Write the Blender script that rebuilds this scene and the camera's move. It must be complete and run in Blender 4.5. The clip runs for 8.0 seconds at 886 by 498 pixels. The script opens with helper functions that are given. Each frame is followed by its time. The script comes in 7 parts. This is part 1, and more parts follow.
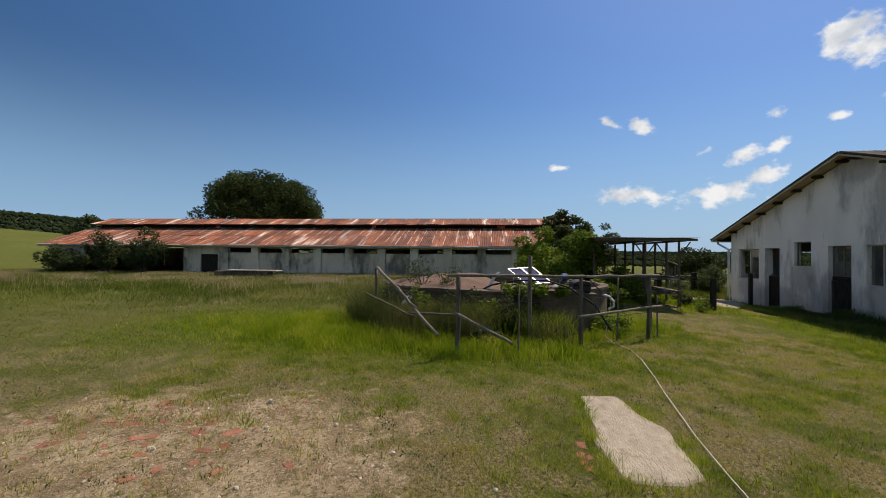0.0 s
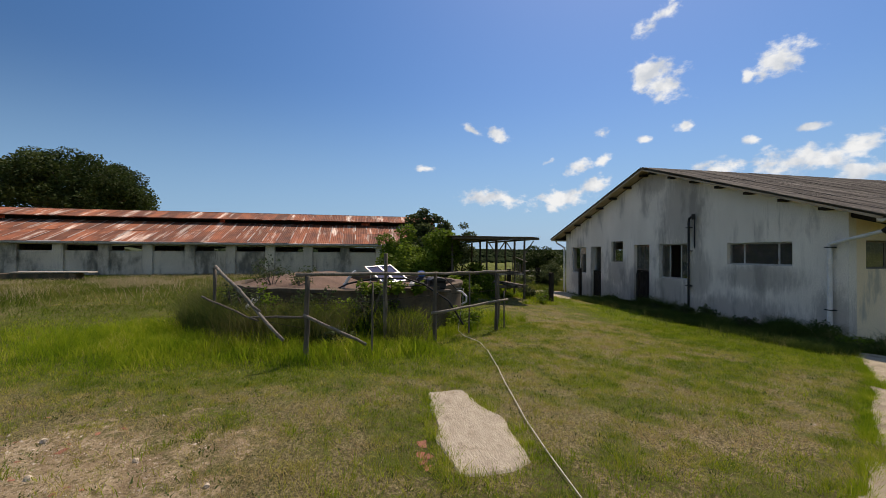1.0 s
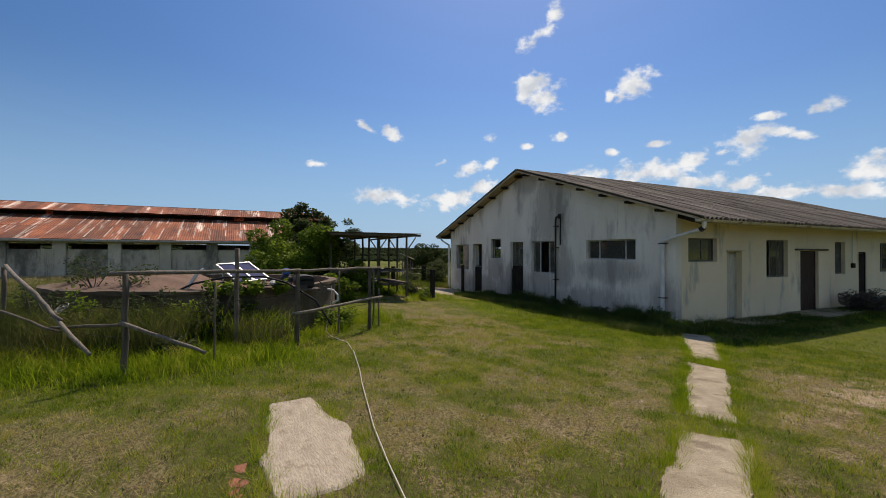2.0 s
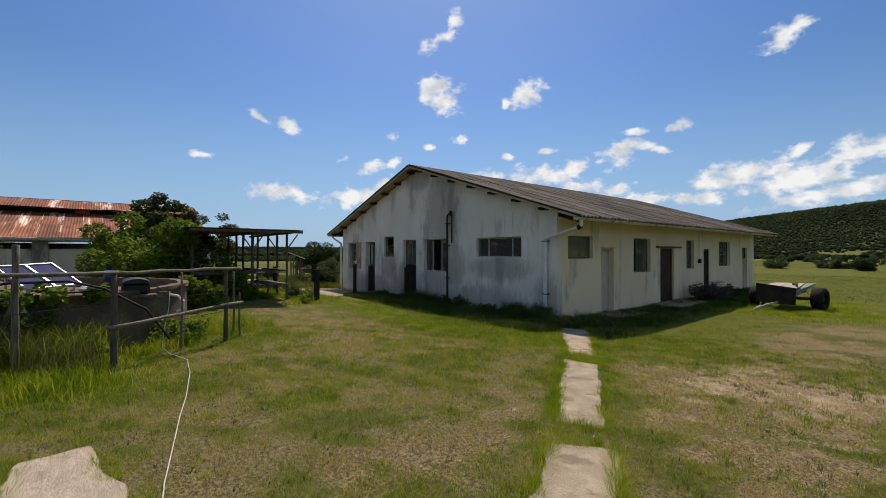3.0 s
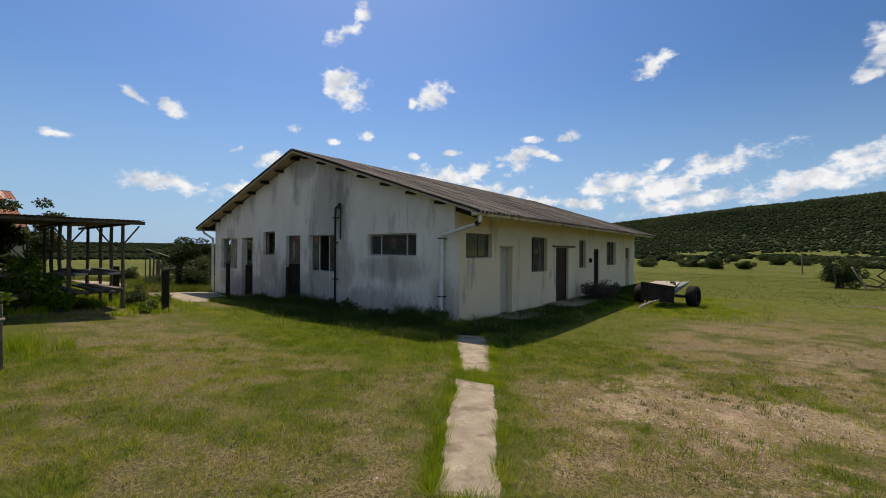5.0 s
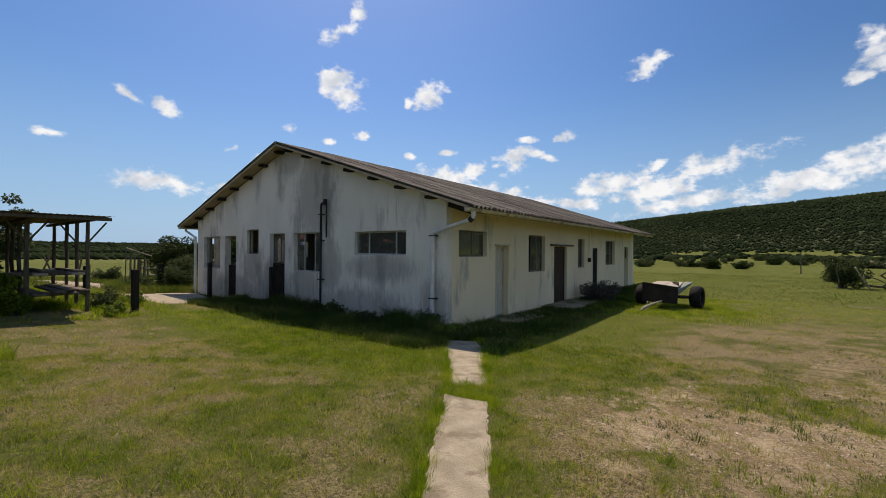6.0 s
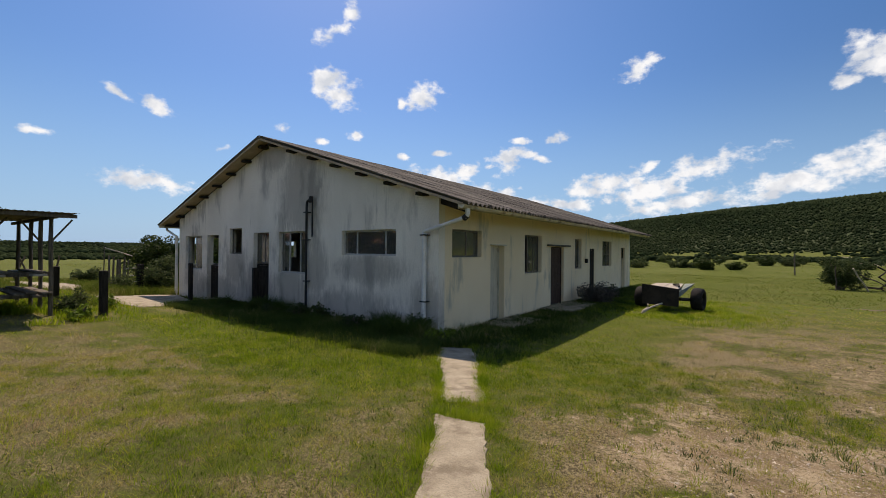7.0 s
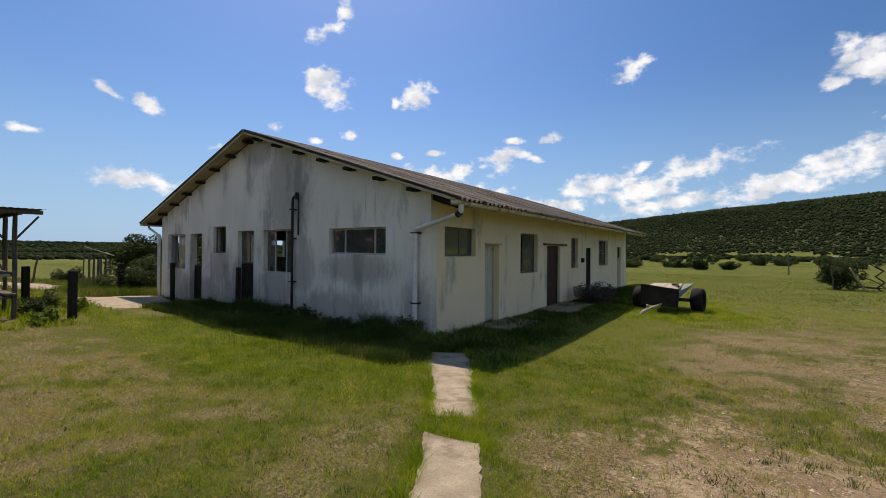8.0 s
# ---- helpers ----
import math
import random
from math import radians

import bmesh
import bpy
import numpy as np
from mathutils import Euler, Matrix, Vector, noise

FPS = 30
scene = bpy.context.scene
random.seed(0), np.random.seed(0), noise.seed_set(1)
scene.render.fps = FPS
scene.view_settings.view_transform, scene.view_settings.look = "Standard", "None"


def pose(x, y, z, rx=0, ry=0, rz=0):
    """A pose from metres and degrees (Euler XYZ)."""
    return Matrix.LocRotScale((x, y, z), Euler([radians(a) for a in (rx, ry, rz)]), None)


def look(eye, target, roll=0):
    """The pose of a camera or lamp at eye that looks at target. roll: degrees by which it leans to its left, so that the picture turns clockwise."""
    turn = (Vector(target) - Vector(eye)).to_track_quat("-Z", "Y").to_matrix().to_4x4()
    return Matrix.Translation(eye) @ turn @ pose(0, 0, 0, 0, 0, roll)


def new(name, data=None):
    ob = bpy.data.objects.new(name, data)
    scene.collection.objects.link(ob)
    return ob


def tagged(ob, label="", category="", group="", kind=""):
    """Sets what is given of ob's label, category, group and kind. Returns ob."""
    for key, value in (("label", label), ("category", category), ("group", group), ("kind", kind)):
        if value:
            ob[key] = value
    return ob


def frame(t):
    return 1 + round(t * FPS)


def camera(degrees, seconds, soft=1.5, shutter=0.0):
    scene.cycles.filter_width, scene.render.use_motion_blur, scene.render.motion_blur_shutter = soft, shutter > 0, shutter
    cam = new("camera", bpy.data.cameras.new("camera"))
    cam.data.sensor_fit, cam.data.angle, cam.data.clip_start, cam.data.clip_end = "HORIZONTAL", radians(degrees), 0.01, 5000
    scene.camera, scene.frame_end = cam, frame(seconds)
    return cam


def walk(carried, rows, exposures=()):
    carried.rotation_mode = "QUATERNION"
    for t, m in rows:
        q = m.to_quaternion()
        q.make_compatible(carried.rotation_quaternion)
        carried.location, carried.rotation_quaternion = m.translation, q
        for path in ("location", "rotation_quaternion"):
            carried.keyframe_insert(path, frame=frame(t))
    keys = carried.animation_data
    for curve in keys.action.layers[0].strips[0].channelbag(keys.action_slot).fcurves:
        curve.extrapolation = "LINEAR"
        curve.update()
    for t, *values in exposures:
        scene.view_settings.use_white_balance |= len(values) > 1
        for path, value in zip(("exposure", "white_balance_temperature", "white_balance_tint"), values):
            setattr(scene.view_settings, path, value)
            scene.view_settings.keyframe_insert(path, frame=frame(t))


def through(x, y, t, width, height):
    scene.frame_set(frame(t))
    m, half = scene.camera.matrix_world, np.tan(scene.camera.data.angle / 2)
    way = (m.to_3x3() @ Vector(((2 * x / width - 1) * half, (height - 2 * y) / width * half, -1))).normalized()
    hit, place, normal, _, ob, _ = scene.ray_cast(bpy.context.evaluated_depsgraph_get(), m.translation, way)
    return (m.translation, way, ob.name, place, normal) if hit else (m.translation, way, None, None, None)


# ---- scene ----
cam = camera(92.8, 8.0, soft=0.85)
PATH = [
    (0, (7.917, -11.627, 2.06), (5.928, -11.831, 2.088), 0.5),
    (0.5, (7.857, -11.52, 2.063), (5.86, -11.408, 2.089), 0.5),
    (1, (7.736, -11.391, 2.062), (5.779, -10.978, 2.084), 0.4),
    (1.5, (7.635, -11.216, 2.046), (5.735, -10.594, 2.065), 0.3),
    (2, (7.559, -10.86, 2.001), (5.765, -9.976, 2.019), 0.2),
    (2.2, (7.52, -10.735, 2.001), (5.779, -9.752, 2.02), 0.1),
    (3.3, (7.081, -9.864, 1.963), (5.607, -8.512, 1.976), 0.1),
    (3.5, (7.021, -9.754, 1.96), (5.6, -8.346, 1.974), 0.2),
    (4, (6.838, -9.416, 1.954), (5.536, -7.897, 1.966), 0.2),
    (4.5, (6.654, -9.102, 1.968), (5.404, -7.541, 1.978), 0.3),
    (6, (6.091, -8.111, 1.918), (4.877, -6.521, 1.927), 0.4),
    (6.5, (5.931, -7.843, 1.926), (4.727, -6.246, 1.936), 0.4),
    (7, (5.729, -7.599, 1.909), (4.541, -5.99, 1.921), 0.5),
    (7.5, (5.565, -7.392, 1.898), (4.392, -5.772, 1.913), 0.5),
    (8, (5.463, -7.169, 1.888), (4.298, -5.543, 1.899), 0.5),
]
walk(cam, [(t, look(eye, target, roll)) for t, eye, target, roll in PATH], [(0.0, 0.25, 7980, 20), (2.2, 0.26, 7980, 20), (6.0, 0.33, 8000, 21), (8.0, 0.39, 8050, 22)])


# ---- world, sun, exposure ----
SUN_FROM = Vector((-0.50, 0.40, 1.0)).normalized()      # towards the sun
world = bpy.data.worlds.new("sky")
scene.world = world
world.use_nodes = True
wt = world.node_tree
wt.nodes.clear()


def wnode(kind, **kw):
    n = wt.nodes.new(kind)
    for k, v in kw.items():
        n.inputs[int(k[1:])].default_value = v
    return n


def wmath(op, a, b=0.0, c=0.0):
    n = wt.nodes.new("ShaderNodeMath")
    n.operation = op
    for i, v in enumerate((a, b, c)):
        if isinstance(v, (int, float)):
            n.inputs[i].default_value = v
        else:
            wt.links.new(v, n.inputs[i])
    return n.outputs[0]


sky = wt.nodes.new("ShaderNodeTexSky")
sky.sky_type = "NISHITA"
sky.sun_disc = False
sky.sun_elevation = math.asin(SUN_FROM.z)
sky.sun_rotation = math.atan2(SUN_FROM.x, SUN_FROM.y)
sky.altitude, sky.air_density, sky.dust_density, sky.ozone_density = 600, 1.0, 0.62, 4.0
way = wt.nodes.new("ShaderNodeTexCoord").outputs["Generated"]
squash = wt.nodes.new("ShaderNodeVectorMath")
squash.operation = "MULTIPLY"
squash.inputs[1].default_value = (1.0, 1.0, 1.5)
wt.links.new(way, squash.inputs[0])


def sky_noise(scale, detail, rough):
    n = wt.nodes.new("ShaderNodeTexNoise")
    n.inputs["Scale"].default_value, n.inputs["Detail"].default_value, n.inputs["Roughness"].default_value = scale, detail, rough
    wt.links.new(squash.outputs[0], n.inputs["Vector"])
    return n.outputs[0]


def facing(axis):
    d = wt.nodes.new("ShaderNodeVectorMath")
    d.operation = "DOT_PRODUCT"
    d.inputs[1].default_value = axis
    wt.links.new(way, d.inputs[0])
    return d.outputs["Value"]


# fair-weather clouds: azimuth, height, half width and half height in degrees, slant in degrees
CLOUDS = [(141.7, 21.0, 2.2, 1.5, 10), (140.6, 19.4, 1.8, 1.5, -30), (129.7, 20.2, 2.3, 1.3, 18), (132.2, 19.1, 0.5, 0.6, 0), (141.2, 26.9, 2.0, 0.8, 25),
          (138.9, 29.0, 1.1, 0.8, 40), (162.2, 7.6, 3.1, 0.9, 0), (159.2, 7.2, 1.7, 0.9, 0), (160.7, 15.8, 1.3, 0.8, -25), (164.2, 16.3, 1.4, 0.4, -30),
          (101.8, 21.8, 1.9, 1.1, 30), (117.7, 12.3, 2.3, 1.5, 15), (115.0, 12.7, 1.1, 0.5, 0), (113.6, 12.3, 1.0, 0.5, -15), (111.7, 14.6, 1.8, 0.7, 5),
          (116.1, 14.5, 1.4, 0.4, 0), (120.2, 11.4, 0.8, 0.4, 0), (123.3, 11.0, 1.6, 0.8, 20), (127.8, 9.9, 4.2, 1.3, 0), (134.8, 9.8, 2.6, 0.9, 0),
          (122.6, 8.3, 2.6, 0.8, 0), (118.0, 8.0, 1.9, 0.7, 15), (114.5, 6.5, 3.0, 0.7, 0), (105.4, 8.6, 4.2, 1.2, 10), (100.2, 10.4, 1.1, 0.5, 30),
          (95.6, 9.6, 5.2, 1.4, 14), (101.0, 7.4, 4.6, 1.1, 8), (109.3, 6.2, 2.8, 0.7, 0), (88.0, 7.4, 5.4, 1.2, 14), (82.0, 9.0, 5.2, 1.6, 16),
          (96.5, 6.0, 6.0, 0.8, 8), (170.5, 11.4, 1.1, 0.35, 0), (138.2, 14.9, 1.0, 0.5, 0), (80.2, 18.2, 1.7, 2.3, 35), (82.4, 16.6, 1.0, 0.5, 0),
          (152.4, 7.3, 3.6, 1.2, 4), (148.8, 8.8, 1.7, 0.9, 25), (150.3, 11.2, 1.5, 0.8, 20), (147.4, 15.0, 0.7, 0.5, 0), (142.7, 13.9, 0.6, 0.4, 0),
          (127.0, 13.1, 1.1, 0.35, 0), (131.8, 12.5, 0.7, 0.5, 0), (154.2, 12.0, 0.8, 0.35, 15), (147.3, 11.9, 0.8, 0.5, 30), (76.0, 11.0, 5.0, 1.8, 5)]
# the same kind of sky goes on; larger unseen clouds added to fill the walls
drift = random.Random(8)
for k in range(32):
    high = drift.uniform(7, 62)
    CLOUDS.append((drift.uniform(248, 420) % 360, high, drift.uniform(4, 10), drift.uniform(2.5, 6), drift.uniform(-25, 25)))
cover = None
for az, el, wide, high, slant in CLOUDS:
    a, e, k = radians(az), radians(el), radians(slant)
    ahead = Vector((math.cos(a) * math.cos(e), math.sin(a) * math.cos(e), math.sin(e)))
    right = Vector((math.sin(a), -math.cos(a), 0))
    above = right.cross(ahead)
    side, over = right * math.cos(k) + above * math.sin(k), above * math.cos(k) - right * math.sin(k)
    offs = [facing(axis / radians(size)) for axis, size in ((side, wide * 1.22), (over, high * 1.22))]
    rr = wmath("ADD", wmath("MULTIPLY", offs[0], offs[0]), wmath("MULTIPLY", offs[1], offs[1]))
    rr = wmath("ADD", rr, wmath("MULTIPLY", wmath("LESS_THAN", facing(ahead), 0.2), 100.0))
    one = wmath("SUBTRACT", 1.0, wmath("SQRT", rr))
    cover = one if cover is None else wmath("MAXIMUM", cover, one)
rough = wmath("ADD", wmath("MULTIPLY", wmath("SUBTRACT", sky_noise(24, 3, 0.5), 0.5), 2.3), wmath("MULTIPLY", wmath("SUBTRACT", sky_noise(58, 7, 0.60), 0.5), 1.6))
thick = wmath("ADD", wmath("MAXIMUM", cover, -0.9), rough)
ramp = wt.nodes.new("ShaderNodeMapRange")
ramp.interpolation_type = "SMOOTHSTEP"
ramp.inputs[1].default_value, ramp.inputs[2].default_value = -0.10, 0.80
wt.links.new(thick, ramp.inputs[0])
bg_sky, bg_cloud = wt.nodes.new("ShaderNodeBackground"), wt.nodes.new("ShaderNodeBackground")
deep = wt.nodes.new("ShaderNodeHueSaturation")
deep.inputs["Hue"].default_value, deep.inputs["Saturation"].default_value = 0.503, 1.30
wt.links.new(sky.outputs[0], deep.inputs["Color"])
updown = wt.nodes.new("ShaderNodeSeparateXYZ")
wt.links.new(way, updown.inputs[0])
low = wt.nodes.new("ShaderNodeMapRange")
low.interpolation_type = "SMOOTHSTEP"
low.inputs[1].default_value, low.inputs[2].default_value, low.inputs[3].default_value, low.inputs[4].default_value = -0.02, 0.38, 0.85, 0.0
wt.links.new(updown.outputs[2], low.inputs[0])
pale = wt.nodes.new("ShaderNodeMix")
pale.data_type = "RGBA"
pale.inputs[7].default_value = (1.85, 4.2, 7.3, 1)      # clear pale blue of the lowest sky
wt.links.new(low.outputs[0], pale.inputs[0])
wt.links.new(pale.outputs[2], bg_sky.inputs[0])
glow = wt.nodes.new("ShaderNodeMapRange")      # the sky pales round the sun
glow.inputs[1].default_value, glow.inputs[2].default_value, glow.inputs[3].default_value, glow.inputs[4].default_value = 0.25, 0.90, 0.72, 1.26
wt.links.new(facing(SUN_FROM), glow.inputs[0])
lit = wt.nodes.new("ShaderNodeVectorMath")
lit.operation = "SCALE"
wt.links.new(deep.outputs[0], lit.inputs[0])
wt.links.new(glow.outputs[0], lit.inputs["Scale"])
wt.links.new(lit.outputs[0], pale.inputs[6])
bg_sky.inputs[1].default_value = 0.093
billow = wt.nodes.new("ShaderNodeTexNoise")
billow.inputs["Scale"].default_value, billow.inputs["Detail"].default_value = 24, 5
nudge = wt.nodes.new("ShaderNodeVectorMath")
nudge.inputs[1].default_value = (0.0, 0.0, 0.02)
wt.links.new(way, nudge.inputs[0])
wt.links.new(nudge.outputs[0], billow.inputs["Vector"])
body = wt.nodes.new("ShaderNodeMapRange")
body.inputs[1].default_value, body.inputs[2].default_value = 0.36, 0.58
wt.links.new(billow.outputs[0], body.inputs[0])
tone = wt.nodes.new("ShaderNodeMix")
tone.data_type = "RGBA"
tone.inputs[6].default_value, tone.inputs[7].default_value = (0.53, 0.68, 0.84, 1), (0.79, 0.95, 1.08, 1)
wt.links.new(body.outputs[0], tone.inputs[0])
wt.links.new(tone.outputs[2], bg_cloud.inputs[0])
bg_cloud.inputs[1].default_value = 0.80
both = wt.nodes.new("ShaderNodeMixShader")
wt.links.new(ramp.outputs[0], both.inputs[0])
wt.links.new(bg_sky.outputs[0], both.inputs[1])
wt.links.new(bg_cloud.outputs[0], both.inputs[2])
out = wt.nodes.new("ShaderNodeOutputWorld")
wt.links.new(both.outputs[0], out.inputs[0])

sun = new("sun", bpy.data.lights.new("sun", "SUN"))
sun.data.energy, sun.data.angle, sun.data.color = 3.6, radians(0.53), (1.0, 0.955, 0.88)
sun.matrix_world = look(SUN_FROM * 60, (0, 0, 0))

# ---- materials ----


def material(name, dark, light, scale=3.0, stretch=(1, 1, 1), rough=0.85, bump=0.3, grain=60.0, metal=0.0, spread=0.25, stain=None, amount=0.5,
             stain_scale=1.2, stain_stretch=(1, 1, 1), drips=None, blotches=(), island=False, per_object=0.0, soft_light=0.0, sheen=0.5):
    """Two-scale procedural surface in world metres: a broad mottle from dark to light, fine grain with relief, and stains with their own shape."""
    m = bpy.data.materials.new(name)
    m.use_nodes = True
    t = m.node_tree
    b = t.nodes["Principled BSDF"]
    link = t.links.new

    def noise_at(sc, st, detail=5.0, r=0.6):
        g = t.nodes.new("ShaderNodeNewGeometry")
        mp = t.nodes.new("ShaderNodeMapping")
        mp.inputs["Scale"].default_value = st
        link(g.outputs["Position"], mp.inputs["Vector"])
        n = t.nodes.new("ShaderNodeTexNoise")
        n.inputs["Scale"].default_value, n.inputs["Detail"].default_value, n.inputs["Roughness"].default_value = sc, detail, r
        link(mp.outputs[0], n.inputs["Vector"])
        return n.outputs[0]

    def ramped(v, lo, hi):
        n = t.nodes.new("ShaderNodeMapRange")
        n.interpolation_type = "SMOOTHSTEP"
        n.inputs[1].default_value, n.inputs[2].default_value = lo, hi
        link(v, n.inputs[0])
        return n.outputs[0]

    def blend(fac, a, c):
        n = t.nodes.new("ShaderNodeMix")
        n.data_type = "RGBA"
        for sock, v in ((n.inputs[0], fac), (n.inputs[6], a), (n.inputs[7], c)):
            if isinstance(v, (int, float)):
                sock.default_value = v
            elif isinstance(v, tuple):
                sock.default_value = (*v, 1)
            else:
                link(v, sock)
        return n.outputs[2]

    broad = noise_at(scale, stretch)
    small = noise_at(grain, stretch, 3.0, 0.7)
    colour = blend(ramped(broad, 0.5 - spread, 0.5 + spread), dark, light)
    colour = blend(ramped(small, 0.35, 0.75), colour, blend(0.5, colour, tuple(0.55 * c for c in dark)))
    if stain:
        colour = blend(ramped(noise_at(stain_scale, stain_stretch, 8.0, 0.65), 0.62 - 0.25 * amount, 0.72 - 0.12 * amount), colour, stain)
    if drips:
        where = ramped(noise_at(0.45, (1, 1, 1), 3.0, 0.5), 0.46, 0.66)
        streak = ramped(noise_at(4.0, (1.3, 1.3, 0.16), 6.0, 0.7), 0.52, 0.68)
        spots = ramped(noise_at(9.0, (1, 1, 0.6), 6.0, 0.75), 0.62, 0.72)
        for f, k in ((streak, 0.75), (spots, 0.55)):
            n = t.nodes.new("ShaderNodeMath")
            n.operation = "MULTIPLY"
            link(f, n.inputs[0])
            link(where, n.inputs[1])
            n2 = t.nodes.new("ShaderNodeMath")
            n2.operation = "MULTIPLY"
            link(n.outputs[0], n2.inputs[0])
            n2.inputs[1].default_value = k
            colour = blend(n2.outputs[0], colour, drips)
    if blotches:
        most = None
        for cx, cy, cz, rx, ry, rz in blotches:
            g = t.nodes.new("ShaderNodeNewGeometry")
            d = t.nodes.new("ShaderNodeVectorMath")
            d.operation = "SUBTRACT"
            d.inputs[1].default_value = (cx, cy, cz)
            link(g.outputs["Position"], d.inputs[0])
            k = t.nodes.new("ShaderNodeVectorMath")
            k.operation = "MULTIPLY"
            k.inputs[1].default_value = (1 / rx, 1 / ry, 1 / rz)
            link(d.outputs[0], k.inputs[0])
            l = t.nodes.new("ShaderNodeVectorMath")
            l.operation = "LENGTH"
            link(k.outputs[0], l.inputs[0])
            if most is None:
                most = l.outputs["Value"]
            else:
                n = t.nodes.new("ShaderNodeMath")
                n.operation = "MINIMUM"
                link(most, n.inputs[0])
                link(l.outputs["Value"], n.inputs[1])
                most = n.outputs[0]
        n = t.nodes.new("ShaderNodeMath")
        n.operation = "MULTIPLY_ADD"
        link(noise_at(9.0, (1, 1, 0.28), 10.0, 0.85), n.inputs[0])
        n.inputs[1].default_value = -2.6
        link(most, n.inputs[2])
        f = ramped(n.outputs[0], 0.05, -0.75)
        n = t.nodes.new("ShaderNodeMath")
        n.operation = "MULTIPLY"
        link(f, n.inputs[0])
        n.inputs[1].default_value = 0.52
        colour = blend(n.outputs[0], colour, drips or stain)
    if island or per_object:
        g = t.nodes.new("ShaderNodeNewGeometry" if island else "ShaderNodeObjectInfo")
        h = t.nodes.new("ShaderNodeHueSaturation")
        v = t.nodes.new("ShaderNodeMapRange")
        v.inputs[3].default_value, v.inputs[4].default_value = 1 - (per_object or 0.35), 1 + (per_object or 0.35)
        link(g.outputs["Random Per Island" if island else "Random"], v.inputs[0])
        link(v.outputs[0], h.inputs["Value"])
        link(colour, h.inputs["Color"])
        colour = h.outputs[0]
    link(colour, b.inputs["Base Color"])
    b.inputs["Roughness"].default_value, b.inputs["Metallic"].default_value = rough, metal
    b.inputs["Specular IOR Level"].default_value = sheen
    if bump:
        u = t.nodes.new("ShaderNodeBump")
        u.inputs["Strength"].default_value, u.inputs["Distance"].default_value = bump, 0.02
        link(small, u.inputs["Height"])
        link(u.outputs[0], b.inputs["Normal"])
    if soft_light:
        tr = t.nodes.new("ShaderNodeBsdfTranslucent")
        link(colour, tr.inputs[0])
        ms = t.nodes.new("ShaderNodeMixShader")
        ms.inputs[0].default_value = soft_light
        link(b.outputs[0], ms.inputs[1])
        link(tr.outputs[0], ms.inputs[2])
        link(ms.outputs[0], t.nodes["Material Output"].inputs[0])
    return m


def glass_material(name, tint, alpha):
    """Dusty window glass: a glossy pane that lets part of the light straight through."""
    m = bpy.data.materials.new(name)
    m.use_nodes = True
    t = m.node_tree
    g, tr, ms = t.nodes.new("ShaderNodeBsdfGlossy"), t.nodes.new("ShaderNodeBsdfTransparent"), t.nodes.new("ShaderNodeMixShader")
    dust, film = t.nodes.new("ShaderNodeBsdfDiffuse"), t.nodes.new("ShaderNodeMixShader")
    dust.inputs["Color"].default_value = (0.085, 0.08, 0.07, 1)
    n, w = t.nodes.new("ShaderNodeTexNoise"), t.nodes.new("ShaderNodeMapRange")
    n.inputs["Scale"].default_value = 3.0
    w.inputs[1].default_value, w.inputs[2].default_value, w.inputs[3].default_value, w.inputs[4].default_value = 0.3, 0.7, 0.45, 0.9
    t.links.new(n.outputs[0], w.inputs[0])
    t.links.new(w.outputs[0], film.inputs[0])
    t.links.new(tr.outputs[0], film.inputs[1])
    t.links.new(dust.outputs[0], film.inputs[2])
    g.inputs["Roughness"].default_value = 0.05
    g.inputs["Color"].default_value = (*tint, 1)
    ms.inputs[0].default_value = alpha
    t.links.new(film.outputs[0], ms.inputs[1])
    t.links.new(g.outputs[0], ms.inputs[2])
    t.links.new(ms.outputs[0], t.nodes["Material Output"].inputs[0])
    return m


MOULD = [(-5.2, 0, 3.6, 1.1, 1, 1.4), (-2.3, 0, 1.45, 1.3, 1, 0.4), (-8.9, 0, 1.35, 0.7, 1, 0.7), (-10.6, 0, 0.4, 2.2, 1, 0.6), (-3.1, 0, 0.25, 2.2, 1, 0.6), (-7.6, 0, 0.4, 1.6, 1, 0.8), (-6.0, 0, 1.0, 0.5, 1, 0.3),
         (-6.7, 0, 4.9, 0.9, 1, 0.5), (-0.35, 0, 0.5, 0.5, 1, 0.8), (-5.7, 0, 0.6, 0.9, 1, 0.9), (-4.4, 0, 1.4, 0.5, 1, 0.8), (-12.3, 0, 0.8, 0.7, 1, 0.6)]
WHITE = material("weathered_white_plaster", (0.76, 0.715, 0.635), (0.92, 0.872, 0.795), 0.9, (1, 1, 0.6), 0.9, 0.35, 45, spread=0.28, drips=(0.20, 0.185, 0.165),
                 stain=(0.45, 0.425, 0.385), amount=0.48, stain_scale=0.8, stain_stretch=(1.5, 1.5, 0.55), blotches=MOULD)
CREAM = material("cream_wall_paint", (0.83, 0.69, 0.47), (0.93, 0.80, 0.585), 0.8, (1, 1, 0.6), 0.85, 0.2, 50, stain=(0.50, 0.46, 0.36), amount=0.3,
                 stain_scale=1.3, stain_stretch=(1, 1.4, 0.4))
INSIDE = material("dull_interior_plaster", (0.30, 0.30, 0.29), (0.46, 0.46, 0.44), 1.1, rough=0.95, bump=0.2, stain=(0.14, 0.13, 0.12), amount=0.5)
BARNWALL = material("grey_limewash", (0.53, 0.475, 0.38), (0.78, 0.71, 0.58), 0.7, (1, 1, 0.6), 0.95, 0.4, 30, stain=(0.17, 0.16, 0.13), amount=0.55, drips=(0.16, 0.15, 0.12),
                    stain_scale=0.8, stain_stretch=(1, 1, 0.5))
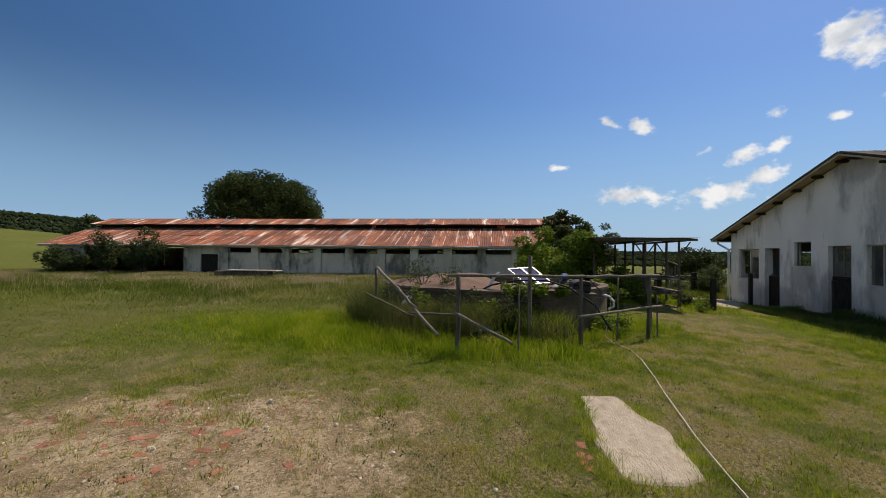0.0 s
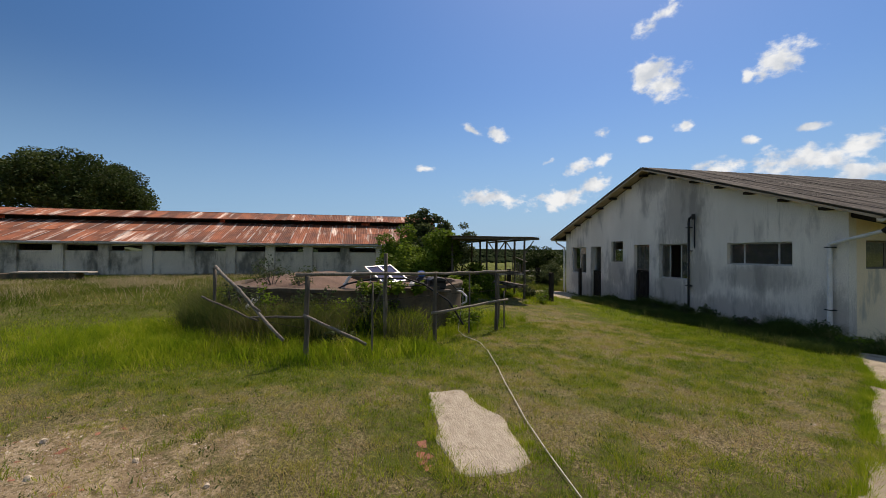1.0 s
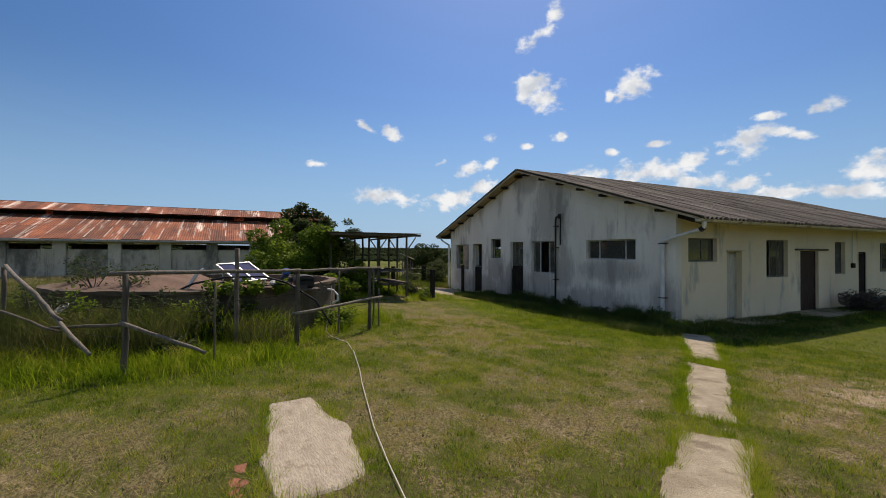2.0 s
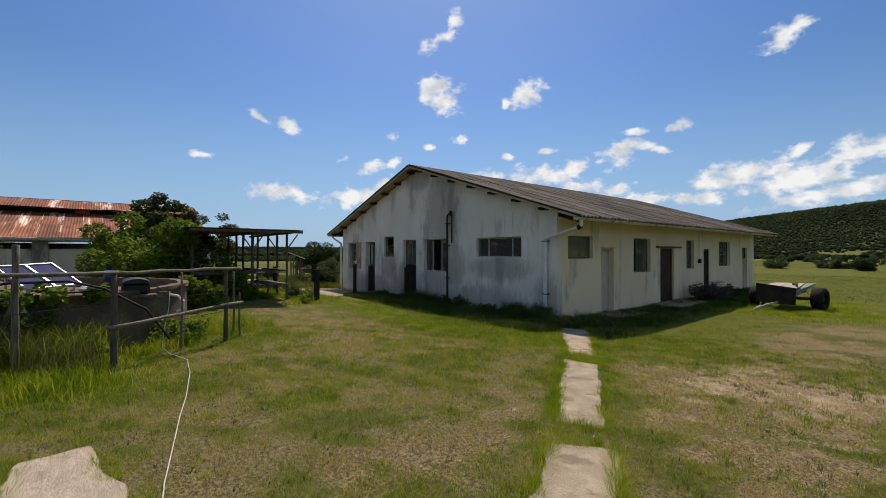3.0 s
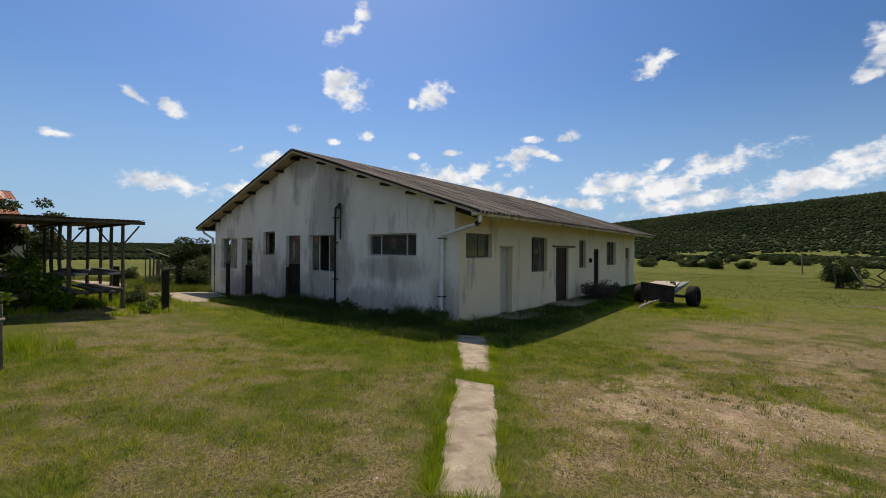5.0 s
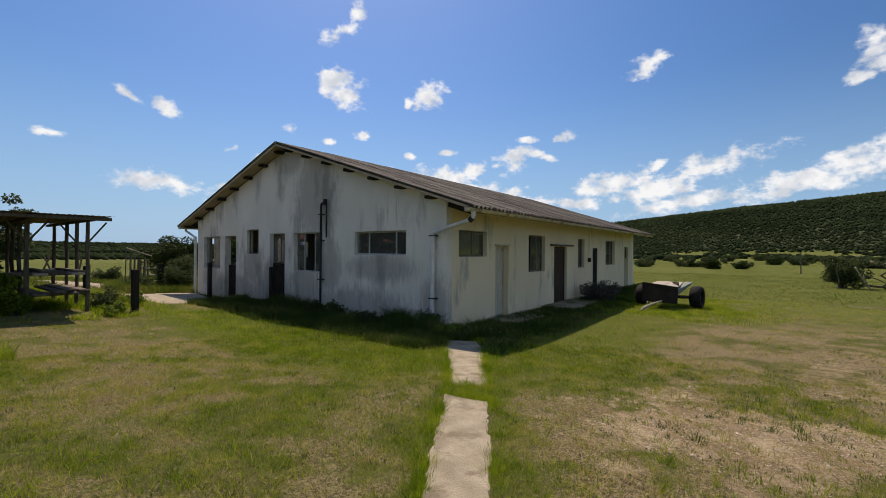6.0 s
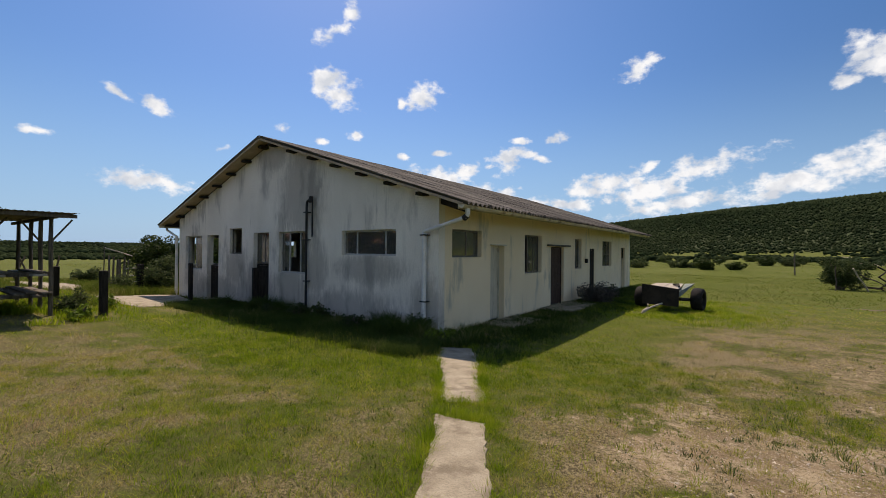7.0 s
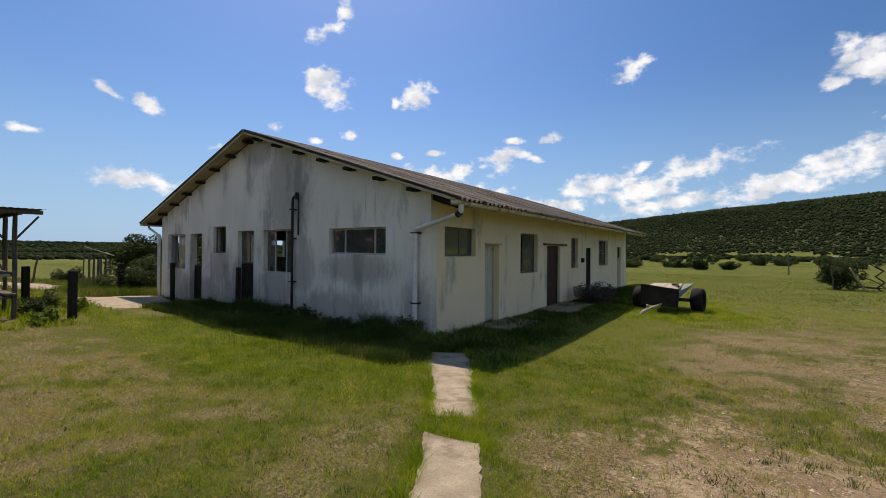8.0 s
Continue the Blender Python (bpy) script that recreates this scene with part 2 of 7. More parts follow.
ASBESTOS = material("lichened_cement_roofing", (0.075, 0.069, 0.060), (0.205, 0.189, 0.160), 1.6, (0.5, 2.6, 0.5), 0.95, 0.6, 35, stain=(0.042, 0.038, 0.032),
                    amount=0.65, stain_scale=1.3, stain_stretch=(0.3, 3.0, 0.3), per_object=0.30)
GUTTER = material("dirty_beige_gutter", (0.56, 0.50, 0.38), (0.76, 0.69, 0.55), 3.0, rough=0.7, bump=0.1, stain=(0.25, 0.2, 0.14), amount=0.5, stain_scale=2.5)
TINROOF = material("brown_rusted_tin", (0.11, 0.075, 0.045), (0.22, 0.155, 0.095), 2.0, rough=0.8, bump=0.2)
SOFFIT = material("weathered_cement_edge", (0.34, 0.26, 0.17), (0.50, 0.40, 0.28), 2.0, rough=0.9, bump=0.3)
RUST = material("rusted_corrugated_iron", (0.125, 0.036, 0.017), (0.37, 0.115, 0.044), 1.0, (1, 2.5, 1), 0.85, 0.2, 18, 0.0, stain=(0.66, 0.56, 0.47), amount=0.36,
                stain_scale=0.75, stain_stretch=(0.35, 2.6, 0.35), per_object=0.38)
ZINC = material("galvanised_lap", (0.42, 0.38, 0.34), (0.66, 0.62, 0.57), 4.0, rough=0.55, bump=0.1, metal=0.2)
CONCRETE = material("worn_pinkish_concrete", (0.28, 0.24, 0.165), (0.45, 0.395, 0.285), 3.5, rough=0.95, bump=0.8, grain=60, stain=(0.20, 0.165, 0.11), amount=0.5,
                    stain_scale=3.0)
SLABC = material("brushed_grey_concrete", (0.34, 0.298, 0.222), (0.47, 0.418, 0.318), 5.0, (1, 2.5, 1), 0.95, 1.0, 22, stain=(0.27, 0.23, 0.165), amount=0.35, stain_scale=7)
OLDCONC = material("mouldy_tank_concrete", (0.075, 0.052, 0.032), (0.19, 0.14, 0.092), 1.6, rough=0.95, bump=0.5, grain=25, stain=(0.06, 0.055, 0.04), amount=0.6,
                   stain_scale=1.3, stain_stretch=(1, 1, 0.35))
SOIL = material("dry_brown_soil", (0.12, 0.075, 0.05), (0.22, 0.14, 0.10), 2.0, rough=1.0, bump=0.7, grain=30)
TIMBER = material("grey_weathered_timber", (0.075, 0.062, 0.046), (0.20, 0.17, 0.132), 6.0, (4, 4, 0.5), 0.9, 0.5, 60, per_object=0.2)
RAILWOOD = material("silvery_bare_branches", (0.13, 0.115, 0.092), (0.28, 0.25, 0.205), 7.0, (4, 4, 0.8), 0.9, 0.5, 60, per_object=0.2)
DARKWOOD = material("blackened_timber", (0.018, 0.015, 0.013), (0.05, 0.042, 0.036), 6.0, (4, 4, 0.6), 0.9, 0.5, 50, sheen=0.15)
BROWNDOOR = material("dark_brown_door_boards", (0.05, 0.03, 0.022), (0.10, 0.06, 0.045), 5.0, (4, 4, 0.4), 0.7, 0.3, 60, sheen=0.15)
PALEDOOR = material("flaking_cream_door_paint", (0.50, 0.46, 0.36), (0.68, 0.64, 0.52), 4.0, (3, 3, 0.5), 0.8, 0.3, 60, stain=(0.30, 0.26, 0.2), amount=0.35,
                    stain_scale=3)
STEEL = material("grey_painted_steel", (0.36, 0.36, 0.35), (0.52, 0.52, 0.51), 6.0, rough=0.6, bump=0.1, stain=(0.20, 0.12, 0.08), amount=0.3, stain_scale=8)
BROWNSTEEL = material("brown_window_steel", (0.10, 0.085, 0.07), (0.18, 0.155, 0.13), 6.0, rough=0.6, bump=0.1)
PIPEWHITE = material("white_plastic_pipe", (0.62, 0.62, 0.61), (0.78, 0.78, 0.77), 4.0, rough=0.5, bump=0.05, stain=(0.4, 0.38, 0.35), amount=0.3)
BLACKPIPE = material("black_drain_pipe", (0.018, 0.018, 0.02), (0.04, 0.04, 0.042), 6.0, rough=0.6, bump=0.1, sheen=0.15)
TYRE = material("old_black_rubber", (0.010, 0.010, 0.010), (0.026, 0.025, 0.023), 8.0, rough=0.8, bump=0.3, sheen=0.15)
GREENMETAL = material("faded_green_sheet_metal", (0.09, 0.12, 0.10), (0.19, 0.23, 0.19), 3.0, rough=0.7, bump=0.15, stain=(0.16, 0.08, 0.04), amount=0.35,
                      stain_scale=5)
DARKMETAL = material("dark_rusty_metal", (0.018, 0.016, 0.014), (0.05, 0.041, 0.034), 4.0, rough=0.75, bump=0.3, sheen=0.15)
PALEBOARD = material("sun_bleached_boards", (0.34, 0.30, 0.24), (0.52, 0.47, 0.40), 6.0, (6, 1, 1), 0.9, 0.4, 60)
HOSE = material("white_garden_hose", (0.46, 0.44, 0.37), (0.62, 0.60, 0.52), 8.0, rough=0.6, bump=0.05)
PLASTIC_BLUE = material("blue_plastic", (0.02, 0.09, 0.30), (0.03, 0.13, 0.42), 5.0, rough=0.4, bump=0.05)
BLACKPLASTIC = material("black_plastic", (0.010, 0.010, 0.011), (0.022, 0.022, 0.023), 5.0, rough=0.6, bump=0.05)
CELLS = material("blue_solar_cells", (0.035, 0.04, 0.085), (0.06, 0.065, 0.13), 6.0, rough=0.06, bump=0.0, sheen=0.4)
ALU = material("aluminium_frame", (0.55, 0.56, 0.57), (0.70, 0.71, 0.72), 6.0, rough=0.4, bump=0.05, metal=0.5)
BRICKRED = material("broken_red_brick", (0.24, 0.085, 0.05), (0.37, 0.165, 0.10), 9.0, rough=0.95, bump=0.5, per_object=0.25)
STONE = material("pale_field_stone", (0.36, 0.30, 0.22), (0.54, 0.46, 0.36), 12.0, rough=0.95, bump=0.5, island=True)
GRIT = material("pale_gravel_grit", (0.30, 0.26, 0.20), (0.62, 0.55, 0.45), 14.0, rough=0.95, bump=0.0, island=True)
BARK = material("grey_brown_bark", (0.06, 0.05, 0.04), (0.15, 0.125, 0.10), 8.0, (3, 3, 0.6), 0.95, 0.6, 40)
LEAF_DARK = material("dark_tree_leaves", (0.028, 0.052, 0.012), (0.066, 0.098, 0.022), 0.6, rough=0.7, bump=0, island=True, soft_light=0.3, sheen=0.15)
LEAF_BRIGHT = material("bright_green_leaves", (0.085, 0.155, 0.014), (0.19, 0.28, 0.030), 0.9, rough=0.65, bump=0, island=True, soft_light=0.45, sheen=0.15)
LEAF_MID = material("grey_green_leaves", (0.045, 0.072, 0.026), (0.098, 0.130, 0.048), 0.7, rough=0.75, bump=0, island=True, soft_light=0.42, sheen=0.12)
# bush green made paler and bluer, with some distance haze in the colour
SCRUB = material("hazy_hillside_bush", (0.034, 0.058, 0.028), (0.082, 0.112, 0.052), 0.02, rough=1.0, bump=0, grain=0.8, island=True, sheen=0.0, soft_light=0.6)
DEADTWIG = material("grey_dead_twigs", (0.09, 0.08, 0.07), (0.16, 0.145, 0.12), 2.0, rough=0.95, bump=0, island=True, soft_light=0.3, sheen=0.1)


def blade_material(name, stops, through=0.35, patch_scale=0.8, swing=2.0, toned=False):
    """Grass: every blade takes its own tone from the stops, shifted by broad patches or by the dryness that its mesh carries."""
    m = bpy.data.materials.new(name)
    m.use_nodes = True
    t = m.node_tree
    b = t.nodes["Principled BSDF"]
    g = t.nodes.new("ShaderNodeNewGeometry")
    a = t.nodes.new("ShaderNodeMath")
    a.operation = "MULTIPLY_ADD"
    t.links.new(g.outputs["Random Per Island"], a.inputs[0])
    c = t.nodes.new("ShaderNodeMath")
    c.operation = "MULTIPLY_ADD"
    if toned:
        n = t.nodes.new("ShaderNodeAttribute")
        n.attribute_name = "dry"
        t.links.new(n.outputs["Fac"], c.inputs[0])
        a.inputs[1].default_value, c.inputs[1].default_value, c.inputs[2].default_value = 0.45, 0.80, -0.12
    else:
        n = t.nodes.new("ShaderNodeTexNoise")
        n.inputs["Scale"].default_value, n.inputs["Detail"].default_value = patch_scale, 4
        t.links.new(g.outputs["Position"], n.inputs["Vector"])
        t.links.new(n.outputs[0], c.inputs[0])
        a.inputs[1].default_value, c.inputs[1].default_value, c.inputs[2].default_value = 0.6, swing, 0.18 - 0.5 * swing
    t.links.new(c.outputs[0], a.inputs[2])
    r = t.nodes.new("ShaderNodeValToRGB")
    while len(r.color_ramp.elements) < len(stops):
        r.color_ramp.elements.new(0.5)
    for e, (at, col) in zip(r.color_ramp.elements, stops):
        e.position, e.color = at, (*col, 1)
    t.links.new(a.outputs[0], r.inputs[0])
    t.links.new(r.outputs[0], b.inputs["Base Color"])
    b.inputs["Roughness"].default_value, b.inputs["Specular IOR Level"].default_value = 0.8, 0.05
    tr, ms = t.nodes.new("ShaderNodeBsdfTranslucent"), t.nodes.new("ShaderNodeMixShader")
    t.links.new(r.outputs[0], tr.inputs[0])
    ms.inputs[0].default_value = through
    t.links.new(b.outputs[0], ms.inputs[1])
    t.links.new(tr.outputs[0], ms.inputs[2])
    t.links.new(ms.outputs[0], t.nodes["Material Output"].inputs[0])
    return m


BLADE = blade_material("lawn_grass_blades", [(0.0, (0.085, 0.160, 0.010)), (0.25, (0.21, 0.285, 0.020)), (0.50, (0.37, 0.360, 0.055)), (0.78, (0.47, 0.395, 0.155)),
                                             (1.0, (0.42, 0.30, 0.17))], 0.4, toned=True)
FIELD = blade_material("field_grass_blades", [(0.0, (0.055, 0.100, 0.012)), (0.4, (0.105, 0.150, 0.021)), (0.75, (0.170, 0.185, 0.038)), (1.0, (0.28, 0.26, 0.09))], 0.4, 0.35)
LUSH = blade_material("lush_grass_blades", [(0.0, (0.095, 0.180, 0.010)), (0.45, (0.225, 0.325, 0.018)), (0.8, (0.35, 0.390, 0.036)), (1.0, (0.50, 0.45, 0.12))], 0.45, 1.6)
STRAW = blade_material("dry_grass_stems", [(0.0, (0.22, 0.20, 0.08)), (0.4, (0.34, 0.28, 0.15)), (1.0, (0.50, 0.42, 0.27))], 0.35)
# lawn weeds, and grass by the walls whose shade is put into this dark colour
WEED_AND_SHADE = blade_material("dark_weeds_and_shaded_grass", [(0.0, (0.028, 0.055, 0.012)), (0.5, (0.060, 0.098, 0.020)), (0.85, (0.10, 0.135, 0.032)), (1.0, (0.26, 0.22, 0.11))], 0.3)
WEEDS = blade_material("small_weed_leaves", [(0.0, (0.055, 0.10, 0.030)), (0.5, (0.11, 0.155, 0.050)), (1.0, (0.20, 0.22, 0.08))], 0.35)
DRYSTEM = blade_material("brown_weed_stems", [(0.0, (0.06, 0.092, 0.022)), (0.5, (0.125, 0.142, 0.042)), (1.0, (0.26, 0.225, 0.11))], 0.35)
GLASS = glass_material("dusty_window_glass", (0.8, 0.85, 0.9), 0.16)

# ---- helpers for shapes ----


def part(name, bm, mat, parent=None, label="", smooth=False, kind=""):
    """Links a bmesh (or a mesh) as one object, in world coordinates, under a thing."""
    if isinstance(bm, bmesh.types.BMesh):
        me = bpy.data.meshes.new(name)
        bmesh.ops.recalc_face_normals(bm, faces=bm.faces)
        bm.to_mesh(me)
        bm.free()
    else:
        me = bm
    if mat and not me.materials:
        me.materials.append(mat)
    if smooth:
        me.shade_smooth()
    ob = new(name, me)
    if parent:
        ob.parent = parent
        ob.matrix_parent_inverse = parent.matrix_world.inverted()
    if label or kind:
        tagged(ob, label=label, kind=kind)
    return ob


def thing(name, at, label, category, group="", kind=""):
    e = new(name)
    e.empty_display_size = 0.2
    e.matrix_world = Matrix.Translation(at)
    return tagged(e, label, category, group, kind)


def box(bm, lo, hi, m=None, bevel=0.0):
    vs = [bm.verts.new((x, y, z)) for x in (lo[0], hi[0]) for y in (lo[1], hi[1]) for z in (lo[2], hi[2])]
    fs = [bm.faces.new([vs[i] for i in f]) for f in ((0, 1, 3, 2), (4, 6, 7, 5), (0, 4, 5, 1), (2, 3, 7, 6), (0, 2, 6, 4), (1, 5, 7, 3))]
    if bevel:
        es = list({e for f in fs for e in f.edges})
        r = bmesh.ops.bevel(bm, geom=es, offset=bevel, segments=1, affect="EDGES")
        vs = list({v for f in r["faces"] for v in f.verts} | {v for v in vs if v.is_valid})
    if m is not None:
        for v in vs:
            v.co = m @ v.co
    return bm


def boxes(*spans, bevel=0.0):
    bm = bmesh.new()
    for lo, hi in spans:
        box(bm, lo, hi, bevel=bevel)
    return bm


def tube(bm, pts, radii, sides=8, wobble=0.0, rng=None, cap=True):
    """A round bar through the points, with a radius at each."""
    pts = [Vector(p) for p in pts]
    radii = [radii] * len(pts) if isinstance(radii, (int, float)) else radii
    rings, up = [], None
    for i, p in enumerate(pts):
        d = (pts[min(i + 1, len(pts) - 1)] - pts[max(i - 1, 0)]).normalized()
        if up is None:
            up = d.orthogonal().normalized()
        up = (up - d * up.dot(d)).normalized()
        s = d.cross(up)
        ring = []
        for k in range(sides):
            a = 2 * math.pi * k / sides
            r = radii[i] * (1 + (rng.uniform(-wobble, wobble) if wobble else 0))
            ring.append(bm.verts.new(p + (up * math.cos(a) + s * math.sin(a)) * r))
        rings.append(ring)
    for a, c in zip(rings, rings[1:]):
        for k in range(sides):
            bm.faces.new((a[k], a[(k + 1) % sides], c[(k + 1) % sides], c[k]))
    if cap:
        bm.faces.new(rings[0][::-1])
        bm.faces.new(rings[-1])
    return bm


def bar(p, q, r, sides=8):
    return tube(bmesh.new(), (p, q), r, sides)


def pole(p, q, r, rng, steps=5, bend=0.03, taper=0.85):
    """A rough wooden pole."""
    p, q = Vector(p), Vector(q)
    pts, rad = [], []
    for i in range(steps + 1):
        f = i / steps
        o = Vector((rng.uniform(-bend, bend), rng.uniform(-bend, bend), rng.uniform(-bend, bend) * 0.4)) if 0 < i < steps else Vector()
        pts.append(p.lerp(q, f) + o)
        rad.append(r * (1 - (1 - taper) * f) * rng.uniform(0.92, 1.08))
    return tube(bmesh.new(), pts, rad, 8, 0.08, rng)


def wall_mesh(place, u0, u1, z0, z1, holes, thick, gable=None):
    """A wall with real openings. place(u, d, z) gives the world point d metres behind the face. gable: (u, z) points above z1."""
    us = sorted({u0, u1, *(h[0] for h in holes), *(h[1] for h in holes)})
    zs = sorted({z0, z1, *(h[2] for h in holes), *(h[3] for h in holes)})
    us, zs = [u for u in us if u0 <= u <= u1], [z for z in zs if z0 <= z <= z1]
    bm = bmesh.new()
    made = {}

    def v(u, d, z):
        k = (round(u, 4), round(d, 4), round(z, 4))
        if k not in made:
            made[k] = bm.verts.new(place(u, d, z))
        return made[k]

    def solid(i, j):
        if not (0 <= i < len(us) - 1 and 0 <= j < len(zs) - 1):
            return False
        u, z = (us[i] + us[i + 1]) / 2, (zs[j] + zs[j + 1]) / 2
        return not any(h[0] < u < h[1] and h[2] < z < h[3] for h in holes)

    for i in range(len(us) - 1):
        for j in range(len(zs) - 1):
            if not solid(i, j):
                continue
            a, b, c, e = us[i], us[i + 1], zs[j], zs[j + 1]
            for d in (0, thick):
                bm.faces.new((v(a, d, c), v(b, d, c), v(b, d, e), v(a, d, e)))
            for near, p, q in ((solid(i - 1, j), (a, c), (a, e)), (solid(i + 1, j), (b, c), (b, e)), (solid(i, j - 1), (a, c), (b, c))):
                if not near:
                    bm.faces.new((v(p[0], 0, p[1]), v(q[0], 0, q[1]), v(q[0], thick, q[1]), v(p[0], thick, p[1])))
            if not solid(i, j + 1) and not (gable and j == len(zs) - 2):
                bm.faces.new((v(a, 0, e), v(b, 0, e), v(b, thick, e), v(a, thick, e)))
    if gable:
        low = [(u, z1) for u in us]
        ring = low + [g for g in reversed(gable)]
        for d in (0, thick):
            bm.faces.new([v(u, d, z) for u, z in ring])
        top = [low[-1]] + [g for g in reversed(gable)] + [low[0]]
        for p, q in zip(top, top[1:]):
            bm.faces.new((v(p[0], 0, p[1]), v(q[0], 0, q[1]), v(q[0], thick, q[1]), v(p[0], thick, p[1])))
    return bm


# ---- lie of the land ----


def lattice(x, y, seed):
    """Smooth value noise, 0 to 1, for arrays."""
    xi, yi = np.floor(x), np.floor(y)
    fx, fy = x - xi, y - yi
    fx, fy = fx * fx * (3 - 2 * fx), fy * fy * (3 - 2 * fy)

    def at(i, j):
        v = np.sin(i * 127.1 + j * 311.7 + seed * 74.7) * 43758.5453
        return v - np.floor(v)

    return (at(xi, yi) * (1 - fx) + at(xi + 1, yi) * fx) * (1 - fy) + (at(xi, yi + 1) * (1 - fx) + at(xi + 1, yi + 1) * fx) * fy


def mottle(x, y, size, seed):
    return 0.55 * lattice(x / size, y / size, seed) + 0.3 * lattice(x / size * 2.3, y / size * 2.3, seed + 1) + 0.15 * lattice(x / size * 5.1, y / size * 5.1, seed + 2)


def step(v, lo, hi):
    f = np.clip((v - lo) / (hi - lo), 0, 1)
    return f * f * (3 - 2 * f)


TC, TR, TZ = Vector((-3.45, -11.4, 0)), 2.8, 1.35      # the water tank
MID = (6.5, -9.5)      # about where the land is seen from


def land(x, y):
    x, y = np.asarray(x, float), np.asarray(y, float)
    dx, dy = x - MID[0], y - MID[1]
    r = np.hypot(dx, dy)
    az = np.degrees(np.arctan2(dy, dx)) % 360
    near = 0.042 * np.clip(-y, 0, 11) + 0.012 * np.clip(-x, 0, 20) * step(-y, 5, 11)
    near = near + 0.18 * step(-x, 2, 7) * step(-y, 0.8, 4.5)
    near = near + 0.05 * (mottle(x, y, 2.5, 3) - 0.5) * step(r, 1, 4) * step(np.abs(x + 6.7) - 6.7, 0.2, 1.5)
    rise = np.interp(az, [0, 205, 222, 235, 270, 330, 360], [0, 0, 0.030, 0.046, 0.04, 0, 0]) * 150 * step(r, 55, 150)
    crest = np.interp(az, [0, 40, 79, 92, 103, 108, 120, 140, 172, 200, 222, 232, 270, 330, 360],
                      [0.05, 0.09, 0.100, 0.088, 0.066, 0.055, 0.028, 0.010, 0.012, 0.018, 0.044, 0.050, 0.05, 0.05, 0.05])
    r0 = np.interp(az, [0, 112, 140, 185, 215, 360], [210, 210, 700, 700, 160, 200])
    r1 = np.interp(az, [0, 112, 140, 185, 215, 360], [620, 620, 2400, 2400, 520, 620])
    hill = crest * r1 * step(r, r0, r1) * (1 + 0.16 * (mottle(x, y, 210, 9) - 0.5) * step(r, r0, r1)) - 0.05 * np.clip(r - r1, 0, 900) * 0.2
    dip = -3.2 * step(r, 45, 260) * step(az, 118, 150) * step(218 - az, 0, 25)
    return near + np.maximum(rise, 0) + hill + dip


def patch(x, y, cx, cy, rx, ry):
    return np.clip(1.25 - np.hypot((x - cx) / rx, (y - cy) / ry), 0, 1)


def bare(x, y):
    """How far the soil shows: 0 thick grass, 1 open earth and grit."""
    ragged = mottle(x, y, 0.9, 21) - 0.5
    v = 0.04 + 0.50 * ragged + 0.3 * (mottle(x, y, 3.5, 25) - 0.5) + 0.7 * (mottle(x, y, 0.35, 27) - 0.5)
    v += 0.68 * patch(x, y, 4.6, -14.4, 1.7, 2.0) + 0.62 * patch(x, y, 5.3, -3.3, 1.9, 1.9) + 0.85 * patch(x, y, 6.6, -2.7, 0.9, 0.6)
    v += 0.25 * patch(x, y, 7.8, 1.5, 1.8, 6.0) + 0.36 * patch(x, y, 5.0, -12.6, 1.3, 1.2) + 0.06 * patch(x, y, -1.2, -5.2, 3.2, 1.4)
    v += 0.2 * patch(x, y, 5.0, -5.8, 1.2, 1.4)
    v -= 0.30 * step(np.hypot(x - MID[0], y - MID[1]), 13, 24)
    return np.clip(v - 0.9 * lush(x, y), 0, 1)


def lush(x, y):
    """Where the grass stands long and green."""
    v = patch(x, y, -0.8, -13.2, 3.0, 3.0) + 0.8 * patch(x, y, 0.6, -11.0, 1.7, 2.0) + 0.8 * patch(x, y, -3.4, -8.2, 2.6, 1.2)
    v += 0.55 * patch(x, y, -1.0, -16.8, 3.0, 3.6)
    v -= 1.5 * step(y, -1.9, -1.4) * step(x + 13, 0, 1) * step(1.6 - x, 0, 0.8)
    v += 0.75 * step(1.9 - np.abs(y + 3.0), 0.0, 1.2) * step(x + 7.5, 0, 2) * step(2.6 - x, 0, 1) + 0.5 * step(1.9 - np.abs(x - 3.0), 0, 1.2) * step(y + 3.5, 0, 2) + 0.5 * patch(x, y, -8.4, -3.9, 2.2, 0.6)
    v += 0.9 * step(1.1 - np.abs(x - 0.9), 0.0, 0.7) * step(y + 1.5, 0, 1) * step(20 - y, 0, 1)
    for a, c in (((1.0, -1.0), (3.0, -3.7)), ((3.0, -3.8), (4.8, -6.7)), ((1.6, -0.8), (3.4, -3.4)), ((3.7, -3.9), (5.2, -6.2)), ((2.9, -3.6), (3.6, -4.1))):
        px, py, dx, dy = x - a[0], y - a[1], c[0] - a[0], c[1] - a[1]
        f = np.clip((px * dx + py * dy) / (dx * dx + dy * dy), 0, 1)
        v += 0.5 * step(0.36 - np.hypot(px - f * dx, py - f * dy), 0, 0.3) * mottle(x, y, 0.7, 51) * 1.4
    v += 0.35 * step(mottle(x, y, 0.5, 33) - 0.62, 0, 0.10) * step(6.5 - np.abs(y + 7), 0, 2)
    return np.clip(v * (0.6 + 0.8 * mottle(x, y, 0.8, 61)), 0, 1)


